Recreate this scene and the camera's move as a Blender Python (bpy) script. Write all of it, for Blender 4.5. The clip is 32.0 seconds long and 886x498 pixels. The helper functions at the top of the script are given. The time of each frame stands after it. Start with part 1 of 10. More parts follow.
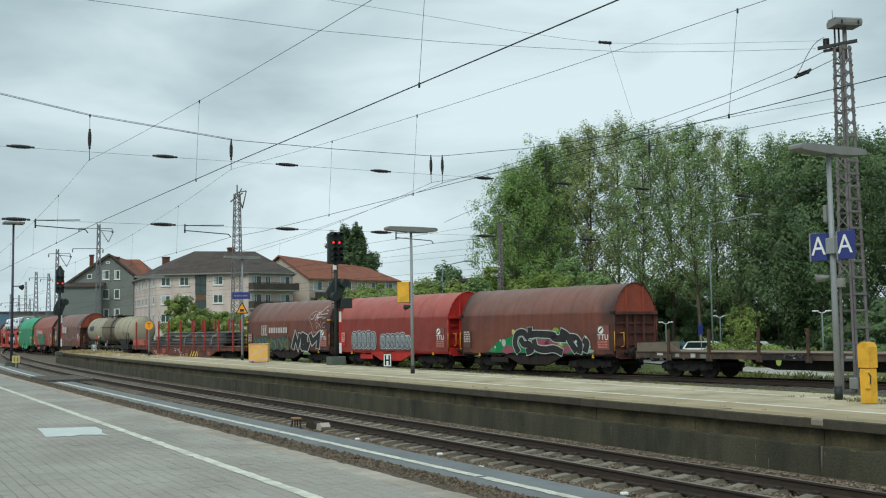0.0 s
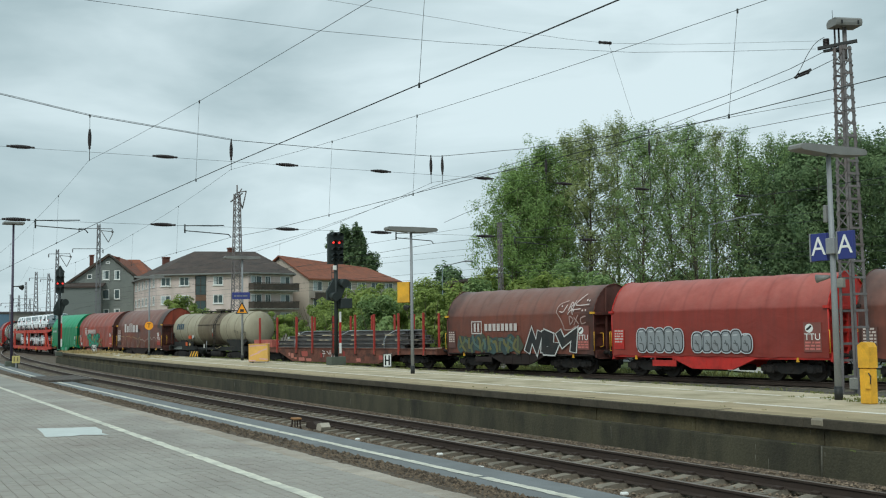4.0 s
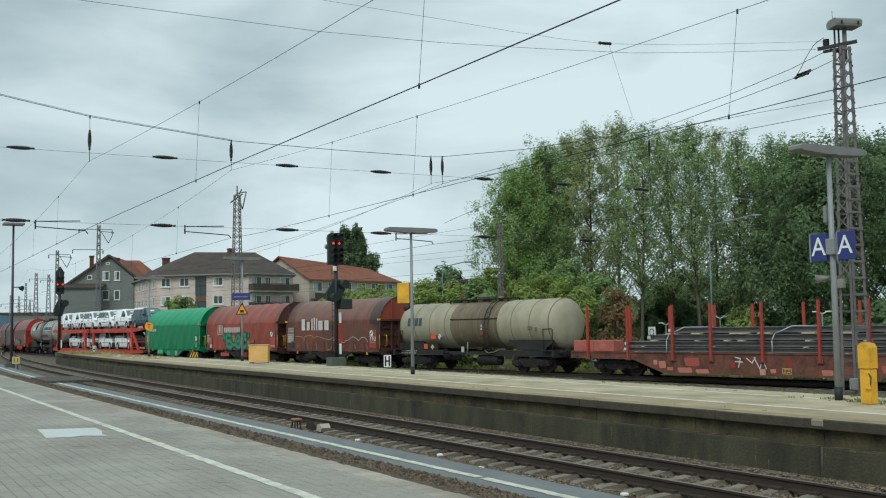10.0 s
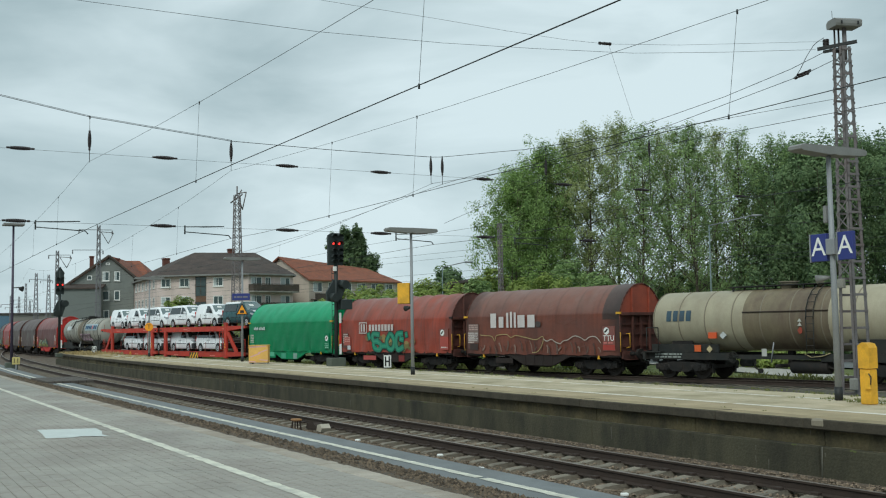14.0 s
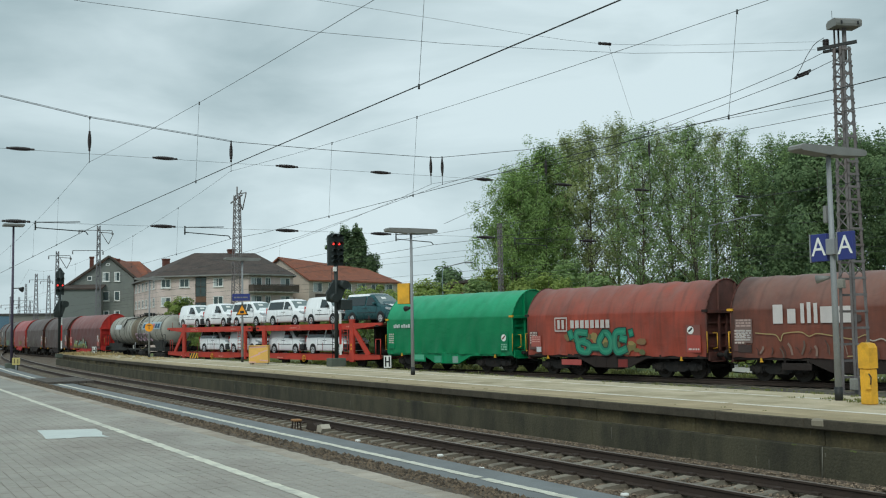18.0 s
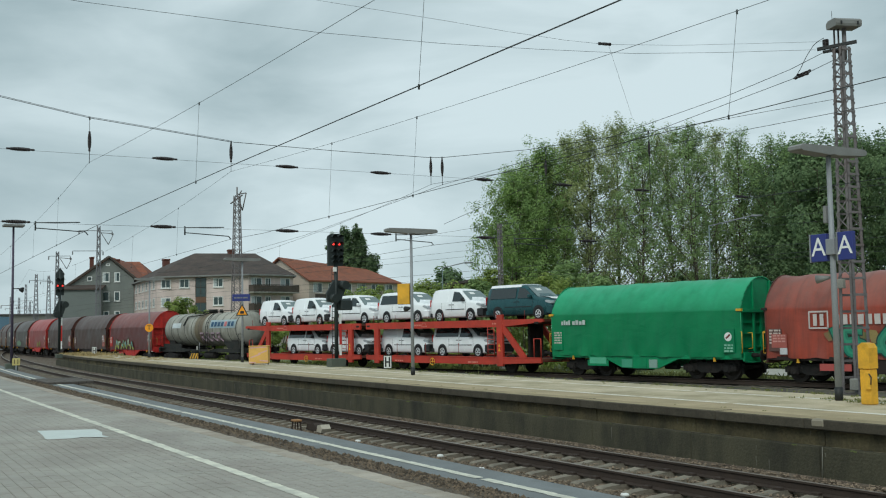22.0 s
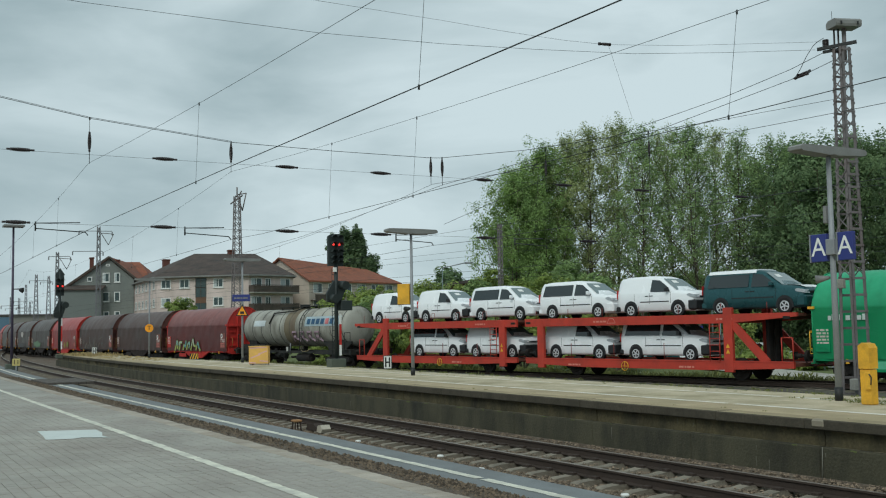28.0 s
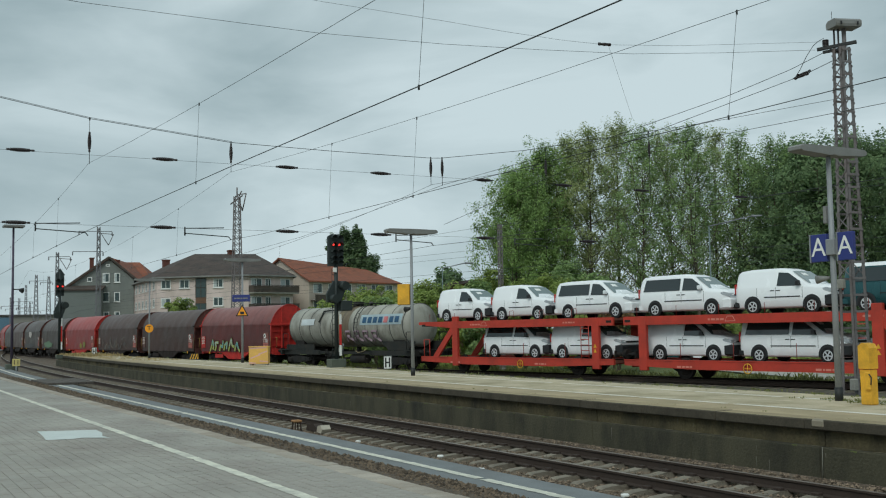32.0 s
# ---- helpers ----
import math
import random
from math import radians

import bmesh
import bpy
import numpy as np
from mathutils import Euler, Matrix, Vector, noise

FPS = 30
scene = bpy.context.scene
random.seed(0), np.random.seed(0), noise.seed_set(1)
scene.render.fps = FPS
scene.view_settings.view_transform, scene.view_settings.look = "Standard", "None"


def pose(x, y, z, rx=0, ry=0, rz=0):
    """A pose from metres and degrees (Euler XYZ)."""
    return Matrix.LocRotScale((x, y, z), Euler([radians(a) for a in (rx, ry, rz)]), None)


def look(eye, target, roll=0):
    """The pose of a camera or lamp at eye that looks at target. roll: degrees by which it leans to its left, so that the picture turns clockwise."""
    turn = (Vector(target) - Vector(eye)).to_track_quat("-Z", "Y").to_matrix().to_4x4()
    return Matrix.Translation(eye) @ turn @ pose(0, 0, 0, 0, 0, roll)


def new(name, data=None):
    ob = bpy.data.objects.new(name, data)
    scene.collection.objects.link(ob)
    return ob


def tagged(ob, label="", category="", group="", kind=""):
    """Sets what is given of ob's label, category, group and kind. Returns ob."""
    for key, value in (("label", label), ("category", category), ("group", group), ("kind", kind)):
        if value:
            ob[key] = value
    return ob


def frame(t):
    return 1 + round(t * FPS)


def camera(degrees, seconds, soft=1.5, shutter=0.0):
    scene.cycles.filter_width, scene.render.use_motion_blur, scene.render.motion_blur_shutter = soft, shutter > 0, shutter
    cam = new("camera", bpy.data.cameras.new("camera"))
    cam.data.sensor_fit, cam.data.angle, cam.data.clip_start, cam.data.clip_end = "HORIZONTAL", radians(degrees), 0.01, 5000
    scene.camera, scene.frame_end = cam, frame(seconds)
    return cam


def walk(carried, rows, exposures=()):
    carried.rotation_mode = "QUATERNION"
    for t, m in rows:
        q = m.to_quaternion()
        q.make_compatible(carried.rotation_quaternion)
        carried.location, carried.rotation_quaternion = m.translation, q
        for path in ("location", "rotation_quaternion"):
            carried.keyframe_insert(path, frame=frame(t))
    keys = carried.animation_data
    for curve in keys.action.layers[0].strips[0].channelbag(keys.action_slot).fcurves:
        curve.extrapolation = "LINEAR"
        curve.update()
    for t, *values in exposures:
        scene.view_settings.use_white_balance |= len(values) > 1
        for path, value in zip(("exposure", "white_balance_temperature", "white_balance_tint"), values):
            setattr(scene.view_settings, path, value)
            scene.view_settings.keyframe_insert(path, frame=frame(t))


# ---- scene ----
# ---------- camera ----------
EYE = Vector((0.0, 0.0, 2.302))
YAW, PITCH, ROLL = -1.0557, 0.0767, -0.0163
cam = camera(46.1, 32.0, soft=1.12)


def view(dp, dr):
    """The tripod pose, sagging by dp radians of pitch and dr of roll."""
    a = PITCH + dp
    way = Vector((math.sin(YAW) * math.cos(a), math.cos(YAW) * math.cos(a), math.sin(a)))
    return look(EYE, EYE + 50 * way, math.degrees(ROLL + dr))


walk(cam, [(0.0, view(-0.00141, 0.0017)), (4.0, view(-0.00125, 0.0017)), (8.0, view(-0.00076, 0.0014)),
           (13.0, view(-0.00043, 0.0009)), (19.0, view(0.0, 0.0)), (26.0, view(0.00033, -0.0005)),
           (32.0, view(0.0006, -0.0008))],
     exposures=[(0.0, 0.03, 6200, 2), (10.0, -0.03, 6200, 2), (20.0, -0.09, 6200, 2), (26.0, -0.20, 6200, 2), (30.0, -0.25, 6200, 2), (32.0, -0.28, 6200, 2)])

# ---------- sky and sun: an overcast afternoon ----------
world = bpy.data.worlds.new("overcast_sky")
scene.world = world
world.use_nodes = True
wn, wl = world.node_tree.nodes, world.node_tree.links
wn.clear()
SUN_EL, SUN_AZ = radians(44), radians(146)
sky = wn.new("ShaderNodeTexSky")
sky.sky_type, sky.sun_disc, sky.sun_elevation, sky.sun_rotation = "NISHITA", False, SUN_EL, SUN_AZ
sky_dim = wn.new("ShaderNodeVectorMath")
sky_dim.operation = "SCALE"
sky_dim.inputs["Scale"].default_value = 0.11
wl.new(sky.outputs[0], sky_dim.inputs[0])
coord = wn.new("ShaderNodeTexCoord")
stretch = wn.new("ShaderNodeMapping")
stretch.inputs["Scale"].default_value = (1.0, 1.0, 3.2)
stretch.inputs["Rotation"].default_value = (radians(12), radians(8), 0)
wl.new(coord.outputs["Generated"], stretch.inputs[0])
cloud = wn.new("ShaderNodeTexNoise")
cloud.inputs["Scale"].default_value, cloud.inputs["Detail"].default_value = 3.1, 7
cloud.inputs["Roughness"].default_value, cloud.inputs["Distortion"].default_value = 0.5, 0.35
wl.new(stretch.outputs[0], cloud.inputs["Vector"])
ramp = wn.new("ShaderNodeValToRGB")
ramp.color_ramp.elements[0].position, ramp.color_ramp.elements[0].color = 0.35, (0.41, 0.498, 0.532, 1)
ramp.color_ramp.elements[1].position, ramp.color_ramp.elements[1].color = 0.65, (0.75, 0.83, 0.868, 1)
# the cloud sheet thins high above the station throat
lean = wn.new("ShaderNodeVectorMath")
lean.operation = "DOT_PRODUCT"
lean.inputs[1].default_value = (-0.862, 0.448, 0.235)
wl.new(coord.outputs["Generated"], lean.inputs[0])
wide = wn.new("ShaderNodeMath")
wide.operation, wide.inputs[1].default_value, wide.use_clamp = "MULTIPLY_ADD", 9.0, True
wide.inputs[2].default_value = -8.0
wl.new(lean.outputs["Value"], wide.inputs[0])
thin = wn.new("ShaderNodeMath")
thin.operation, thin.inputs[1].default_value = "MULTIPLY_ADD", 0.17
wl.new(wide.outputs[0], thin.inputs[0])
thick = wn.new("ShaderNodeMath")
thick.operation, thick.inputs[1].default_value = "SUBTRACT", 0.045
wl.new(cloud.outputs["Fac"], thick.inputs[0])
wl.new(thick.outputs[0], thin.inputs[2])
wl.new(thin.outputs[0], ramp.inputs[0])
veil = wn.new("ShaderNodeMix")
veil.data_type = "RGBA"
veil.inputs["Factor"].default_value = 0.97
wl.new(sky_dim.outputs[0], veil.inputs["A"])
wl.new(ramp.outputs[0], veil.inputs["B"])
back = wn.new("ShaderNodeBackground")
back.inputs["Strength"].default_value = 1.0
wl.new(veil.outputs["Result"], back.inputs["Color"])
wo = wn.new("ShaderNodeOutputWorld")
wl.new(back.outputs[0], wo.inputs[0])

sun_data = bpy.data.lights.new("sun", "SUN")
sun_data.energy, sun_data.angle, sun_data.color = 1.5, radians(25), (1.0, 0.97, 0.92)
sun = new("sun", sun_data)
sun.matrix_world = look((0, 0, 60), (0 - math.sin(SUN_AZ), 0 - math.cos(SUN_AZ), 60 - math.tan(SUN_EL)))

# ---------- materials ----------


def rgb(r, g, b):
    """An 8-bit display colour as a linear one."""
    return tuple((c / 255 / 12.92 if c <= 10 else ((c / 255 + 0.055) / 1.055) ** 2.4) for c in (r, g, b))


def mat(name, col, rough=0.7, metal=0.0, var=0.25, scale=3.0, bump=0.2, fine=40.0, dirt=None, dirt_amt=0.4,
        dirt_scale=0.8, per_object=0.0, per_island=0.0, stretch_z=1.0, depth=0.01):
    """A paint or mineral surface: tone variation at two scales, dirt patches and fine relief."""
    m = bpy.data.materials.new(name)
    m.use_nodes = True
    n, l = m.node_tree.nodes, m.node_tree.links
    bs = n["Principled BSDF"]
    bs.inputs["Metallic"].default_value = metal
    tc = n.new("ShaderNodeTexCoord")
    mp = n.new("ShaderNodeMapping")
    mp.inputs["Scale"].default_value = (1, 1, stretch_z)
    l.new(tc.outputs["Object"], mp.inputs[0])
    big = n.new("ShaderNodeTexNoise")
    big.inputs["Scale"].default_value, big.inputs["Detail"].default_value = scale, 5
    l.new(mp.outputs[0], big.inputs["Vector"])
    small = n.new("ShaderNodeTexNoise")
    small.inputs["Scale"].default_value, small.inputs["Detail"].default_value = fine, 4
    l.new(tc.outputs["Object"], small.inputs["Vector"])
    add = n.new("ShaderNodeMath")
    add.operation = "ADD"
    l.new(big.outputs["Fac"], add.inputs[0])
    l.new(small.outputs["Fac"], add.inputs[1])
    val = add.outputs[0]
    for amount, kind in ((per_object, "ShaderNodeObjectInfo"), (per_island, "ShaderNodeNewGeometry")):
        if amount:
            src = n.new(kind)
            ma = n.new("ShaderNodeMath")
            ma.operation, ma.inputs[1].default_value = "MULTIPLY_ADD", amount * 2
            l.new(src.outputs["Random" if kind == "ShaderNodeObjectInfo" else "Random Per Island"], ma.inputs[0])
            sub = n.new("ShaderNodeMath")
            sub.operation, sub.inputs[1].default_value = "SUBTRACT", amount
            l.new(val, sub.inputs[0])
            l.new(sub.outputs[0], ma.inputs[2])
            val = ma.outputs[0]
    cr = n.new("ShaderNodeMapRange")
    cr.inputs["From Min"].default_value, cr.inputs["From Max"].default_value = 0.6, 1.4
    cr.inputs["To Min"].default_value, cr.inputs["To Max"].default_value = 1 - var, 1 + var
    l.new(val, cr.inputs["Value"])
    sc = n.new("ShaderNodeVectorMath")
    sc.operation = "SCALE"
    sc.inputs[0].default_value = col
    l.new(cr.outputs[0], sc.inputs["Scale"])
    out = sc.outputs[0]
    if dirt:
        dn = n.new("ShaderNodeTexNoise")
        dn.inputs["Scale"].default_value, dn.inputs["Detail"].default_value = dirt_scale, 8
        dn.inputs["Roughness"].default_value = 0.65
        l.new(mp.outputs[0], dn.inputs["Vector"])
        dr = n.new("ShaderNodeMapRange")
        dr.inputs["From Min"].default_value, dr.inputs["From Max"].default_value = 0.42, 0.68
        dr.inputs["To Max"].default_value = dirt_amt
        l.new(dn.outputs["Fac"], dr.inputs["Value"])
        mx = n.new("ShaderNodeMix")
        mx.data_type = "RGBA"
        mx.inputs["B"].default_value = (*dirt, 1)
        l.new(out, mx.inputs["A"])
        l.new(dr.outputs[0], mx.inputs["Factor"])
        out = mx.outputs["Result"]
    l.new(out, bs.inputs["Base Color"])
    rr = n.new("ShaderNodeMapRange")
    rr.inputs["To Min"].default_value, rr.inputs["To Max"].default_value = max(rough - 0.12, 0.03), min(rough + 0.12, 1)
    l.new(big.outputs["Fac"], rr.inputs["Value"])
    l.new(rr.outputs[0], bs.inputs["Roughness"])
    if bump:
        bp = n.new("ShaderNodeBump")
        bp.inputs["Strength"].default_value, bp.inputs["Distance"].default_value = bump, depth
        l.new(small.outputs["Fac"], bp.inputs["Height"])
        l.new(bp.outputs[0], bs.inputs["Normal"])
    return m


def glow(name, col, strength):
    m = bpy.data.materials.new(name)
    m.use_nodes = True
    bs = m.node_tree.nodes["Principled BSDF"]
    bs.inputs["Base Color"].default_value = (*col, 1)
    bs.inputs["Emission Color"].default_value = (*col, 1)
    bs.inputs["Emission Strength"].default_value = strength
    return m


def glass(name, col, rough=0.05):
    m = bpy.data.materials.new(name)
    m.use_nodes = True
    bs = m.node_tree.nodes["Principled BSDF"]
    bs.inputs["Base Color"].default_value = (*col, 1)
    bs.inputs["Roughness"].default_value = rough
    bs.inputs["Specular IOR Level"].default_value = 0.8
    return m


def leafy(name, col, var):
    """Leaves: two-sided, tone by leaf, with some light through the blade."""
    m = bpy.data.materials.new(name)
    m.use_nodes = True
    n, l = m.node_tree.nodes, m.node_tree.links
    bs = n["Principled BSDF"]
    bs.inputs["Roughness"].default_value = 0.85
    bs.inputs["Specular IOR Level"].default_value = 0.06
    geo = n.new("ShaderNodeNewGeometry")
    tc = n.new("ShaderNodeTexCoord")
    no = n.new("ShaderNodeTexNoise")
    no.inputs["Scale"].default_value = 0.35
    l.new(tc.outputs["Object"], no.inputs["Vector"])
    add = n.new("ShaderNodeMath")
    less = n.new("ShaderNodeMath")
    less.operation, less.inputs[1].default_value = "MULTIPLY", 0.55
    l.new(geo.outputs["Random Per Island"], less.inputs[0])
    l.new(less.outputs[0], add.inputs[0])
    l.new(no.outputs["Fac"], add.inputs[1])
    mr = n.new("ShaderNodeMapRange")
    mr.inputs["From Min"].default_value, mr.inputs["From Max"].default_value = 0.38, 1.12
    l.new(add.outputs[0], mr.inputs["Value"])
    mx = n.new("ShaderNodeMix")
    mx.data_type = "RGBA"
    mx.inputs["A"].default_value = (*[c * (1 - var) for c in col], 1)
    mx.inputs["B"].default_value = (col[0] * (1 + var * 1.5), col[1] * (1 + var), col[2] * (1 + 0.5 * var), 1)
    l.new(mr.outputs[0], mx.inputs["Factor"])
    l.new(mx.outputs["Result"], bs.inputs["Base Color"])
    tl = n.new("ShaderNodeBsdfTranslucent")
    l.new(mx.outputs["Result"], tl.inputs["Color"])
    ms = n.new("ShaderNodeMixShader")
    ms.inputs[0].default_value = 0.45
    l.new(bs.outputs[0], ms.inputs[1])
    l.new(tl.outputs[0], ms.inputs[2])
    l.new(ms.outputs[0], n["Material Output"].inputs[0])
    return m


GRIME = rgb(45, 40, 36)
RUSTY = rgb(92, 58, 40)
M = dict(
    ballast=mat("ballast", rgb(110, 99, 86), 0.95, var=0.5, scale=9, bump=1.0, fine=22, dirt=rgb(70, 55, 42), dirt_amt=0.7, depth=0.05),
    yard=mat("yard_gravel", rgb(100, 95, 88), 0.95, var=0.4, scale=2, bump=1.0, fine=15, dirt=rgb(80, 90, 50), dirt_amt=0.6, depth=0.05),
    grass=mat("grass_ground", rgb(98, 112, 62), 0.95, var=0.5, scale=0.8, bump=1.0, fine=8, dirt=rgb(120, 112, 85), dirt_amt=0.6, depth=0.1),
    sleeper=mat("sleeper_concrete", rgb(128, 120, 106), 0.92, var=0.35, scale=6, bump=0.6, fine=40, per_object=0.25, dirt=rgb(68, 56, 46), dirt_amt=0.65),
    rail_side=mat("rail_rust", rgb(58, 47, 40), 0.85, var=0.3, scale=5, bump=0.4, fine=60),
    rail_head=mat("rail_head", rgb(140, 128, 118), 0.45, metal=0.7, var=0.3, scale=4, bump=0.1),
    paver=mat("paving", rgb(163, 159, 150), 0.88, var=0.22, scale=0.5, bump=0.5, fine=70, dirt=rgb(132, 122, 114), dirt_amt=0.6, dirt_scale=0.35, per_object=0.07, per_island=0.07, depth=0.004),
    joint=mat("joint_sand", rgb(104, 99, 91), 0.95, var=0.3, bump=0.5),
    paving_far=mat("paving_far", rgb(158, 155, 146), 0.9, var=0.18, scale=0.5, bump=0.4, fine=30, dirt=rgb(125, 121, 115), dirt_amt=0.6, dirt_scale=0.35),
    edge_slab=mat("edge_slab", rgb(172, 163, 150), 0.9, var=0.25, scale=1.5, bump=0.5, fine=60, dirt=rgb(135, 120, 100), dirt_amt=0.6, per_object=0.15),
    white_line=mat("line_paint", rgb(222, 220, 203), 0.75, var=0.12, scale=4, bump=0.3, dirt=rgb(160, 158, 150), dirt_amt=0.7, dirt_scale=3),
    earth=mat("dry_earth", rgb(92, 80, 66), 0.95, var=0.4, scale=3, bump=1.0, fine=18, depth=0.04),
    stone=mat("gravel_stone", rgb(126, 111, 94), 0.9, var=0.5, scale=6, bump=0.4, per_island=0.5, dirt=rgb(84, 70, 58), dirt_amt=0.6, dirt_scale=0.7),
    clod=mat("dark_clods", rgb(96, 83, 68), 0.92, var=0.55, scale=6, bump=0.5, per_island=0.5),
    asphalt=mat("old_asphalt", rgb(124, 128, 129), 0.92, var=0.2, scale=1.2, bump=0.6, fine=60, dirt=rgb(100, 100, 98), dirt_amt=0.5),
    island=mat("island_surface", rgb(194, 180, 152), 0.92, var=0.26, scale=0.8, bump=0.6, fine=40, dirt=rgb(136, 126, 92), dirt_amt=0.8, dirt_scale=1.0),
    edge_sand=mat("edge_sand", rgb(178, 160, 128), 0.94, var=0.25, scale=1.2, bump=0.8, fine=30, dirt=rgb(146, 134, 102), dirt_amt=0.75, dirt_scale=0.9),
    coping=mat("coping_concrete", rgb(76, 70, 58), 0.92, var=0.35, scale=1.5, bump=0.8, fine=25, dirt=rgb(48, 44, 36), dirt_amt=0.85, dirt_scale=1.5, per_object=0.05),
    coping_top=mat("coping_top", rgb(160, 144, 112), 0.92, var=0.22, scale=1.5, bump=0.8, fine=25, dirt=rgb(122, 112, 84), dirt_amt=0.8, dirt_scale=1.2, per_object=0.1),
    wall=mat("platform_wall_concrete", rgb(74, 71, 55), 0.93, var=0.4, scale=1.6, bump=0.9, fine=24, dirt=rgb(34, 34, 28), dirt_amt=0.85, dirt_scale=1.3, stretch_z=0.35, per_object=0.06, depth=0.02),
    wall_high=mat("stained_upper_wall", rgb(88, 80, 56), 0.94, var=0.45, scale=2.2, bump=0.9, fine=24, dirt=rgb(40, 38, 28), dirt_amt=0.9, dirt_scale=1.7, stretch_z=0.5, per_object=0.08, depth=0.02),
    ledge=mat("ledge_dirt", rgb(112, 106, 84), 0.95, var=0.4, scale=3, bump=0.6, dirt=rgb(60, 58, 46), dirt_amt=0.8, dirt_scale=2.5),
    galv=mat("galvanised_steel", rgb(148, 151, 154), 0.55, metal=0.1, var=0.15, scale=2, bump=0.1, dirt=rgb(110, 108, 104), dirt_amt=0.4),
    mast=mat("mast_paint", rgb(120, 116, 116), 0.75, var=0.3, scale=3, bump=0.2, dirt=RUSTY, dirt_amt=0.35, dirt_scale=2),
    black=mat("black_enamel", rgb(36, 38, 38), 0.6, var=0.2, bump=0.1),
    wire=mat("wire_metal", rgb(62, 66, 66), 0.6, metal=0.3, var=0.1, bump=0.0),
    insul=mat("insulator_ceramic", rgb(48, 40, 40), 0.35, var=0.15, bump=0.0),
    yellow=mat("yellow_paint", rgb(236, 178, 48), 0.6, var=0.12, scale=4, bump=0.15, dirt=rgb(150, 110, 40), dirt_amt=0.5, dirt_scale=3),
    white=mat("white_enamel", rgb(235, 235, 230), 0.5, var=0.05, bump=0.05),
    blue=mat("sign_blue", rgb(46, 56, 124), 0.45, var=0.08, bump=0.0),
    redp=mat("signal_red_paint", rgb(190, 40, 34), 0.5, var=0.1, bump=0.05),
    red_light=glow("red_signal_light", (1.0, 0.05, 0.04), 1.3),
    isl_paint=mat("platform_line_paint", rgb(232, 228, 216), 0.8, var=0.1, scale=4, bump=0.3, dirt=rgb(190, 182, 160), dirt_amt=0.5, dirt_scale=2),
    orange=mat("orange_sign", rgb(245, 160, 24), 0.5, var=0.06, bump=0.0),
    lamp_grey=mat("lamp_housing", rgb(134, 134, 131), 0.55, var=0.15, scale=3, bump=0.1, dirt=rgb(96, 94, 88), dirt_amt=0.5),
    concrete=mat("concrete", rgb(150, 148, 140), 0.92, var=0.25, scale=3, bump=0.6, dirt=rgb(100, 96, 88), dirt_amt=0.5),
    bogie=mat("bogie_grime", rgb(26, 25, 24), 0.85, var=0.35, scale=4, bump=0.4, dirt=rgb(56, 46, 38), dirt_amt=0.5, dirt_scale=3),
    tyre_steel=mat("wheel_steel", rgb(50, 45, 41), 0.75, metal=0.2, var=0.3, scale=4, bump=0.2),
    rubber=mat("rubber", rgb(28, 28, 29), 0.85, var=0.15, bump=0.1),
    glass=glass("dark_glass", rgb(38, 48, 50)),
    chrome=mat("alloy", rgb(205, 208, 210), 0.4, metal=0.15, var=0.1, bump=0.0),
    bark=mat("bark", rgb(92, 84, 70), 0.95, var=0.4, scale=4, bump=1.0, fine=20, stretch_z=0.3, depth=0.03),
    leaf=leafy("poplar_leaves", (0.275, 0.40, 0.185), 0.28),
    leaf_green=leafy("fresh_green_leaves", (0.25, 0.385, 0.15), 0.36),
    leaf_olive=leafy("olive_poplar_leaves", (0.34, 0.415, 0.20), 0.28),
    leaf_dark=leafy("dark_leaves", (0.175, 0.275, 0.155), 0.42),
    leaf_shrub=leafy("shrub_leaves", (0.30, 0.40, 0.135), 0.30),
    leaf_brown=leafy("withered_leaves", (0.27, 0.20, 0.12), 0.4),
    dry_blade=leafy("dry_grass_blades", (0.40, 0.34, 0.19), 0.35),
    grass_blade=leafy("grass_blades", (0.20, 0.23, 0.095), 0.35),
)

# ---------- mesh helpers ----------


def part(name, bm, material, parent=None, label="", m=None, smooth=False):
    """Links a bmesh as one mesh object under a thing or a part."""
    me = bpy.data.meshes.new(name)
    bm.to_mesh(me)
    bm.free()
    if smooth:
        for f in me.polygons:
            f.use_smooth = True
    for x in (material if isinstance(material, (list, tuple)) else [material]):
        me.materials.append(x)
    return link(name, me, parent, label, m)


def link(name, me, parent=None, label="", m=None):
    ob = new(name, me)
    if parent is not None:
        ob.parent = parent
    if m is not None:
        ob.matrix_basis = m
    if label:
        ob["label"] = label
    return ob


def thing(name, m, label, category, group="", kind=""):
    ob = new(name)
    ob.empty_display_size = 0.2
    ob.matrix_basis = m
    return tagged(ob, label, category, group, kind)


def mesh(name, verts, faces, material):
    me = bpy.data.meshes.new(name)
    me.from_pydata(verts, [], faces)
    for x in (material if isinstance(material, (list, tuple)) else [material]):
        me.materials.append(x)
    me.update()
    return me


def box(bm, x0, x1, y0, y1, z0, z1, bevel=0.0, mi=0):
    vs = [bm.verts.new((x, y, z)) for z in (z0, z1) for y in (y0, y1) for x in (x0, x1)]
    fs = []
    for q in ((0, 2, 3, 1), (4, 5, 7, 6), (0, 1, 5, 4), (2, 6, 7, 3), (0, 4, 6, 2), (1, 3, 7, 5)):
        f = bm.faces.new([vs[i] for i in q])
        f.material_index = mi
        fs.append(f)
    if bevel:
        es = list({e for f in fs for e in f.edges})
        r = bmesh.ops.bevel(bm, geom=es, offset=bevel, segments=1, affect="EDGES")
        for f in r["faces"]:
            f.material_index = mi
    return vs


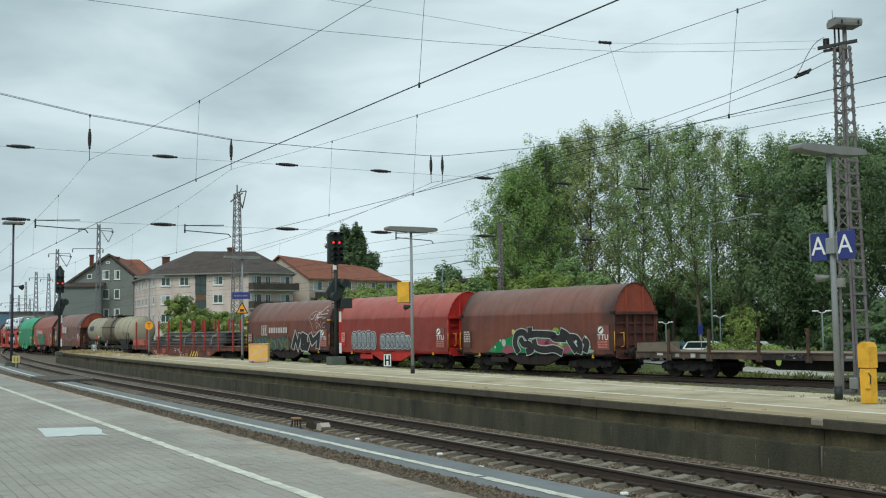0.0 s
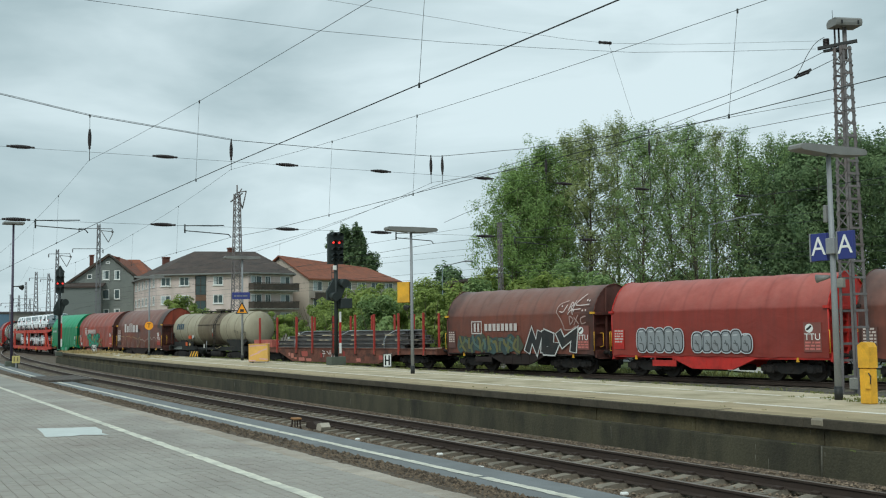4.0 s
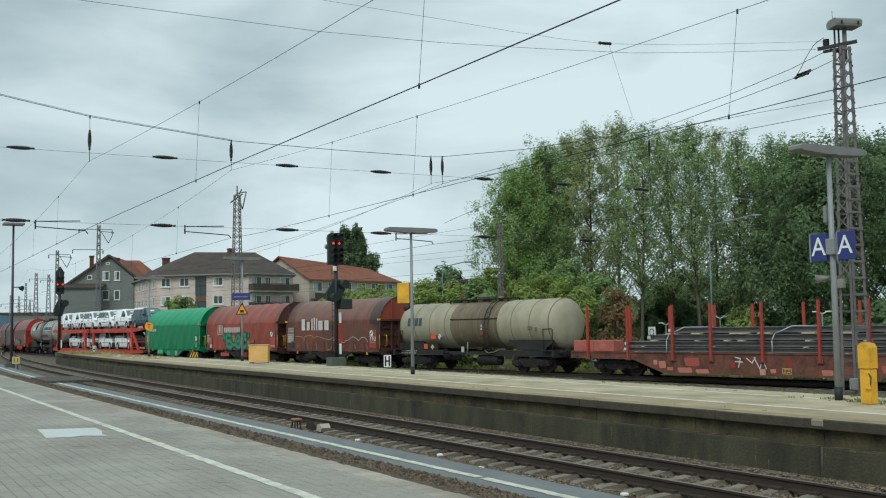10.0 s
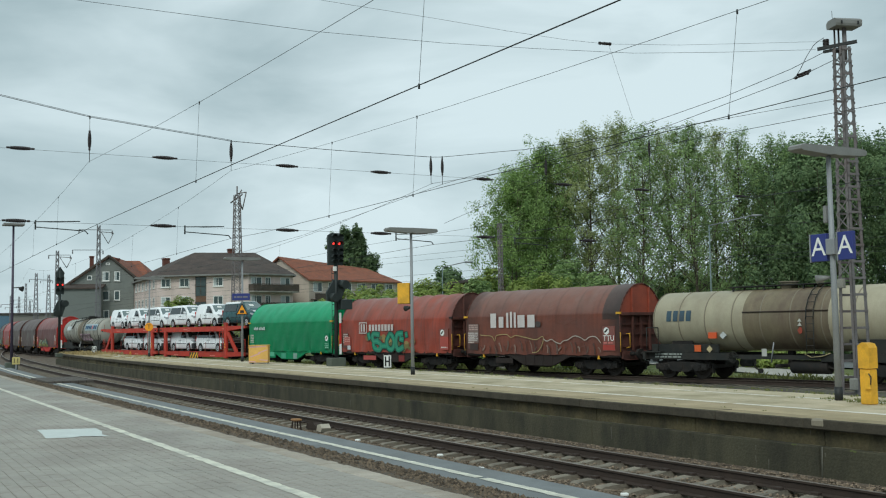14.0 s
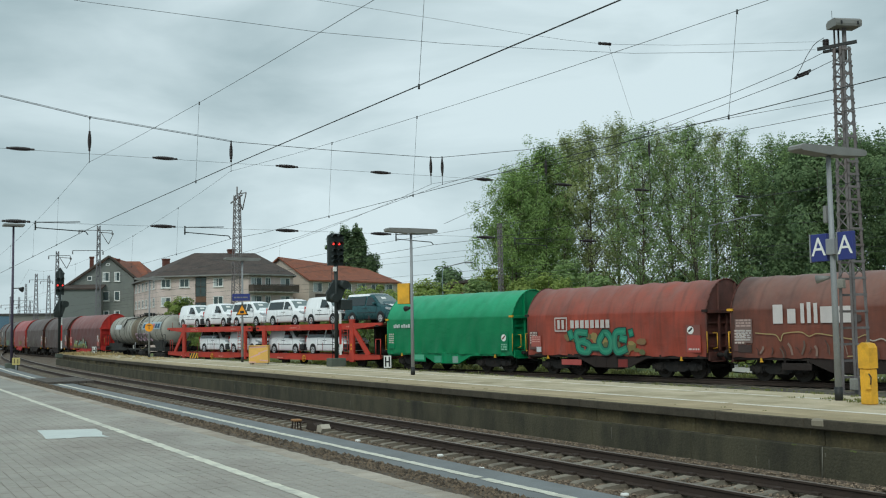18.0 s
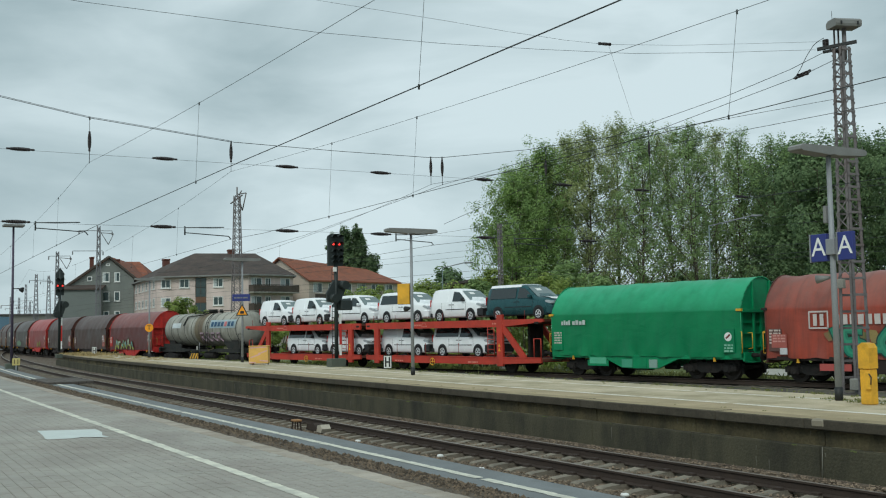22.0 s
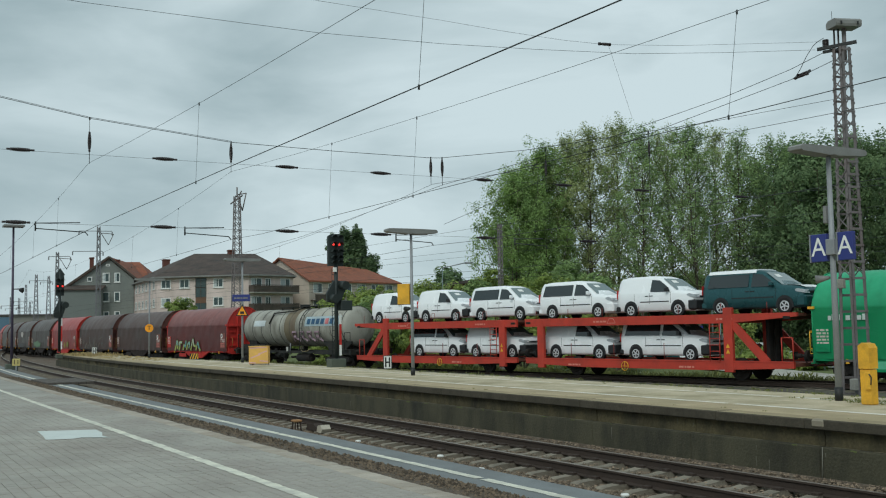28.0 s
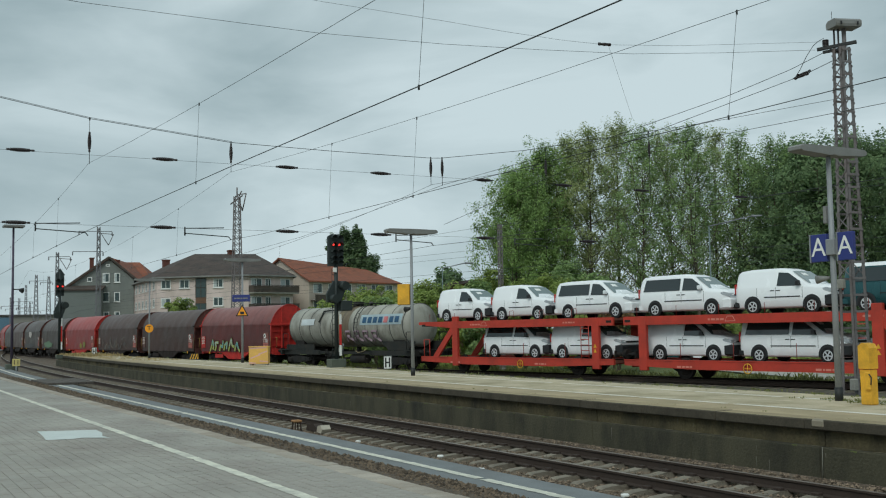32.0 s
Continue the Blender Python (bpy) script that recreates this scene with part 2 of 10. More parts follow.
def beam(bm, a, b, w, h=None, mi=0):
    """A square bar from a to b."""
    a, b = Vector(a), Vector(b)
    d = (b - a).normalized()
    side = d.cross(Vector((0, 0, 1)))
    side = Vector((1, 0, 0)) if side.length < 1e-4 else side.normalized()
    up = side.cross(d)
    h = w if h is None else h
    vs = [bm.verts.new(p + side * (sx * w / 2) + up * (sy * h / 2)) for p in (a, b) for sx, sy in ((-1, -1), (1, -1), (1, 1), (-1, 1))]
    for q in ((3, 2, 1, 0), (4, 5, 6, 7), (0, 1, 5, 4), (1, 2, 6, 5), (2, 3, 7, 6), (3, 0, 4, 7)):
        bm.faces.new([vs[i] for i in q]).material_index = mi


def rod(bm, a, b, r, n=8, r2=None, mi=0, caps=True):
    """A round bar or cone from a to b."""
    a, b = Vector(a), Vector(b)
    d = (b - a).normalized()
    side = d.cross(Vector((0, 0, 1)))
    side = Vector((1, 0, 0)) if side.length < 1e-4 else side.normalized()
    up = side.cross(d)
    r2 = r if r2 is None else r2
    ra = [bm.verts.new(a + (side * math.cos(t) + up * math.sin(t)) * r) for t in (2 * math.pi * i / n for i in range(n))]
    rb = [bm.verts.new(b + (side * math.cos(t) + up * math.sin(t)) * r2) for t in (2 * math.pi * i / n for i in range(n))]
    for i in range(n):
        f = bm.faces.new((ra[i], ra[(i + 1) % n], rb[(i + 1) % n], rb[i]))
        f.material_index, f.smooth = mi, True
    if caps:
        bm.faces.new(ra[::-1]).material_index = mi
        bm.faces.new(rb).material_index = mi


def pipe(bm, pts, r, n=6, mi=0):
    for a, b in zip(pts, pts[1:]):
        rod(bm, a, b, r, n, mi=mi)


def prism_x(bm, prof, x0, x1, mi=0, steps=1):
    """A closed (y, z) outline drawn out along x."""
    rings = [[bm.verts.new((x0 + (x1 - x0) * k / steps, y, z)) for y, z in prof] for k in range(steps + 1)]
    n = len(prof)
    for ra, rb in zip(rings, rings[1:]):
        for i in range(n):
            bm.faces.new((ra[i], ra[(i + 1) % n], rb[(i + 1) % n], rb[i])).material_index = mi
    bm.faces.new(rings[0][::-1]).material_index = mi
    bm.faces.new(rings[-1]).material_index = mi


def prism_y(bm, prof, y0, y1, mi=0):
    """A closed (x, z) outline drawn out along y."""
    ra, rb = ([bm.verts.new((x, y, z)) for x, z in prof] for y in (y0, y1))
    n = len(prof)
    for i in range(n):
        bm.faces.new((ra[i], ra[(i + 1) % n], rb[(i + 1) % n], rb[i])).material_index = mi
    bm.faces.new(ra[::-1]).material_index = mi
    bm.faces.new(rb).material_index = mi


def fixed(bm):
    bmesh.ops.recalc_face_normals(bm, faces=bm.faces)
    return bm


def text_part(words, size, material, parent, m, name="lettering", label="", extrude=0.002):
    cu = bpy.data.curves.new(name, "FONT")
    cu.body, cu.size, cu.extrude, cu.align_x, cu.align_y = words, size, extrude, "CENTER", "CENTER"
    tmp = bpy.data.objects.new(name, cu)
    scene.collection.objects.link(tmp)
    bpy.context.view_layer.update()
    me = bpy.data.meshes.new_from_object(tmp)
    bpy.data.objects.remove(tmp)
    bpy.data.curves.remove(cu)
    me.materials.clear()
    me.materials.append(material)
    return link(name, me, parent, label, m)


SIDE = Matrix.Rotation(radians(90), 4, "X")  # lettering that faces -y

# ---------- plan ----------
# x runs along the near track, towards the viewer; y away from the viewer; z = 0 on the railheads.
NEAR_Y, PAVE_Z, STRIP_Z, ISL_Z = 11.41, 0.30, 0.05, 0.76
HEAD0, TRAIN_Y, ARC_S, ARC_K, ARC_END = 0.162, 37.88, -76.0, -0.0024, -200.0


def bend(x):
    return 0.0006 * (x + 45) ** 2 if x < -45 else 0.0


def on_track(s):
    """The place and heading of the goods track at s metres along it."""
    x, y = s * math.cos(HEAD0), TRAIN_Y + s * math.sin(HEAD0)
    if s >= ARC_S:
        return x, y, HEAD0

    def arc(u):
        th = HEAD0 + ARC_K * u
        return (ARC_S * math.cos(HEAD0) - (math.sin(th) - math.sin(HEAD0)) / ARC_K,
                TRAIN_Y + ARC_S * math.sin(HEAD0) + (math.cos(th) - math.cos(HEAD0)) / ARC_K, th)
    if s >= ARC_END:
        return arc(ARC_S - s)
    x, y, th = arc(ARC_S - ARC_END)
    return x + (s - ARC_END) * math.cos(th), y + (s - ARC_END) * math.sin(th), th


def siding_y(x):
    u = min(max((-x - 40) / 100, 0), 1)
    return 20.4 - 2.6 * u * u * (3 - 2 * u)


def xs_range(x0, x1):
    out, x = [], x0
    while x > x1:
        out.append(x)
        x -= 4 if x < -40 else 12
    return out + [x1]


def sweep(name, prof, material, x0=40.0, x1=-320.0, shift=bend, parent=None):
    """An open (y, z) outline carried along the near track."""
    xs = xs_range(x0, x1)
    verts = [(x, y + shift(x), z) for x in xs for y, z in prof]
    n = len(prof)
    faces = [(i * n + j, i * n + j + 1, (i + 1) * n + j + 1, (i + 1) * n + j) for i in range(len(xs) - 1) for j in range(n - 1)]
    return link(name, mesh(name, verts, faces, material), parent)


def structure(ob, label, category):
    return tagged(ob, label, category, kind="structure")


# ground to the horizon
bm = bmesh.new()
R0 = 2500
cs = [bm.verts.new(v) for v in ((-R0, -R0, -0.55), (R0, -R0, -0.55), (R0, R0, -0.55), (-R0, R0, -0.55))]
bm.faces.new(cs)
structure(part("ground", bm, M["grass"]), "flat ground with rough grass and dry patches", "ground")

structure(sweep("track_bed", [(8.93, -0.02), (9.1, -0.10), (9.6, -0.205), (9.95, -0.225), (10.3, -0.262), (12.6, -0.262), (12.9, -0.225), (13.46, -0.15), (13.46, -0.5)], M["ballast"]),
          "brown-grey ballast bed of the near track", "track bed")

# yard between the island platform and the goods track, and beyond it
verts, faces = [], []
ss = [60 - 6 * i for i in range(70)]
for s in ss:
    x, y, th = on_track(s)
    verts += [(x, 18.5 + (bend(x) if x > -90 else bend(-90)), -0.24), (x - math.sin(th) * 3.4, y + math.cos(th) * 3.4, -0.24), (x - math.sin(th) * 4.3, y + math.cos(th) * 4.3, -0.5)]
for i in range(len(ss) - 1):
    for j in range(2):
        faces.append((i * 3 + j, i * 3 + j + 1, i * 3 + j + 4, i * 3 + j + 3))
structure(link("yard", mesh("yard", verts, faces, M["yard"])), "weedy gravel of the yard tracks", "track bed")
# open ground at the left end, beyond the tip of the island
sweep_left = sweep("yard_throat", [(13.4, -0.22), (24.0, -0.22)], M["ballast"], x0=-88, x1=-320)
structure(sweep_left, "dark ballast at the station throat", "track bed")


def rail_profile():
    return [(-0.065, -0.17), (0.065, -0.17), (0.065, -0.158), (0.012, -0.135), (0.01, -0.045), (0.036, -0.035), (0.036, -0.004),
            (0.028, 0.0), (-0.028, 0.0), (-0.036, -0.004), (-0.036, -0.035), (-0.01, -0.045), (-0.012, -0.135), (-0.065, -0.158)]


def rail(pts, parent):
    """One rail along centre points (x, y, heading)."""
    prof = rail_profile()
    n = len(prof)
    verts, faces = [], []
    for x, y, th in pts:
        verts += [(x - math.sin(th) * a, y + math.cos(th) * a, z) for a, z in prof]
    for i in range(len(pts) - 1):
        for j in range(n):
            faces.append((i * n + j, i * n + (j + 1) % n, (i + 1) * n + (j + 1) % n, (i + 1) * n + j))
    me = mesh("rail", verts, faces, [M["rail_side"], M["rail_head"]])
    for k, f in enumerate(me.polygons):
        f.material_index = 1 if k % n in (6, 7, 8) else 0
    return link("rail", me, parent)


def side_points(pts, off):
    return [(x - math.sin(th) * off, y + math.cos(th) * off, th) for x, y, th in pts]


def heading(fn, x):
    return math.atan2(fn(x + 1) - fn(x - 1), 2)


near_track = structure(new("railway_track"), "rusty rails on worn sleepers beside the island platform", "railway track")
near_pts = [(x, NEAR_Y + bend(x), heading(bend, x)) for x in xs_range(40, -320)]
for off in (-0.7525, 0.7525):
    rail(side_points(near_pts, off), near_track)

goods_track = structure(new("railway_track"), "goods track curving away under the freight train", "railway track")
goods_pts = [on_track(60 - 4 * i) for i in range(100)]
for off in (-0.7525, 0.7525):
    rail(side_points(goods_pts, off), goods_track)

mid_track = structure(new("railway_track"), "track behind the island platform joining at the throat", "railway track")
mid_pts = [(x, siding_y(x) + bend(x), heading(lambda q: siding_y(q) + bend(q), x)) for x in xs_range(40, -320)]
for off in (-0.7525, 0.7525):
    rail(side_points(mid_pts, off), mid_track)


def far_sleepers(pts_fn, n, parent):
    verts, faces = [], []
    for i in range(n):
        x, y, th = pts_fn(i)
        k = len(verts)
        for z in (-0.26, -0.222):
            for a, b in ((-0.13, -1.3), (0.13, -1.3), (0.13, 1.3), (-0.13, 1.3)):
                verts.append((x + a * math.cos(th) - b * math.sin(th), y + a * math.sin(th) + b * math.cos(th), z))
        faces += [tuple(k + j for j in q) for q in ((4, 5, 6, 7), (0, 1, 5, 4), (1, 2, 6, 5), (2, 3, 7, 6), (3, 0, 4, 7))]
    return tagged(link("sleepers", mesh("sleepers", verts, faces, M["sleeper"]), parent), kind="stuff")


far_sleepers(lambda i: on_track(20 - 0.62 * i), 420, goods_track)
far_sleepers(lambda i: (-60 - 0.62 * i, siding_y(-60 - 0.62 * i) + bend(-60 - 0.62 * i), heading(lambda q: siding_y(q) + bend(q), -60 - 0.62 * i)), 200, mid_track)

# ---------- near platform ----------
near_platform = structure(new("near_platform"), "paved low platform with a white safety line and crumbling edge", "platform")
sweep("platform_base", [(-60, PAVE_Z - 0.012), (6.43, PAVE_Z - 0.012), (6.45, PAVE_Z - 0.1), (6.6, -0.3)], M["joint"], parent=near_platform)
sweep("far_paving", [(-60, PAVE_Z), (6.1, PAVE_Z), (6.1, PAVE_Z - 0.1)], M["paving_far"], x0=-40.0, parent=near_platform)
sweep("rear_paving", [(-60, PAVE_Z), (-6.0, PAVE_Z)], M["paving_far"], x1=-40.0, parent=near_platform)
sweep("side_paving", [(-6.0, PAVE_Z), (6.1, PAVE_Z)], M["paving_far"], x1=6.0, parent=near_platform)
sweep("side_edging", [(6.12, PAVE_Z), (6.45, PAVE_Z), (6.45, PAVE_Z - 0.1)], M["edge_slab"], x1=6.0, parent=near_platform)
sweep("far_edging", [(6.12, PAVE_Z), (6.45, PAVE_Z), (6.45, PAVE_Z - 0.1)], M["edge_slab"], x0=-40.0, parent=near_platform)
sweep("earth_slope", [(6.40, PAVE_Z - 0.03), (6.62, 0.21), (7.0, 0.13), (7.5, 0.07), (7.9, 0.035)], M["earth"], parent=near_platform)
sweep("asphalt_strip", [(7.84, 0.0), (7.86, STRIP_Z), (8.95, STRIP_Z - 0.01), (8.98, -0.2)], M["asphalt"], parent=near_platform)


def worn_line(name, y0, y1, z, x0, x1, seed, gap=0.0):
    """A hand-worn painted line with ragged edges and, now and then, a bare spot."""
    r = random.Random(seed)
    verts, faces, x, prev = [], [], x0, None
    while x > x1:
        a, b = y0 + r.gauss(0, 0.008), y1 + r.gauss(0, 0.008)
        verts += [(x, a + bend(x), z), (x, b + bend(x), z)]
        k = len(verts)
        if prev and r.random() > gap:
            faces.append((k - 4, k - 3, k - 1, k - 2))
        prev = True
        x -= 0.12 if x > -40 else 1.0
    return link(name, mesh(name, verts, faces, M["white_line"]), near_platform)


worn_line("strip_line", 8.21, 8.37, STRIP_Z + 0.0045, 10, -300, 3, 0.015)
worn_line("safety_line", 4.755, 4.925, PAVE_Z + 0.006, 10, -300, 4, 0.0)

# ---------- island platform ----------
island = structure(new("island_platform"), "narrow concrete island platform, weathered edge, grass in the joints", "platform")


def isl_far(x):
    return 18.65 - (max(0, -x - 50) * 0.062 if x < -50 else 0)


def isl_sweep(name, fn, material, x1=-91.0):
    xs = xs_range(40, x1)
    rows = [[(x, y + bend(x), z) for y, z in fn(x)] for x in xs]
    n = len(rows[0])
    verts = [v for r in rows for v in r]
    faces = [(i * n + j, i * n + j + 1, (i + 1) * n + j + 1, (i + 1) * n + j) for i in range(len(xs) - 1) for j in range(n - 1)]
    last = (len(xs) - 1) * n
    faces.append(tuple(last + j for j in range(n)))
    return link(name, mesh(name, verts, faces, material), island)


isl_sweep("surface", lambda x: [(15.0, ISL_Z - 0.06), (15.0, ISL_Z), (isl_far(x) - 0.3, ISL_Z), (isl_far(x) - 0.3, ISL_Z - 0.06)], M["island"])
isl_sweep("edge_strip", lambda x: [(13.90, ISL_Z - 0.06), (13.90, ISL_Z - 0.002), (15.0, ISL_Z), (15.0, ISL_Z - 0.06)], M["edge_sand"])
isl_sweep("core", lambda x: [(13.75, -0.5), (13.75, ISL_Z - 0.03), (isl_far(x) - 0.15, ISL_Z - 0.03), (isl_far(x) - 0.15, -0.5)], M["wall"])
isl_sweep("far_coping", lambda x: [(isl_far(x) - 0.31, ISL_Z - 0.14), (isl_far(x) - 0.31, ISL_Z + 0.004), (isl_far(x), ISL_Z + 0.004), (isl_far(x), ISL_Z - 0.14)], M["coping"])


def isl_line(name, y, w, gaps, x0, x1):
    """A worn painted line in dashes."""
    verts, faces, x = [], [], x0
    rnd = random.Random(7)
    while x > x1:
        ln = rnd.uniform(2.0, 7.0)
        k = len(verts)
        a, b = x, max(x - ln, x1)
        verts += [(a, y + bend(a), ISL_Z + 0.004), (a, y + w + bend(a), ISL_Z + 0.004), (b, y + w + bend(b), ISL_Z + 0.004), (b, y + bend(b), ISL_Z + 0.004)]
        faces.append((k, k + 1, k + 2, k + 3))
        x = b - rnd.uniform(0.03, gaps)
    return link(name, mesh(name, verts, faces, M["isl_paint"]), island)


isl_line("edge_line", 14.92, 0.15, 0.25, 10, -75)
isl_line("far_line", 17.10, 0.13, 0.5, 10, -60)

# ---------- the freight train ----------
TRAIN, AXLES = [], []


def wheel_mesh():
    bm = bmesh.new()
    rod(bm, (0, -1.05, 0), (0, 1.05, 0), 0.085, 10)
    for s in (-1, 1):
        y = 0.75 * s
        rod(bm, (0, y - 0.065, 0), (0, y + 0.065, 0), 0.455, 28)
        rod(bm, (0, y - s * 0.09, 0), (0, y - s * 0.06, 0), 0.485, 28)
        rod(bm, (0, y + s * 0.06, 0), (0, y + s * 0.075, 0), 0.36, 20, r2=0.2)
        rod(bm, (0, y + s * 0.06, 0), (0, y + s * 0.16, 0), 0.13, 12)
        for k in range(4):
            a = k * math.pi / 2
            box(bm, math.cos(a) * 0.27 - 0.03, math.cos(a) * 0.27 + 0.03, y + s * 0.05, y + s * 0.085, math.sin(a) * 0.27 - 0.03, math.sin(a) * 0.27 + 0.03)
    me = bpy.data.meshes.new("wheelset")
    fixed(bm).to_mesh(me)
    bm.free()
    me.materials.append(M["tyre_steel"])
    return me


def bogie_mesh():
    bm = bmesh.new()
    for s in (-1, 1):
        y0, y1 = sorted((s * 0.97, s * 1.13))
        prism_y(bm, [(-1.35, 0.62), (-1.35, 0.40), (-1.15, 0.36), (-0.62, 0.42), (-0.42, 0.30), (0.42, 0.30), (0.62, 0.42), (1.15, 0.36), (1.35, 0.40), (1.35, 0.62), (0.5, 0.72), (-0.5, 0.72)], y0, y1)
        for ax in (-0.9, 0.9):
            box(bm, ax - 0.16, ax + 0.16, s * 1.09 - 0.09, s * 1.09 + 0.09, 0.32, 0.62, 0.02)
            rod(bm, (ax, s * 1.18 - 0.04, 0.46), (ax, s * 1.18 + 0.04, 0.46), 0.12, 12)
            for dx in (-0.27, 0.27):
                rod(bm, (ax + dx, s * 1.06, 0.36), (ax + dx, s * 1.06, 0.60), 0.085, 10)
        rod(bm, (0, s * 1.16, 0.52), (0, s * 1.0, 0.52), 0.13, 10)
        for ax in (-1.42, -0.38, 0.38, 1.42):
            box(bm, ax - 0.05, ax + 0.05, s * 0.75 - 0.06, s * 0.75 + 0.06, 0.25, 0.66)
    box(bm, -0.22, 0.22, -1.0, 1.0, 0.45, 0.78)
    for ax in (-1.33, 1.33):
        box(bm, ax - 0.06, ax + 0.06, -1.0, 1.0, 0.46, 0.60)
    rod(bm, (0, 0, 0.7), (0, 0, 0.95), 0.2, 12)
    me = bpy.data.meshes.new("bogie")
    fixed(bm).to_mesh(me)
    bm.free()
    me.materials.append(M["bogie"])
    return me


def buffer_mesh():
    bm = bmesh.new()
    rod(bm, (0, 0, 0), (0.30, 0, 0), 0.10, 12, r2=0.085)
    rod(bm, (0.28, 0, 0), (0.52, 0, 0), 0.065, 12)
    rod(bm, (0.52, 0, 0), (0.56, 0, 0), 0.225, 16)
    rod(bm, (0.56, 0, 0), (0.585, 0, 0), 0.225, 16, r2=0.15)
    box(bm, -0.03, 0.02, -0.16, 0.16, -0.16, 0.16)
    me = bpy.data.meshes.new("buffer")
    fixed(bm).to_mesh(me)
    bm.free()
    me.materials.append(M["bogie"])
    return me


def coupling_mesh():
    bm = bmesh.new()
    box(bm, 0, 0.25, -0.06, 0.06, -0.08, 0.08)
    pipe(bm, [(0.22, 0.03, 0.02), (0.40, 0.03, -0.12), (0.55, 0.03, -0.02)], 0.03)
    hose = bmesh.new()
    pipe(hose, [(0.0, -0.35, -0.10), (0.2, -0.35, -0.38), (0.5, -0.30, -0.42), (0.6, -0.25, -0.3)], 0.025)
    out = []
    for name, b in (("coupling", bm), ("brake_hose", hose)):
        me = bpy.data.meshes.new(name)
        fixed(b).to_mesh(me)
        b.free()
        me.materials.append(M["bogie"])
        out.append(me)
    return out


WHEELS, BOGIE, BUFFER, COUPLING = wheel_mesh(), bogie_mesh(), buffer_mesh(), coupling_mesh()


def add_bogie(w, x):
    b = link("bogie", BOGIE, w, m=Matrix.Translation((x, 0, 0)))
    for dx in (-0.9, 0.9):
        AXLES.append(link("wheelset", WHEELS, b, m=Matrix.Translation((dx, 0, 0.46))))


def add_ends(w, half):
    """Buffers and couplings; half: from the middle to the coupling plane."""
    for s in (1, -1):
        turn = Matrix.Rotation(0 if s > 0 else math.pi, 4, "Z")
        for y in (-0.875, 0.875):
            link("buffer", BUFFER, w, m=Matrix.Translation((s * (half - 0.585), y, 1.04)) @ turn)
        for me in COUPLING:
            link(me.name, me, w, m=Matrix.Translation((s * (half - 0.55), 0, 1.04)) @ turn)


HL, HW, HEM, SPRING, CREST = 10.79, 1.49, 0.95, 2.90, 4.26


FOLD = 0.40  # how far the cover breaks inwards at the spring line, in radians


def hood_top(y):
    """The height of the cover's crown at y across the wagon."""
    s = math.sqrt(max(0.0, 1 - (y * math.cos(FOLD) / HW) ** 2))
    return SPRING + (CREST - SPRING) * (s - math.sin(FOLD)) / (1 - math.sin(FOLD))


def on_cover(bm):
    """Lays strokes painted above the spring line on to the cover's crown."""
    for v in bm.verts:
        if v.co.z > SPRING:
            q = (v.co.z - SPRING) / (CREST - SPRING) * (1 - math.sin(FOLD)) + math.sin(FOLD)
            v.co.y += HW - HW * math.sqrt(max(0.0, 1 - q * q)) / math.cos(FOLD) - 0.03
    return bm


def hood_profile(n=14):
    side = [(-HW, HEM), (-HW, 1.08), (-HW - 0.003, 1.25), (-HW - 0.005, 1.5), (-HW - 0.01, 2.1), (-HW - 0.004, 2.6), (-HW, SPRING - 0.05)]
    span = math.pi - 2 * FOLD
    arc = [-HW * math.cos(FOLD + span * i / n) / math.cos(FOLD) for i in range(n + 1)]
    return side + [(y, hood_top(y)) for y in arc] + [(-y, z) for y, z in side[::-1]]


def tarp(w, material, seed, sag=0.02, crease=0.012):
    """The sliding cover: cloth stretched over bows, sagging between them, creased at the hem."""
    rnd = random.Random(seed)
    ph = [rnd.uniform(0, 6.28) for _ in range(6)]
    prof = hood_profile()
    bays, sub = 8, 8
    nx = bays * sub
    bm = bmesh.new()
    rings = []
    for i in range(nx + 1):
        x = -HL / 2 + HL * i / nx
        u = (i % sub) / sub
        dip = sag * math.sin(math.pi * u) ** 2
        ring = []
        for j, (y, z) in enumerate(prof):
            cz = 2.4
            k = 1 - dip / 1.6 if z > 2.2 else 1 - dip * 0.3
            wob = crease * (math.sin(x * 2.3 + z * 1.7 + ph[0]) + math.sin(x * 5.1 - z * 3.3 + ph[1]) + 0.6 * math.sin(x * 11 + z * 6 + ph[2]))
            if z < 2.6:
                wob *= 1.4 - 0.4 * abs(z - 1.0)
            if z < 1.7 and crease > 0.013:
                fold = math.sin(x * 1.9 + ph[1]) * math.sin(x * 4.7 + z * 2.0 + ph[5]) + 0.5 * math.sin(x * 9.0 + ph[2])
                wob += 0.045 * (1.7 - z) / 0.75 * fold
            zz = z + (0.015 * math.sin(x * 3.7 + ph[3]) + 0.012 * math.sin(x * 8.3 + ph[4]) if z < 1.0 else 0)
            nrm = -1 if y < 0 else 1
            ring.append(bm.verts.new((x, y * k + nrm * wob * (1 if z < SPRING + 0.8 else 0.3), cz + (zz - cz) * k + (0.5 * wob if z > SPRING else 0))))
        rings.append(ring)
    for a, b in zip(rings, rings[1:]):
        for j in range(len(prof) - 1):
            bm.faces.new((a[j], b[j], b[j + 1], a[j + 1])).smooth = True
    return part("tarpaulin", bm, material, w)


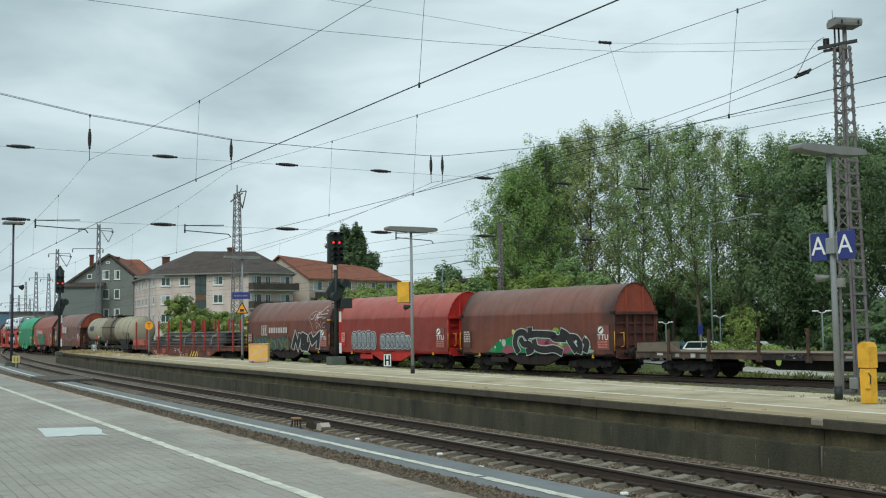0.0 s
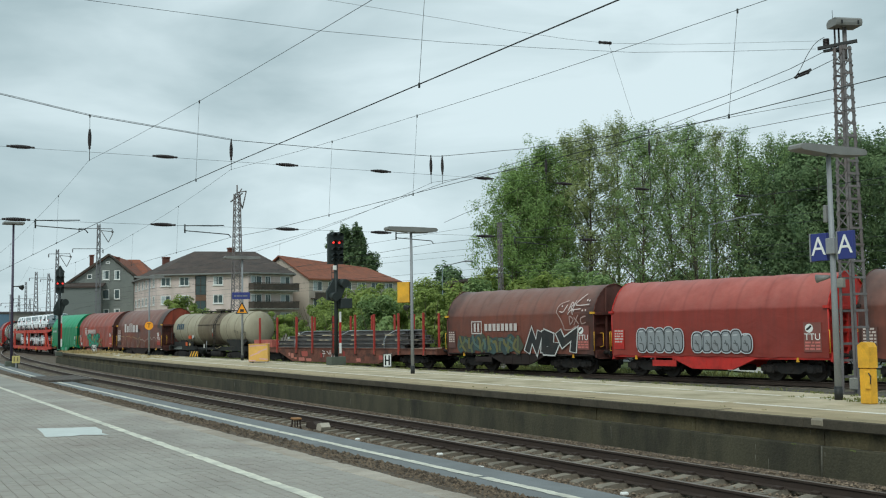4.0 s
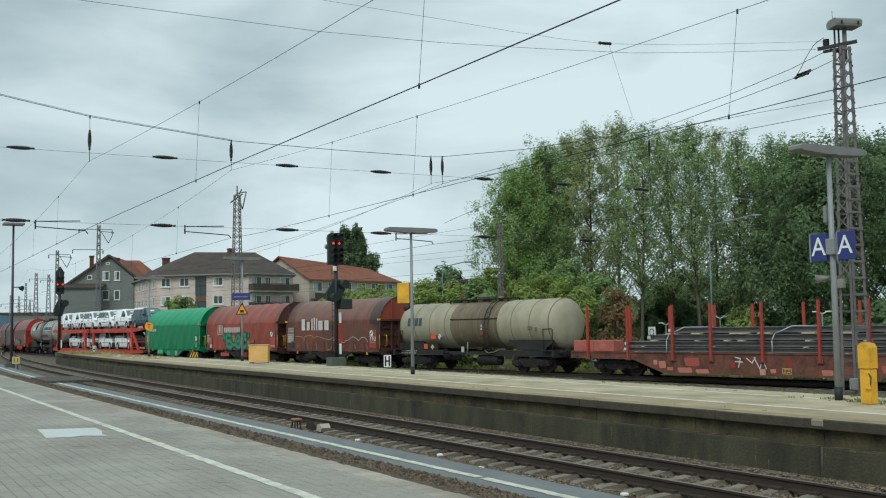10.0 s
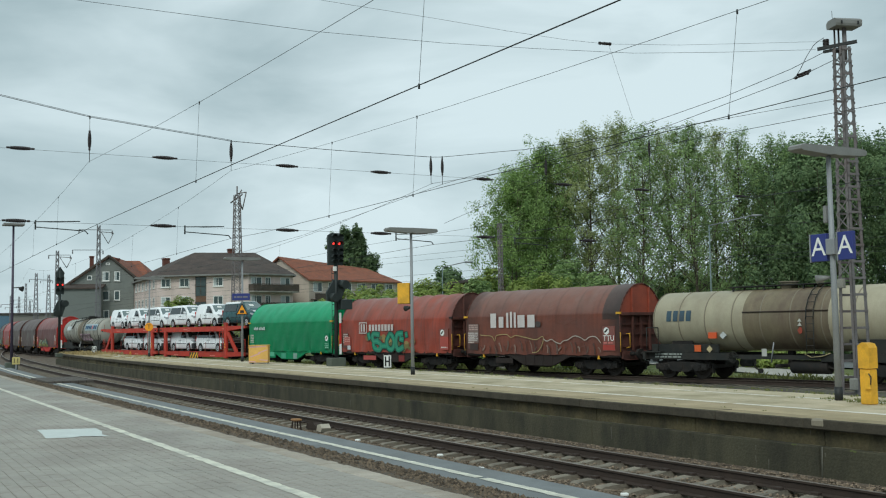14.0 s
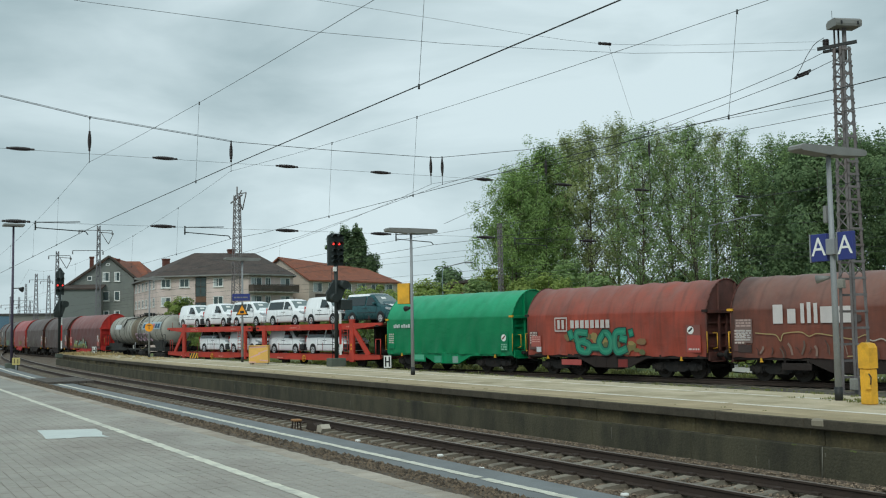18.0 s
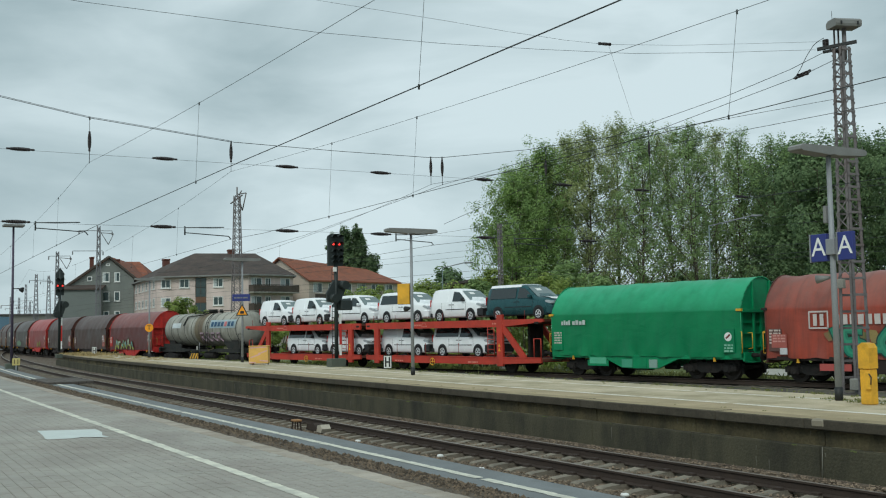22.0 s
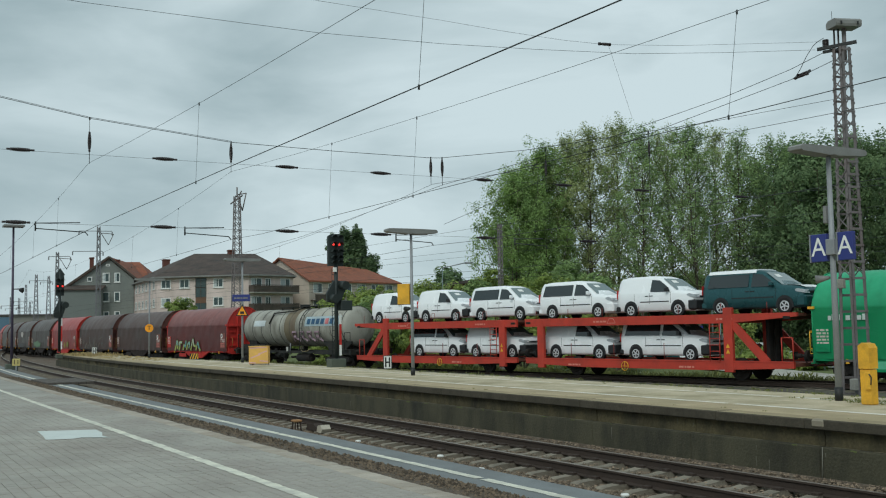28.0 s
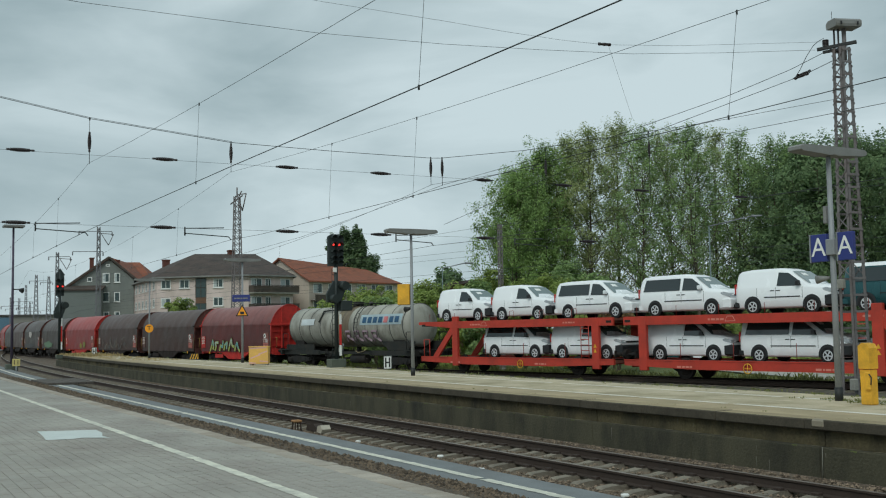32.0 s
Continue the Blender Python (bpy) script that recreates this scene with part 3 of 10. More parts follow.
def end_wall_meshes(mat_arch, mat_low):
    """Arched head, ledge, posts and the recessed lower wall of one wagon end, facing +x."""
    out = []
    prof = [(y, z) for y, z in hood_profile() if z >= SPRING - 0.01]
    bm = bmesh.new()
    prism_x(bm, [(y * 0.985, z - 0.02) for y, z in prof], -0.10, 0.0)
    out.append(("end_wall", fixed(bm), mat_arch))
    bm = bmesh.new()
    pipe(bm, [(0.02, y, z) for y, z in prof], 0.03, 6)
    for s in (-1, 1):
        pipe(bm, [(0.02, s * HW, SPRING), (0.02, s * HW, 1.0)], 0.03, 6)
    out.append(("rim", fixed(bm), mat_low))
    bm = bmesh.new()
    box(bm, -0.06, 0.12, -HW + 0.02, HW - 0.02, SPRING - 0.12, SPRING + 0.02, 0.01)
    out.append(("ledge", bm, mat_low))
    for y in (-0.62, 0.55):
        bm = bmesh.new()
        top = hood_top(y) - 0.05
        box(bm, -0.02, 0.07, y - 0.05, y + 0.05, SPRING + 0.025, top, 0.01)
        out.append(("arch_rib", bm, mat_arch))
        bm = bmesh.new()
        box(bm, -0.02, 0.07, y - 0.05, y + 0.05, 1.17, SPRING - 0.125, 0.01)
        out.append(("end_post", bm, mat_low))
    bm = bmesh.new()
    box(bm, -0.22, -0.10, -HW + 0.05, HW - 0.05, 0.95, SPRING - 0.1)
    out.append(("lower_end_wall", bm, mat_low))
    for y0, y1 in ((-HW + 0.04, -HW + 0.16), (HW - 0.16, HW - 0.04), (-0.08, 0.04)):
        bm = bmesh.new()
        box(bm, -0.098, 0.0, y0, y1, 0.95, SPRING - 0.125)
        out.append(("corner_post" if abs(y0) > 0.5 else "middle_post", bm, mat_low))
    for z in (1.35, 1.9, 2.35):
        bm = bmesh.new()
        box(bm, -0.098, -0.02, -HW + 0.17, HW - 0.17, z, z + 0.07)
        out.append(("end_rail", bm, mat_low))
    bm = bmesh.new()
    box(bm, 0.0, 0.10, -1.42, 1.42, 0.80, 1.16, 0.01)
    out.append(("headstock", bm, mat_low))
    for y in (-0.92, 0.92):
        bm = bmesh.new()
        box(bm, -0.02, 0.3, y - 0.32, y + 0.32, 0.755, 0.795)
        out.append(("step", bm, mat_low))
    return out


def strip_poly(bm, pts, wd, y, mi=0):
    """A painted stroke of width wd through (x, z) points on a side wall at y."""
    p = [Vector(q) for k, q in enumerate(pts) if k == 0 or (Vector(q) - Vector(pts[k - 1])).length > 1e-4]
    pairs = []
    for k, q in enumerate(p):
        d0 = (q - p[k - 1]).normalized() if k else (p[1] - q).normalized()
        d1 = (p[k + 1] - q).normalized() if k < len(p) - 1 else d0
        n0, n1 = Vector((-d0.y, d0.x)), Vector((-d1.y, d1.x))
        n = n0 + n1
        n = n0 if n.length < 0.4 else n.normalized() / max(0.5, n.normalized().dot(n0))
        c = q - d0 * wd * 0.3 if k == 0 else (q + d0 * wd * 0.3 if k == len(p) - 1 else q)
        pairs.append([bm.verts.new((c.x + g * n.x * wd / 2, y, c.y + g * n.y * wd / 2)) for g in (1, -1)])
    for a, b in zip(pairs, pairs[1:]):
        bm.faces.new((a[0], a[1], b[1], b[0])).material_index = mi


def smooth_line(pts, n=5):
    """A rounded line through the given points."""
    q = [pts[0]] + list(pts) + [pts[-1]]
    out = []
    for a, b, c, d in zip(q, q[1:], q[2:], q[3:]):
        for i in range(n):
            t = i / n
            out.append(tuple(0.5 * (2 * b[k] + (c[k] - a[k]) * t + (2 * a[k] - 5 * b[k] + 4 * c[k] - d[k]) * t ** 2 + (3 * b[k] - a[k] - 3 * c[k] + d[k]) * t ** 3) for k in range(2)))
    return out + [pts[-1]]


def blob(bm, cx, cz, rx, rz, y, rnd, n=14, mi=0):
    vs = []
    for i in range(n):
        a = 2 * math.pi * i / n
        k = rnd.uniform(0.78, 1.15)
        vs.append(bm.verts.new((cx + rx * k * math.cos(a), y, cz + rz * k * math.sin(a))))
    bm.faces.new(vs).material_index = mi


PAINT = {}


def paint(r, g, b):
    key = (r, g, b)
    if key not in PAINT:
        PAINT[key] = mat("sprayed_paint_%02x%02x%02x" % key, rgb(r, g, b), 0.6, var=0.2, scale=4, bump=0.1, dirt=rgb(90, 70, 60), dirt_amt=0.25, dirt_scale=2)
    return PAINT[key]


def bars(parent, name, x0, z0, w, rows, y, material, seed=3, h=0.07, gap=0.05, label=""):
    """Unreadable small print as short bars."""
    rnd = random.Random(seed)
    bm = bmesh.new()
    for r in range(rows):
        x, z = x0, z0 - r * (h + gap)
        while x < x0 + w - 0.05:
            ln = min(rnd.uniform(0.08, 0.25), x0 + w - x)
            q = [bm.verts.new(v) for v in ((x, y, z), (x + ln, y, z), (x + ln, y, z + h), (x, y, z + h))]
            bm.faces.new(q)
            x += ln + rnd.uniform(0.03, 0.06)
    return tagged(part(name, bm, material, parent, label), label, kind="stuff")


def panel(parent, name, x0, x1, z0, z1, y, material, label=""):
    bm = bmesh.new()
    box(bm, x0, x1, y - 0.004, y + 0.03, z0, z1)
    return part(name, bm, material, parent, label)


def tarp_paint(name, side, crown_light, grime, smudge=0.0, rough=0.44, bows=0.3, streak=0.6, warm=(1.16, 1.06, 1.0)):
    """Cover cloth: faded dye, rain streaks, a crown painted paler as if skylit, soot at the ends, seams over the bows.
    """
    m = bpy.data.materials.new(name)
    m.use_nodes = True
    n, l = m.node_tree.nodes, m.node_tree.links
    bs = n["Principled BSDF"]
    tc = n.new("ShaderNodeTexCoord")
    xyz = n.new("ShaderNodeSeparateXYZ")
    l.new(tc.outputs["Object"], xyz.inputs[0])
    info = n.new("ShaderNodeObjectInfo")
    shift = n.new("ShaderNodeVectorMath")
    shift.operation = "MULTIPLY_ADD"
    shift.inputs[1].default_value = (1, 1, 1)
    l.new(tc.outputs["Object"], shift.inputs[0])
    l.new(info.outputs["Random"], shift.inputs[2])

    def noise(sx, sz, detail, rough_=0.6, distort=0.0):
        mp = n.new("ShaderNodeMapping")
        mp.inputs["Scale"].default_value = (sx, sx * 0.5, sz)
        l.new(shift.outputs[0], mp.inputs[0])
        t = n.new("ShaderNodeTexNoise")
        t.inputs["Scale"].default_value, t.inputs["Detail"].default_value = 1.0, detail
        t.inputs["Roughness"].default_value, t.inputs["Distortion"].default_value = rough_, distort
        l.new(mp.outputs[0], t.inputs["Vector"])
        return t.outputs["Fac"]

    def ranged(v, a, b, lo, hi):
        r = n.new("ShaderNodeMapRange")
        for k, q in (("From Min", a), ("From Max", b), ("To Min", lo), ("To Max", hi)):
            r.inputs[k].default_value = q
        l.new(v, r.inputs["Value"])
        return r.outputs[0]

    def math2(op, a, b):
        q = n.new("ShaderNodeMath")
        q.operation = op
        for k, v in enumerate((a, b)):
            if isinstance(v, (int, float)):
                q.inputs[k].default_value = v
            else:
                l.new(v, q.inputs[k])
        return q.outputs[0]

    def mix(a, b, f):
        x = n.new("ShaderNodeMix")
        x.data_type = "RGBA"
        for k, v in (("A", a), ("B", b)):
            if isinstance(v, tuple):
                x.inputs[k].default_value = (*v, 1)
            else:
                l.new(v, x.inputs[k])
        l.new(f, x.inputs["Factor"])
        return x.outputs["Result"]
    c = rgb(*side)
    lighter = tuple(min(1, q * k) for q, k in zip(c, warm))
    big = noise(0.45, 0.6, 5)
    col = mix(tuple(q * 0.82 for q in c), lighter, ranged(big, 0.35, 0.68, 0.0, 1.0))
    streaks = noise(4.5, 0.35, 6, 0.65)
    col = mix(col, rgb(*grime), ranged(streaks, 0.44, 0.72, 0.0, streak))
    # sky light on the crown above the fold is put into the colour
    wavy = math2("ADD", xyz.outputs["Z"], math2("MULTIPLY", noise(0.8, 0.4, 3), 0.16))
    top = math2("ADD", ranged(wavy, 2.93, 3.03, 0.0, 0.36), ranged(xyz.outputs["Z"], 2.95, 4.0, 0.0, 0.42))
    col = mix(col, rgb(*crown_light), math2("MULTIPLY", top, ranged(noise(1.6, 1.6, 6), 0.3, 0.65, 0.45, 1.0)))
    seam = n.new("ShaderNodeMath")
    seam.operation, seam.inputs[1].default_value = "PINGPONG", HL / 16
    l.new(math2("ADD", xyz.outputs["X"], HL / 2 + 20 * HL), seam.inputs[0])
    col = mix(col, rgb(*grime), math2("MULTIPLY", ranged(seam.outputs[0], 0.0, 0.10, bows, 0.0), ranged(xyz.outputs["Z"], 2.2, 2.8, 0.15, 1.0)))
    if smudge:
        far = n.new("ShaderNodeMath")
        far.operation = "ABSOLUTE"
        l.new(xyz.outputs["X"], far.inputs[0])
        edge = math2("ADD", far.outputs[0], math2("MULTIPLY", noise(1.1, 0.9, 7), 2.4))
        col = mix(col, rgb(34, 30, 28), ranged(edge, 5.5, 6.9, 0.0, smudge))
    l.new(col, bs.inputs["Base Color"])
    l.new(ranged(big, 0.3, 0.7, rough - 0.08, rough + 0.12), bs.inputs["Roughness"])
    bp = n.new("ShaderNodeBump")
    bp.inputs["Strength"].default_value, bp.inputs["Distance"].default_value = 0.4, 0.05
    l.new(math2("ADD", noise(0.9, 1.7, 4, 0.45, 1.2), math2("MULTIPLY", noise(5.0, 6.0, 3), 0.12)), bp.inputs["Height"])
    l.new(bp.outputs[0], bs.inputs["Normal"])
    return m


RAIL_OLD = mat("old_yellow_rail", rgb(150, 118, 58), 0.75, var=0.3, scale=6, bump=0.1, dirt=rgb(70, 56, 44), dirt_amt=0.7, dirt_scale=3)


def coil_wagon(s_mid, label, cover, arch, frame_mat, ttu=True, seed=1, sag=0.02, crease=0.010, ttu_text=True):
    w = thing("covered_coil_wagon", pose(0, 0, 0), label, "freight wagon", "wagons of the freight train")
    TRAIN.append((w, s_mid, 3.5))
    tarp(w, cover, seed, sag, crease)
    for s in (1, -1):
        m = Matrix.Translation((s * HL / 2, 0, 0)) @ Matrix.Rotation(0 if s > 0 else math.pi, 4, "Z")
        for nm, bm, ma in end_wall_meshes(arch, E_BROWN if frame_mat is F_BROWN else frame_mat):
            part(nm, bm, ma, w, m=m)
    bm = bmesh.new()
    for s in (-1, 1):
        y0, y1 = sorted((s * 1.30, s * 1.44))
        prism_y(bm, [(-5.4, 1.02), (-5.4, 0.88), (-2.1, 0.86), (-1.0, 0.42), (1.0, 0.42), (2.1, 0.86), (5.4, 0.88), (5.4, 1.02)], y0, y1)
    box(bm, -5.4, 5.4, -1.3, 1.3, 0.86, 0.98)
    part("underframe", fixed(bm), frame_mat, w)
    for x in (-0.95, -0.3, 0.35, 0.95):
        bm = bmesh.new()
        box(bm, x - 0.03, x + 0.03, -1.455, -1.442, 0.43, 0.98)
        part("stiffener", bm, frame_mat, w)
    bm = bmesh.new()
    rod(bm, (-0.8, -0.9, 0.5), (0.3, -0.9, 0.5), 0.17, 12)
    part("air_tank", fixed(bm), M["bogie"], w)
    bm = bmesh.new()
    rod(bm, (0.8, -0.6, 0.5), (1.5, -0.6, 0.5), 0.13, 12)
    part("brake_cylinder", fixed(bm), M["bogie"], w)
    panel(w, "data_panel", -3.14, -1.85, 0.50, 0.76, -1.456, paint(184, 84, 78) if seed == 7 else frame_mat)
    for x in (-3.0, -2.0):
        panel(w, "bracket", x - 0.03, x + 0.03, 0.50, 0.95, -1.450, frame_mat)
    for x in (-3.5, 3.5):
        add_bogie(w, x)
    add_ends(w, HL / 2 + 0.625)
    for s in (-1, 1):
        x = s * HL / 2
        bm = bmesh.new()
        for y in (-1.52,):
            pipe(bm, [(x + s * 0.03, y, 1.15), (x + s * 0.10, y - 0.05, 1.15), (x + s * 0.10, y - 0.05, 2.0), (x + s * 0.03, y, 2.0)], 0.016)
            pipe(bm, [(x + s * 0.12, -1.2, 1.3), (x + s * 0.34, -1.2, 1.35), (x + s * 0.34, -1.2, 1.95), (x + s * 0.12, -1.2, 1.95)], 0.016)
        part("handrail", fixed(bm), M["yellow"] if seed < 20 else RAIL_OLD, w)
        bm = bmesh.new()
        box(bm, x - 0.16, x + 0.10, -1.56, -1.46, SPRING - 0.06, SPRING + 0.04)
        part("lock_arm", bm, M["yellow"] if seed % 3 == 0 and seed < 20 else frame_mat, w)
        bm = bmesh.new()
        xh = s * (HL / 2 - 1.35)
        prism_y(bm, [(xh - 0.07, 0.78), (xh + 0.07, 0.78), (xh + 0.04, 0.84), (xh + 0.03, 0.95), (xh - 0.03, 0.95), (xh - 0.04, 0.84)], -1.50, -1.445)
        part("lashing_hook", fixed(bm), M["yellow"], w)
    if ttu:
        x0 = HL / 2 - 1.02
        panel(w, "data_panel", x0, x0 + 0.74, 1.18, 2.30, -1.525, paint(134, 82, 74))
        bm = bmesh.new()
        rod(bm, (x0 + 0.24, -1.532, 2.08), (x0 + 0.24, -1.536, 2.08), 0.17, 20)
        part("round_mark", fixed(bm), M["white"], w)
        bm = bmesh.new()
        strip_poly(bm, [(x0 + 0.15, 2.03), (x0 + 0.24, 2.09), (x0 + 0.31, 2.16)], 0.08, -1.5385)
        part("pictogram", bm, M["black"], w)
        if ttu_text:
            text_part("TTU", 0.36, M["white"], w, Matrix.Translation((x0 + 0.37, -1.534, 1.74)) @ SIDE, "type_letters")
        bars(w, "small_print", x0 + 0.05, 1.5, 0.64, 3, -1.5325, paint(210, 120, 110), seed)
    panel(w, "data_panel", -HL / 2 + 0.12, -HL / 2 + 0.70, 1.22, 2.1, -1.525, paint(98, 68, 62) if frame_mat is F_BROWN else frame_mat)
    bars(w, "small_print", -HL / 2 + 0.16, 2.0, 0.5, 5, -1.533, paint(205, 190, 180), seed + 5)
    return w


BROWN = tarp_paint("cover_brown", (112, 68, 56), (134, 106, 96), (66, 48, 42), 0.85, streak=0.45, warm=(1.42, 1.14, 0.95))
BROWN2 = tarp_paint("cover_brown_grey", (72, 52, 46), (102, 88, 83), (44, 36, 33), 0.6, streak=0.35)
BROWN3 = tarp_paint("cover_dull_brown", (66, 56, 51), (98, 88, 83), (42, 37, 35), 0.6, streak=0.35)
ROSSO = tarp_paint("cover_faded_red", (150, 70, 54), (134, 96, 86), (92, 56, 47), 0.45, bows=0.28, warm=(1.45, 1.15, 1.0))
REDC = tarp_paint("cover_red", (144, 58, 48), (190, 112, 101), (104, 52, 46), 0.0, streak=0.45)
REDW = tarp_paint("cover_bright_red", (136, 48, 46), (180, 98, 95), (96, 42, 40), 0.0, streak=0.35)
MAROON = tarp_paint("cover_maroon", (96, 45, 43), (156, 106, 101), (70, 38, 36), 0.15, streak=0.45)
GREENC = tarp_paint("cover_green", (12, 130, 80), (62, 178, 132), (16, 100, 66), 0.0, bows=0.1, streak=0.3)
F_BROWN = mat("frame_brown", rgb(40, 29, 25), 0.8, var=0.3, scale=3, bump=0.3, dirt=GRIME, dirt_amt=0.6, dirt_scale=2)
F_RED = mat("frame_red", rgb(196, 48, 40), 0.6, var=0.15, scale=3, bump=0.15, dirt=rgb(110, 40, 36), dirt_amt=0.5, dirt_scale=2)
GREEN_PANEL = mat("green_panel", rgb(16, 120, 78), 0.6, var=0.15, scale=3, bump=0.1)
F_GREEN = mat("frame_green", rgb(16, 140, 88), 0.55, var=0.15, scale=3, bump=0.15, dirt=rgb(20, 80, 55), dirt_amt=0.4, dirt_scale=2)
E_BROWN = mat("end_rust_brown", rgb(96, 54, 45), 0.8, var=0.35, scale=2.5, bump=0.3, dirt=rgb(38, 32, 29), dirt_amt=0.7, dirt_scale=1.8)
A_RED = mat("end_red", rgb(156, 72, 50), 0.7, var=0.2, scale=2, bump=0.2, dirt=rgb(100, 50, 42), dirt_amt=0.5, dirt_scale=1.5)
A_BROWN = mat("end_brown", rgb(104, 66, 58), 0.75, var=0.25, scale=2, bump=0.2, dirt=GRIME, dirt_amt=0.5, dirt_scale=1.5)
SY = -1.545  # plane of painted marks on a cover's side

# lead flat wagon, empty, with short stakes
F_OLD = mat("old_flat_paint", rgb(92, 76, 64), 0.88, var=0.4, scale=1.6, bump=0.4, dirt=rgb(48, 42, 38), dirt_amt=0.9, dirt_scale=1.3)
F_STAKE = mat("stake_brown", rgb(72, 54, 44), 0.85, var=0.3, scale=3, bump=0.3, dirt=rgb(104, 66, 44), dirt_amt=0.6, dirt_scale=3)
BOARD = mat("grey_board", rgb(124, 112, 98), 0.92, var=0.3, scale=2, bump=0.4, dirt=rgb(78, 68, 58), dirt_amt=0.6, dirt_scale=2)
PLANK = mat("deck_planks", rgb(140, 122, 104), 0.92, var=0.3, scale=3, bump=0.5, per_object=0.2, dirt=rgb(90, 78, 66), dirt_amt=0.5)


def flat_wagon(s_mid, half, label, frame_mat, belly, stakes, stake_top, stake_mat, far_top=None):
    w = thing("flat_wagon", pose(0, 0, 0), label, "freight wagon", "wagons of the freight train")
    TRAIN.append((w, s_mid, half - 3.1))
    L = half - 0.62
    for s in (-1, 1):
        bm = bmesh.new()
        y0, y1 = sorted((s * 1.36, s * 1.46))
        if belly:
            prism_y(bm, [(-L, 1.10), (-L, 0.82), (-L + 3.8, 0.78), (-L + 5.5, 0.22), (L - 5.5, 0.22), (L - 3.8, 0.78), (L, 0.82), (L, 1.10)], y0, y1)
        else:
            prism_y(bm, [(-L, 1.12), (-L, 0.84), (L, 0.84), (L, 1.12)], y0, y1)
        box(bm, -L, L, s * 1.44 - 0.06, s * 1.44 + 0.06, 1.08, 1.13)
        part("side_sill", fixed(bm), frame_mat, w)
    bm = bmesh.new()
    box(bm, -L, L, -1.36, 1.36, 0.86, 1.04)
    part("underframe", bm, M["bogie"], w)
    n = int(2 * L / 0.25)
    plank = bmesh.new()
    box(plank, -0.118, 0.118, -1.38, 1.38, 1.06, 1.125)
    me = bpy.data.meshes.new("plank")
    plank.to_mesh(me)
    plank.free()
    me.materials.append(PLANK)
    for i in range(n):
        link("plank", me, w, m=Matrix.Translation((-L + 0.125 + i * 0.25, 0, 0)))
    for x in stakes:
        for s in (-1, 1):
            bm = bmesh.new()
            box(bm, x - 0.05, x + 0.05, s * 1.50 - 0.06, s * 1.50 + 0.06, 0.78, stake_top if s < 0 or far_top is None else far_top, 0.01)
            part("stake", bm, stake_mat, w)
            bm = bmesh.new()
            box(bm, x - 0.13, x + 0.13, s * 1.49 - 0.05, s * 1.49 + 0.05, 0.74, 1.0, 0.015)
            part("stake_pocket", bm, frame_mat, w)
    for s in (-1, 1):
        bm = bmesh.new()
        box(bm, s * L - 0.06, s * L + 0.06, -1.44, 1.44, 0.80, 1.15)
        part("headstock", bm, frame_mat, w)
        add_bogie(w, s * (half - 3.1))
    add_ends(w, half)
    return w


front_flat = flat_wagon(-27.3, 10.3, "empty brown flat wagon with short stakes and a worn plank deck", F_OLD, False, [-7.84, -5.72, -3.31, -1.11, 1.3, 3.7, 6.1, 8.3], 2.08, F_STAKE, 1.18)
bm = bmesh.new()
prism_y(bm, [(-9.66, 1.13), (-7.2, 1.13), (-7.35, 1.22), (-7.9, 1.50), (-9.66, 1.50)], -1.44, -1.38)
box(bm, -9.66, -9.58, -1.38, 1.44, 1.13, 1.50)
part("end_board", fixed(bm), BOARD, front_flat, "grey weathered wooden end board")
bm = bmesh.new()
prism_y(bm, [(-4.3, 0.86), (-4.1, 0.66), (-3.1, 0.42), (3.1, 0.42), (4.1, 0.66), (4.3, 0.86)], -0.75, -0.6)
prism_y(bm, [(-4.3, 0.86), (-4.1, 0.66), (-3.1, 0.42), (3.1, 0.42), (4.1, 0.66), (4.3, 0.86)], 0.6, 0.75)
box(bm, -3.1, 3.1, -0.6, 0.6, 0.42, 0.47)
part("belly_sill", fixed(bm), M["bogie"], front_flat)
panel(front_flat, "black_panel", -3.13, -1.07, 0.83, 1.06, -1.464, paint(30, 30, 31))
bars(front_flat, "small_print", -2.22, 1.0, 0.9, 2, -1.468, paint(196, 196, 190), 3, 0.07, 0.03)
for x0, x1, z0, z1, c in ((-8.51, -8.19, 0.96, 1.06, (206, 206, 200)), (-7.51, -7.31, 0.9, 1.04, (150, 150, 142)), (-6.7, -6.46, 0.88, 1.05, (190, 190, 184)), (-6.2, -5.92, 0.86, 1.03, (120, 132, 122)), (0.4, 0.8, 0.9, 1.04, (150, 150, 142)), (2.0, 2.3, 0.9, 1.04, (190, 190, 184))):
    panel(front_flat, "plate", x0, x1, z0, z1, -1.466, paint(*c))
bm = bmesh.new()
prism_y(bm, [(-2.58, 0.83), (-2.32, 0.83), (-2.36, 0.66), (-2.45, 0.60), (-2.54, 0.66)], -1.47, -1.45)
part("hook_mark", fixed(bm), paint(168, 190, 84), front_flat, "yellow-green painted hook plate")

# 1: brown cover with a green and black spray piece
c1 = coil_wagon(-43.65, "brown tarpaulin-covered coil wagon with green and black graffiti", BROWN, A_RED, F_BROWN, seed=1)
rnd = random.Random(5)
bm = bmesh.new()
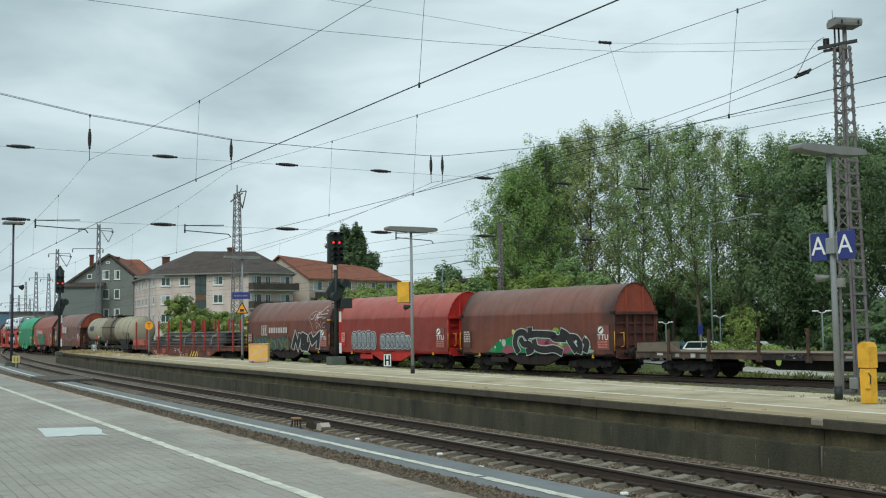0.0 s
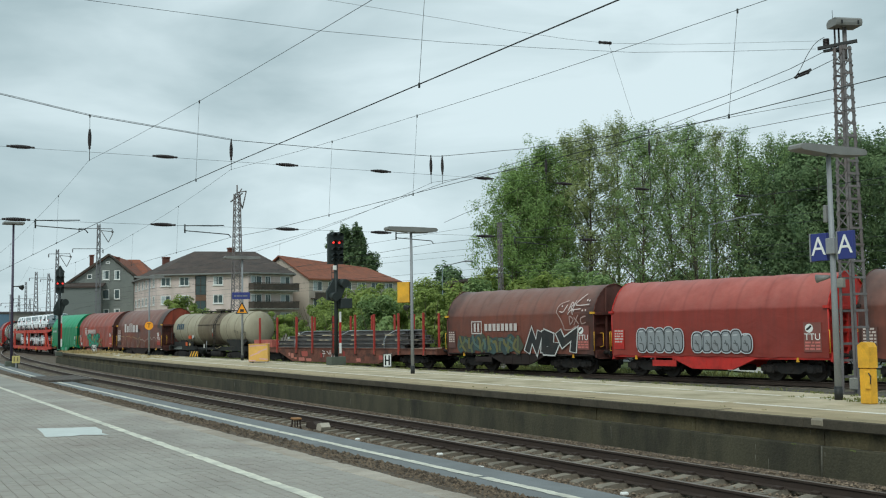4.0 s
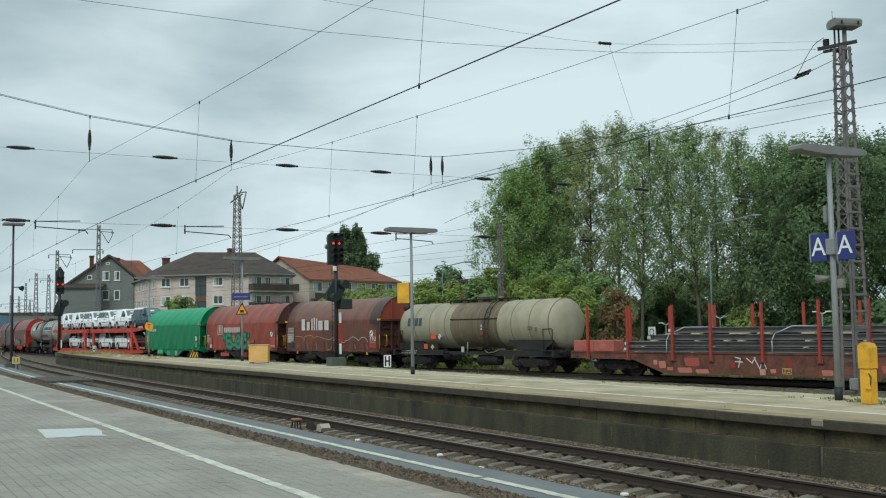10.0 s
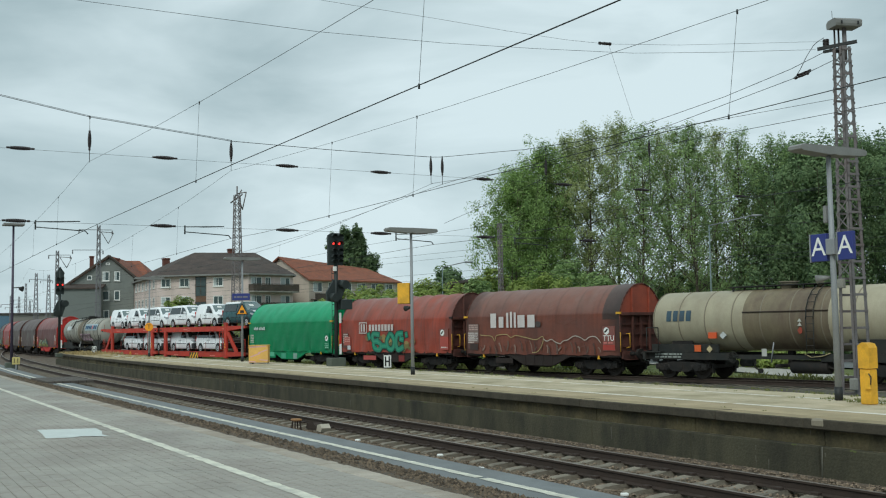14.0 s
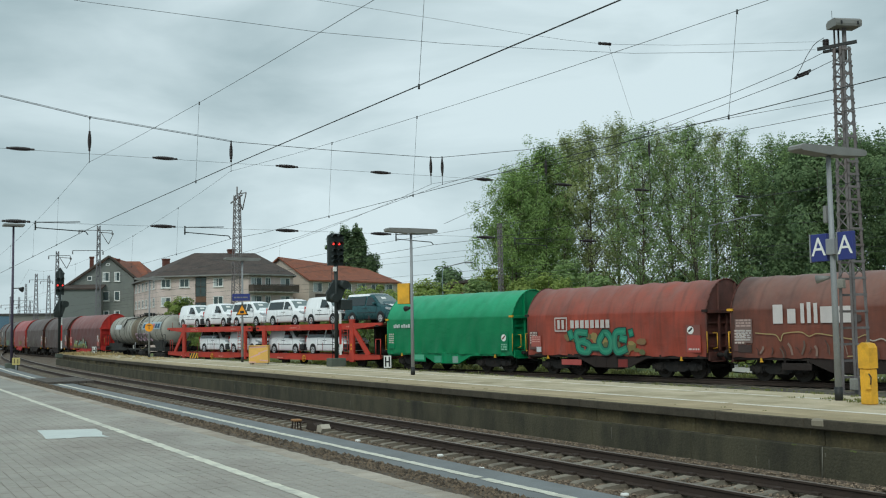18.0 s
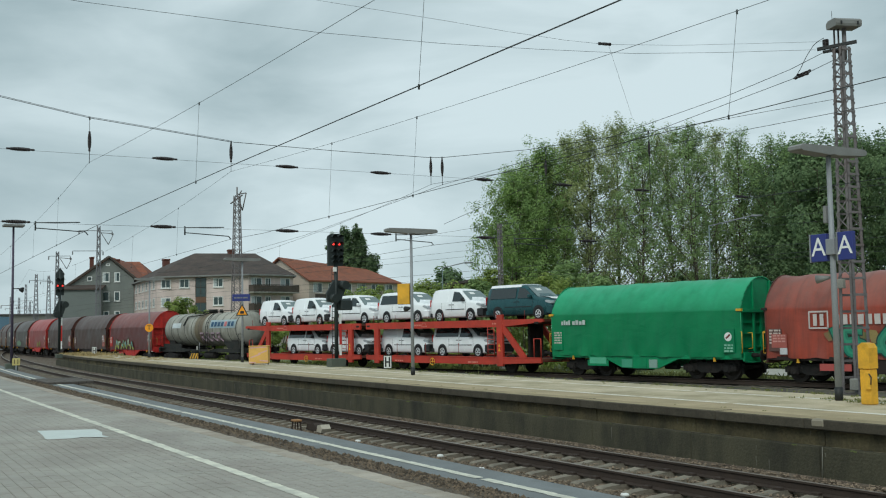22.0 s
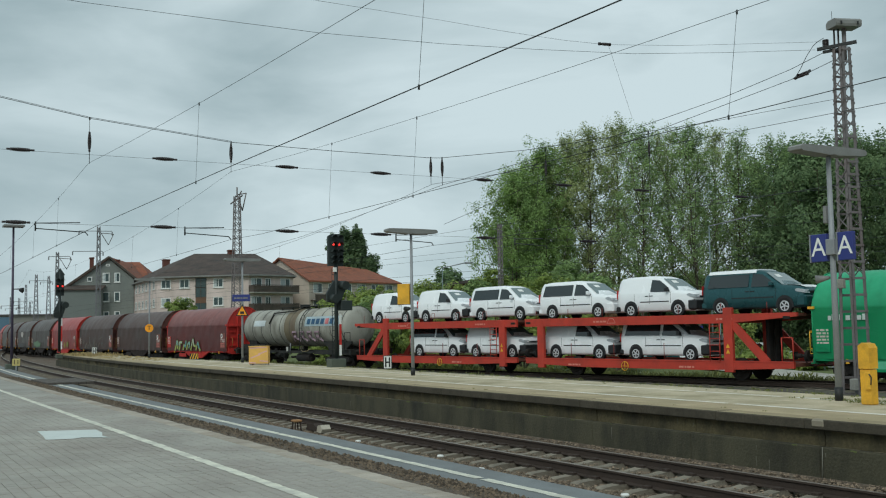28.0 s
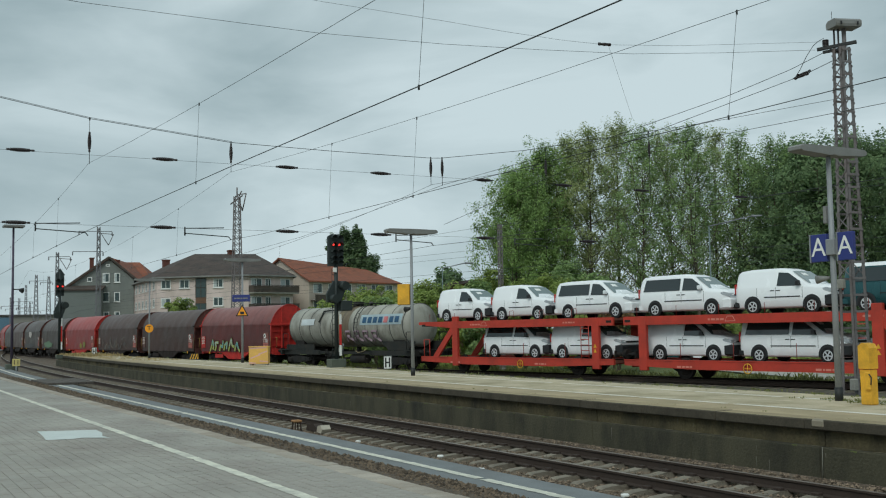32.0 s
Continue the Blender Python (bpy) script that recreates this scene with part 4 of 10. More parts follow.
# local x of the piece: from -3.2 to 4.3
vs = [bm.verts.new((x, SY + 0.004, z)) for x, z in ((-3.3, 0.98), (-2.7, 1.45), (-1.7, 1.75), (-0.5, 2.05), (0.8, 2.12), (2.2, 2.02), (3.2, 1.75), (3.9, 1.35), (4.2, 0.98))]
bm.faces.new(vs)
part("graffiti_ground", bm, paint(20, 128, 72), c1)
for cx, cz, rx, rz in ((-1.75, 1.12, 0.45, 0.2), (0.75, 1.5, 0.5, 0.2), (1.5, 1.45, 0.6, 0.2), (2.35, 1.2, 0.4, 0.22), (0.1, 1.4, 0.25, 0.16), (1.1, 2.08, 0.3, 0.1)):
    bm = bmesh.new()
    blob(bm, cx, cz, rx, rz, SY + 0.001, rnd)
    part("graffiti_fill", bm, paint(150, 78, 94), c1)
letters = [[(-0.25, 1.75), (-0.6, 2.0), (-1.05, 1.9), (-1.2, 1.45), (-1.0, 1.08)], [(-0.75, 1.62), (-0.55, 1.42), (-0.15, 1.40), (0.0, 1.15), (-0.3, 1.05)],
           [(-0.1, 2.15), (-0.05, 1.88), (0.3, 1.92), (1.5, 1.86), (1.6, 1.72), (2.3, 1.68)], [(0.2, 1.55), (0.35, 1.25), (0.9, 1.15), (1.55, 1.2), (2.05, 1.05)],
           [(2.1, 2.0), (2.45, 1.85), (2.7, 1.5), (3.0, 1.15)], [(2.6, 1.75), (3.05, 1.7), (3.3, 1.4), (3.25, 1.08)], [(3.6, 1.6), (3.75, 1.45), (3.65, 1.15)]]
for wd, yy, col, nm in ((0.42, SY - 0.003, (196, 200, 196), "graffiti_outline"), (0.34, SY - 0.0085, (34, 36, 36), "graffiti_stroke")):
    for k, pts in enumerate(letters):
        bm = bmesh.new()
        strip_poly(bm, smooth_line(pts), wd, yy - 0.0006 * k)
        part(nm, bm, paint(*col), c1)

for cx, cz, q in ((-2.7, 1.25, 0.07), (-2.3, 1.6, 0.06), (3.05, 1.55, 0.07), (3.7, 1.75, 0.06), (3.95, 1.3, 0.05), (2.0, 1.45, 0.05)):
    bm = bmesh.new()
    blob(bm, cx, cz, q, q, SY - 0.014, rnd, 9)
    part("graffiti_dot", bm, paint(206, 210, 206), c1)
for cx, cz, rx, rz, col in ((-2.05, 1.5, 0.16, 0.2, (186, 192, 184)), (-2.9, 1.1, 0.25, 0.12, (60, 140, 90)), (1.7, 2.12, 0.22, 0.12, (140, 160, 60)), (2.0, 1.42, 0.2, 0.12, (140, 160, 60)), (-1.3, 2.02, 0.14, 0.14, (196, 190, 120)), (2.7, 1.45, 0.2, 0.14, (96, 176, 116)), (3.9, 1.1, 0.3, 0.1, (150, 168, 160))):
    bm = bmesh.new()
    blob(bm, cx, cz, rx, rz, SY - 0.0005, rnd, 10)
    part("graffiti_fill", bm, paint(*col), c1)

# 2: red cover with two silver pieces
c2 = coil_wagon(-55.69, "red tarpaulin-covered coil wagon with silver graffiti and red ends", REDC, F_RED, F_RED, seed=2)
rnd = random.Random(8)


def bubble(bm, cx, cz, rx, rz, y, n=22, p=2.8):
    """A puffed letter shape."""
    vs = []
    for i in range(n):
        a = 2 * math.pi * i / n
        c, s = math.cos(a), math.sin(a)
        vs.append(bm.verts.new((cx + rx * math.copysign(abs(c) ** (2 / p), c), y, cz + rz * math.copysign(abs(s) ** (2 / p), s))))
    bm.faces.new(vs)


for x0, x1, z0, z1, n in ((-3.88, -1.40, 1.14, 2.20, 5), (-0.87, 2.02, 1.16, 2.03, 6)):
    step = (x1 - x0) / n
    for layer, (grow, col, nm, yy) in enumerate(((0.085, (206, 210, 212), "graffiti_outline", SY), (0.045, (62, 66, 68), "graffiti_stroke", SY - 0.003), (-0.01, (148, 153, 155), "graffiti_fill", SY - 0.006))):
        for i in range(n):
            bm = bmesh.new()
            top = z1 - 0.10 * abs(math.sin(i * 2.3)) - (0.12 if i in (0, n - 1) else 0)
            bubble(bm, x0 + step * (i + 0.5), (z0 + top) / 2, step * 0.50 + grow, (top - z0) / 2 + grow, yy - 0.0004 * i)
            part(nm, bm, paint(*col), c2)
    for i in range(n):
        cx = x0 + step * (i + 0.5) + rnd.uniform(-0.05, 0.05)
        for pts in ([(cx - step * 0.46, z0 + 0.05), (cx - step * 0.44, z1 - 0.25)], [(cx - 0.1, z0 + 0.34), (cx + 0.08, z0 + 0.3), (cx + 0.12, z0 + 0.05)], [(cx - 0.04, z1 - 0.42), (cx + 0.03, z1 - 0.62)]):
            bm = bmesh.new()
            strip_poly(bm, smooth_line(pts), 0.045, SY - 0.0095)
            part("graffiti_stroke", bm, paint(84, 89, 91), c2)
        bm = bmesh.new()
        strip_poly(bm, [(cx - 0.12, z1 - 0.2), (cx + 0.08, z1 - 0.19)], 0.05, SY - 0.0095)
        part("graffiti_shine", bm, paint(190, 194, 196), c2)

# 3: brown cover, white company mark, black and white piece, chalky scrawl
c3 = coil_wagon(-67.66, "brown-red covered coil wagon with white company mark and black graffiti", BROWN, A_BROWN, F_BROWN, seed=3)


def company_mark(w, x0, x1, zc, hh):
    """A framed box and a row of plain letter-sized bars."""
    bw = hh * 1.25
    white = paint(206, 196, 190)
    bm = bmesh.new()
    for a in (((x0, zc - hh / 2), (x0 + bw, zc - hh / 2)), ((x0 + bw, zc - hh / 2), (x0 + bw, zc + hh / 2)), ((x0 + bw, zc + hh / 2), (x0, zc + hh / 2)), ((x0, zc + hh / 2), (x0, zc - hh / 2))):
        strip_poly(bm, a, 0.06, SY - 0.002)
    part("mark_frame", bm, white, w)
    for k in range(2):
        bm = bmesh.new()
        strip_poly(bm, [(x0 + bw * (0.32 + 0.36 * k), zc - hh * 0.28), (x0 + bw * (0.32 + 0.36 * k), zc + hh * 0.28)], 0.16, SY - 0.004)
        part("mark_bar", bm, white, w)
    n, xs = 8, x0 + bw + 0.25
    step = (x1 - xs) / n
    for k in range(n):
        bm = bmesh.new()
        q = [bm.verts.new((x, SY - 0.002, z)) for x, z in ((xs + k * step, zc - hh * 0.30), (xs + (k + 0.72) * step, zc - hh * 0.30), (xs + (k + 0.72) * step, zc + hh * 0.30), (xs + k * step, zc + hh * 0.30))]
        bm.faces.new(q)
        part("mark_bar", bm, white, w)


company_mark(c3, -3.3, 0.3, 2.28, 0.62)
rnd = random.Random(11)
for i in range(11):
    bm = bmesh.new()
    blob(bm, -4.15 + 0.44 * i, 1.42 + rnd.uniform(-0.08, 0.08), 0.42, 0.46, SY + 0.006 - 0.0005 * i, rnd, 11)
    part("graffiti_ground", bm, paint(*((62, 84, 82), (74, 78, 62), (58, 74, 76))[i % 3]), c3)
for i in range(20):
    cx, cz = -4.2 + 0.235 * i, 1.42
    pts = [(cx + rnd.uniform(-0.35, 0.1), cz + rnd.uniform(0.1, 0.42)), (cx + rnd.uniform(-0.1, 0.2), cz + rnd.uniform(-0.15, 0.2)), (cx + rnd.uniform(0.0, 0.4), cz + rnd.uniform(-0.42, -0.15))]
    if i % 3 == 1:
        pts = [(x, 2 * cz - z) for x, z in pts]
    for wd, yy, col, nm in ((0.22, SY + 0.0005, (46, 58, 58), "graffiti_outline"), (0.15, SY - 0.003, ((112, 108, 64), (96, 104, 72), (84, 106, 100))[i % 3], "graffiti_stroke")):
        bm = bmesh.new()
        strip_poly(bm, smooth_line(pts), wd, yy - 0.00014 * i)
        part(nm, bm, paint(*col), c3)
nbm = [[(0.98, 1.15), (1.30, 1.86), (1.62, 1.25), (1.86, 1.93)], [(2.2, 1.95), (2.13, 1.12)], [(2.2, 1.93), (2.62, 1.80), (2.6, 1.58), (2.32, 1.50), (2.92, 1.36), (2.76, 1.10), (2.2, 1.12)], [(3.2, 1.93), (3.45, 1.50), (4.22, 1.92), (4.12, 1.18)]]
for wd, yy, col, nm in ((0.50, SY - 0.004, (206, 206, 202), "graffiti_outline"), (0.37, SY - 0.009, (40, 42, 42), "graffiti_stroke")):
    for k, pts in enumerate(nbm):
        bm = bmesh.new()
        strip_poly(bm, pts, wd, yy - 0.0008 * k)
        part(nm, bm, paint(*col), c3)
scrawl = [[(3.25, 3.0), (3.5, 2.98), (3.68, 3.3)], [(3.85, 3.05), (3.95, 3.42), (4.1, 3.3), (3.95, 3.2), (4.2, 3.0)], [(4.1, 3.1), (4.2, 3.5)], [(4.7, 3.8), (4.25, 3.3), (5.1, 3.3)],
          [(3.8, 2.85), (4.05, 3.08), (4.1, 2.85)], [(4.0, 3.05), (4.6, 3.1)], [(3.95, 2.35), (3.9, 2.75), (4.15, 2.6), (3.95, 2.35)], [(4.2, 2.35), (4.45, 2.8)], [(4.2, 2.7), (4.5, 2.4)],
          [(4.95, 2.75), (4.65, 2.65), (4.7, 2.4), (4.95, 2.45)], [(3.7, 3.5), (3.2, 3.35), (3.05, 3.0), (3.3, 2.65), (3.5, 2.3), (3.6, 2.12), (4.05, 2.14), (4.3, 2.28)]]
for k, pts in enumerate(scrawl):
    bm = bmesh.new()
    strip_poly(bm, smooth_line(pts), 0.05, SY - 0.002 - 0.0005 * k)
    part("graffiti_scrawl", on_cover(bm), paint(205, 190, 184) if k < 6 else paint(176, 150, 142), c3)
for cx, cz in ((3.35, 3.25), (4.9, 3.5), (5.05, 3.48), (4.75, 3.02), (4.95, 3.03)):
    bm = bmesh.new()
    blob(bm, cx, cz, 0.05, 0.05, SY - 0.002, rnd, 8)
    part("graffiti_dot", on_cover(bm), paint(205, 190, 184), c3)

# 4: stake wagon with steel sections
F_RUST = mat("flat_red_brown", rgb(118, 74, 59), 0.82, var=0.45, scale=2.2, bump=0.3, dirt=rgb(58, 44, 40), dirt_amt=0.9, dirt_scale=2.4)
STAKE = mat("stake_red", rgb(176, 62, 52), 0.7, var=0.2, scale=3, bump=0.2, dirt=rgb(110, 56, 46), dirt_amt=0.5, dirt_scale=3)
stake_wagon = flat_wagon(-84.65, 11.1, "rust-brown stake wagon with tall red stakes", F_RUST, True, [-9.37, -6.93, -4.4, -2.4, 0.08, 2.59, 4.61, 7.07, 9.45], 3.17, STAKE)
for x0, x1, z0, z1, c in ((-5.52, -5.29, 0.58, 0.79, (200, 136, 120)), (-5.23, -4.83, 0.43, 0.75, (196, 124, 106)), (-4.77, -4.43, 0.35, 0.50, (188, 112, 92)), (-3.85, -3.04, 0.56, 0.91, (176, 84, 72)),
                         (-4.2, -3.43, 0.26, 0.49, (192, 118, 104)), (-3.26, -2.57, 0.25, 0.44, (196, 122, 106)), (-1.5, -1.26, 0.51, 0.80, (150, 46, 42)), (-0.12, 0.16, 0.25, 0.50, (206, 158, 144)),
                         (0.37, 0.64, 0.34, 0.51, (200, 130, 112)), (1.14, 1.35, 0.64, 0.93, (150, 46, 42)), (2.6, 3.1, 0.30, 0.52, (192, 118, 104)), (5.0, 5.4, 0.45, 0.72, (176, 90, 80))):
    bm = bmesh.new()
    q = 0.12 * (x1 - x0)
    vs = [(x0 + q, z0), (x1 - 0.5 * q, z0 + 0.01), (x1, z0 + 0.06), (x1 - 0.4 * q, z1 - 0.03), (x1 - q, z1), (x0 + 0.3 * q, z1 - 0.01), (x0, z1 - 0.07)]
    bm.faces.new([bm.verts.new((x, -1.462, z)) for x, z in vs])
    part("paint_patch", bm, paint(*c), stake_wagon)
frame_box = bmesh.new()
for a, b in (((0.93, 0.33), (1.32, 0.33)), ((1.32, 0.33), (1.32, 0.54)), ((1.32, 0.54), (0.93, 0.54)), ((0.93, 0.54), (0.93, 0.33))):
    strip_poly(frame_box, [a, b], 0.03, -1.464)
part("stencil_frame", frame_box, paint(206, 160, 96), stake_wagon)
bars(stake_wagon, "small_print", 0.99, 0.47, 0.28, 2, -1.464, paint(206, 160, 96), 4, 0.045)
for pts in ([(-1.25, 0.95), (-1.0, 0.9), (-1.1, 0.55)], [(-1.25, 0.78), (-0.9, 0.76)], [(-0.7, 0.92), (-0.45, 0.72), (-0.3, 0.95)], [(-0.35, 0.95), (-0.1, 0.5), (0.05, 0.9), (0.2, 0.5)]):
    bm = bmesh.new()
    strip_poly(bm, pts, 0.045, -1.468)
    part("graffiti_stroke", bm, paint(222, 214, 210), stake_wagon)

STEEL = mat("steel_sections", rgb(116, 115, 114), 0.7, metal=0.0, var=0.25, scale=2, bump=0.2, dirt=rgb(92, 74, 62), dirt_amt=0.45, dirt_scale=1.2)
TIMBER = mat("timber_spacer", rgb(184, 170, 142), 0.9, var=0.2, scale=5, bump=0.4)
BLOCK = mat("block_red", rgb(186, 104, 92), 0.85, var=0.25, scale=3, bump=0.3, dirt=rgb(128, 74, 64), dirt_amt=0.5, dirt_scale=2)
STRAP = mat("strap", rgb(188, 196, 198), 0.5, var=0.1, bump=0.0)
RIDERS = []


def i_beam(bm, x0, x1, yc, z0, w=0.30, h=0.28):
    t = 0.03
    prof = [(yc - w / 2, z0), (yc + w / 2, z0), (yc + w / 2, z0 + t), (yc + t / 2, z0 + t), (yc + t / 2, z0 + h - t), (yc + w / 2, z0 + h - t),
            (yc + w / 2, z0 + h), (yc - w / 2, z0 + h), (yc - w / 2, z0 + h - t), (yc - t / 2, z0 + h - t), (yc - t / 2, z0 + t), (yc - w / 2, z0 + t)]
    prism_x(bm, prof, x0, x1)


load = thing("steel_load", pose(0, 0, 0), "strapped layers of dark steel beams on timber spacers", "steel beams")
RIDERS.append((load, stake_wagon))
TAG = paint(214, 220, 220)
for z0, x0, x1, ys, h in ((1.14, -7.35, 7.2, 8, 0.20), (1.385, -7.3, 7.6, 8, 0.20), (1.645, -6.1, 7.3, 7, 0.235), (1.945, -5.05, 6.8, 6, 0.235)):
    for j in range(ys):
        bm = bmesh.new()
        xa, yc = x0 + 0.06 * ((j * 37) % 5), (j - (ys - 1) / 2) * 0.33
        i_beam(bm, xa, x1 - 0.2 * ((j * 53) % 4), yc, z0, 0.30, h)
        ib = part("steel_beam", fixed(bm), STEEL, load)
        if j % 2 == 0:
            bm = bmesh.new()
            box(bm, xa + 0.02, xa + 0.20, yc - 0.156, yc - 0.151, z0 + 0.06, z0 + 0.17)
            part("tag", bm, TAG, ib, "white paper tag")
for z0, z1, xs in ((1.122, 1.14, ((-6.6, 0.14), (-3.5, 0.14), (0.3, 0.14), (3.6, 0.14), (6.5, 0.14))), (1.34, 1.385, ((-6.2, 0.18), (-2.4, 0.14), (1.9, 0.18), (5.3, 0.16))),
                   (1.585, 1.645, ((-5.63, 0.3), (-3.3, 0.12), (-1.78, 0.22), (-1.08, 0.26), (1.98, 0.22), (4.4, 0.26), (6.6, 0.2))),
                   (1.88, 1.945, ((-4.75, 0.55), (-3.42, 0.45), (-1.27, 0.85), (-0.08, 0.55), (1.95, 0.6), (3.6, 0.5), (5.6, 0.6)))):
    for x, wd in xs:
        bm = bmesh.new()
        box(bm, x - wd / 2, x + wd / 2, -1.36 if z0 < 1.5 else -1.33 if z0 < 1.6 else -1.2, 1.2, z0, z1, 0.004)
        part("timber_spacer", bm, TIMBER, load)
for x in (-4.85, 0.42, 5.4):
    bm = bmesh.new()
    pipe(bm, [(x, -1.345, 1.13), (x, -1.345, 1.62), (x + 0.02, -1.19, 1.89), (x + 0.7, -0.99, 2.195), (x + 0.7, 0.99, 2.195), (x, 1.19, 1.89), (x, 1.345, 1.62), (x, 1.345, 1.13)], 0.02, 5)
    part("strap", fixed(bm), STRAP, load)
crate = thing("red_crate", pose(0, 0, 0), "faded red steel block load on the stake wagon's end", "crate")
RIDERS.append((crate, stake_wagon))
for x0, x1 in ((-10.4, -9.14), (-9.12, -7.86)):
    bm = bmesh.new()
    box(bm, x0, x1, -1.41, -0.75, 1.128, 1.64, 0.03)
    part("block", bm, BLOCK, crate)


# ---------- tank wagons ----------
def tank_wagon(s_mid, half, r, zc, b0, b1, label, shell, ring, frame_mat):
    w = thing("tank_wagon", pose(0, 0, 0), label, "tank wagon", "wagons of the freight train")
    TRAIN.append((w, s_mid, half - 2.45))
    bm = bmesh.new()
    n = 40
    dish = 0.42
    xs = [b0 + dish * (1 - math.cos(a)) for a in (0.02, 0.5, 0.9, 1.25, math.pi / 2)] + [b1 - dish * (1 - math.cos(a)) for a in (math.pi / 2, 1.25, 0.9, 0.5, 0.02)]
    rs = [r * math.sin(a) for a in (0.02, 0.5, 0.9, 1.25, math.pi / 2)]
    rs = rs + rs[::-1]
    rings = [[bm.verts.new((x, rr * math.cos(2 * math.pi * i / n), zc + rr * math.sin(2 * math.pi * i / n))) for i in range(n)] for x, rr in zip(xs, rs)]
    for a, b in zip(rings, rings[1:]):
        for i in range(n):
            bm.faces.new((a[i], a[(i + 1) % n], b[(i + 1) % n], b[i])).smooth = True
    bm.faces.new(rings[0])
    bm.faces.new(rings[-1])
    part("barrel", fixed(bm), shell, w)
    m = int((b1 - b0 - 0.8) / 1.25)
    for k in range(m + 1):
        x = b0 + 0.4 + (b1 - b0 - 0.8) * k / m
        bm = bmesh.new()
        ra = [[bm.verts.new((x + dx, rr * math.cos(2 * math.pi * i / n), zc + rr * math.sin(2 * math.pi * i / n))) for i in range(n)] for dx, rr in ((-0.03, r - 0.01), (-0.025, r + 0.014), (0.025, r + 0.014), (0.03, r - 0.01))]
        for a, b in zip(ra, ra[1:]):
            for i in range(n):
                bm.faces.new((a[i], a[(i + 1) % n], b[(i + 1) % n], b[i])).smooth = True
        part("band", fixed(bm), ring, w)
    L = half - 0.62
    for s in (-1, 1):
        bm = bmesh.new()
        y0, y1 = sorted((s * 1.0, s * 1.12))
        box(bm, -L, -L + 4.6, y0, y1, 0.82, 1.12)
        box(bm, L - 4.6, L, y0, y1, 0.82, 1.12)
        box(bm, -L + 4.4, L - 4.4, y0, y1, 0.88, 1.05)
        part("side_sill", bm, frame_mat, w)
        x = s * (half - 2.45)
        bm = bmesh.new()
        for sy in (-1, 1):
            plate = bmesh.new()
            prism_y(plate, [(x - 1.6, 1.13), (x + 1.95, 1.13), (x + 1.95, 1.48), (x - 1.6, 1.48)] if s < 0 else [(x - 1.0, 1.13), (x + 1.0, 1.13), (x + 1.15, 1.3), (x + 1.6, 1.52), (x + 1.6, 1.66), (x - 1.6, 1.66), (x - 1.6, 1.52), (x - 1.15, 1.3)], *sorted((sy * 0.98, sy * 1.06)))
            part("saddle_plate", fixed(plate), frame_mat, w)
        prof = [(-0.95, 1.02), (0.95, 1.02)] + [(r * 1.005 * math.sin(a), zc - r * 1.005 * math.cos(a)) for a in [0.85 - 1.7 * i / 14 for i in range(15)]]
        prism_x(bm, prof, x - 0.55, x + 0.55)
        part("saddle", fixed(bm), M["bogie"], w)
        bm = bmesh.new()
        box(bm, s * L - 0.07, s * L + 0.07, -1.35, 1.35, 0.80, 1.16)
        box(bm, min(s * L, s * (L - 0.9)), max(s * L, s * (L - 0.9)), -1.35, 1.35, 1.12, 1.16)
        part("headstock", bm, frame_mat, w)
        for y in (-1.25, 1.25):
            bm = bmesh.new()
            pipe(bm, [(s * (L - 0.1), y, 1.15), (s * (L - 0.1), y, 2.2), (s * (L - 0.75), y, 2.2), (s * (L - 0.75), y, 1.15)], 0.022)
            part("side_railing", fixed(bm), frame_mat, w)
        add_bogie(w, x)
    bm = bmesh.new()
    box(bm, -2.6, 2.6, -0.45, 0.45, zc + r + 0.10, zc + r + 0.14)
    for x in (-2.4, -0.9, 0.9, 2.4):
        for y in (-0.4, 0.4):
            box(bm, x - 0.03, x + 0.03, y - 0.03, y + 0.03, zc + r - 0.15, zc + r + 0.12)
    part("walkway", bm, frame_mat, w)
    bm = bmesh.new()
    rod(bm, (0, 0, zc + r - 0.1), (0, 0, zc + r + 0.22), 0.34, 16)
    rod(bm, (0, 0, zc + r + 0.22), (0, 0, zc + r + 0.27), 0.4, 16)
    part("manhole_dome", fixed(bm), ring, w)
    bm = bmesh.new()
    rod(bm, (1.4, 0, zc + r - 0.05), (1.4, 0, zc + r + 0.24), 0.12, 10)
    part("vent_valve", fixed(bm), ring, w)
    for x in (-0.16, 0.16):
        bm = bmesh.new()
        pipe(bm, [(1.7 + x, -(r + 0.12), 1.05), (1.7 + x, -(r + 0.12), zc)] + [(1.7 + x, -(r + 0.12) * math.cos(a), zc + (r + 0.12) * math.sin(a)) for a in (0.3, 0.6, 0.9, 1.2)], 0.022)
        part("ladder_rail", fixed(bm), frame_mat, w)
    for i in range(9):
        z = 1.15 + 0.28 * i
        y = -(r + 0.12) if z < zc else -(r + 0.12) * math.sqrt(max(0.05, 1 - ((z - zc) / (r + 0.12)) ** 2))
        bm = bmesh.new()
        rod(bm, (1.54, y, z), (1.86, y, z), 0.016, 6)
        part("rung", fixed(bm), frame_mat, w)
    bm = bmesh.new()
    rod(bm, (0, 0, zc - r + 0.05), (0, 0, 0.55), 0.16, 12)
    rod(bm, (0, -1.1, 0.62), (0, 1.1, 0.62), 0.08, 10)
    rod(bm, (0.6, -0.85, 0.60), (2.2, -0.85, 0.60), 0.27, 14)
    pipe(bm, [(1.6, -0.95, 0.75), (2.4, -0.95, 0.55)], 0.05)
    part("outlet_pipe", fixed(bm), M["bogie"], w)
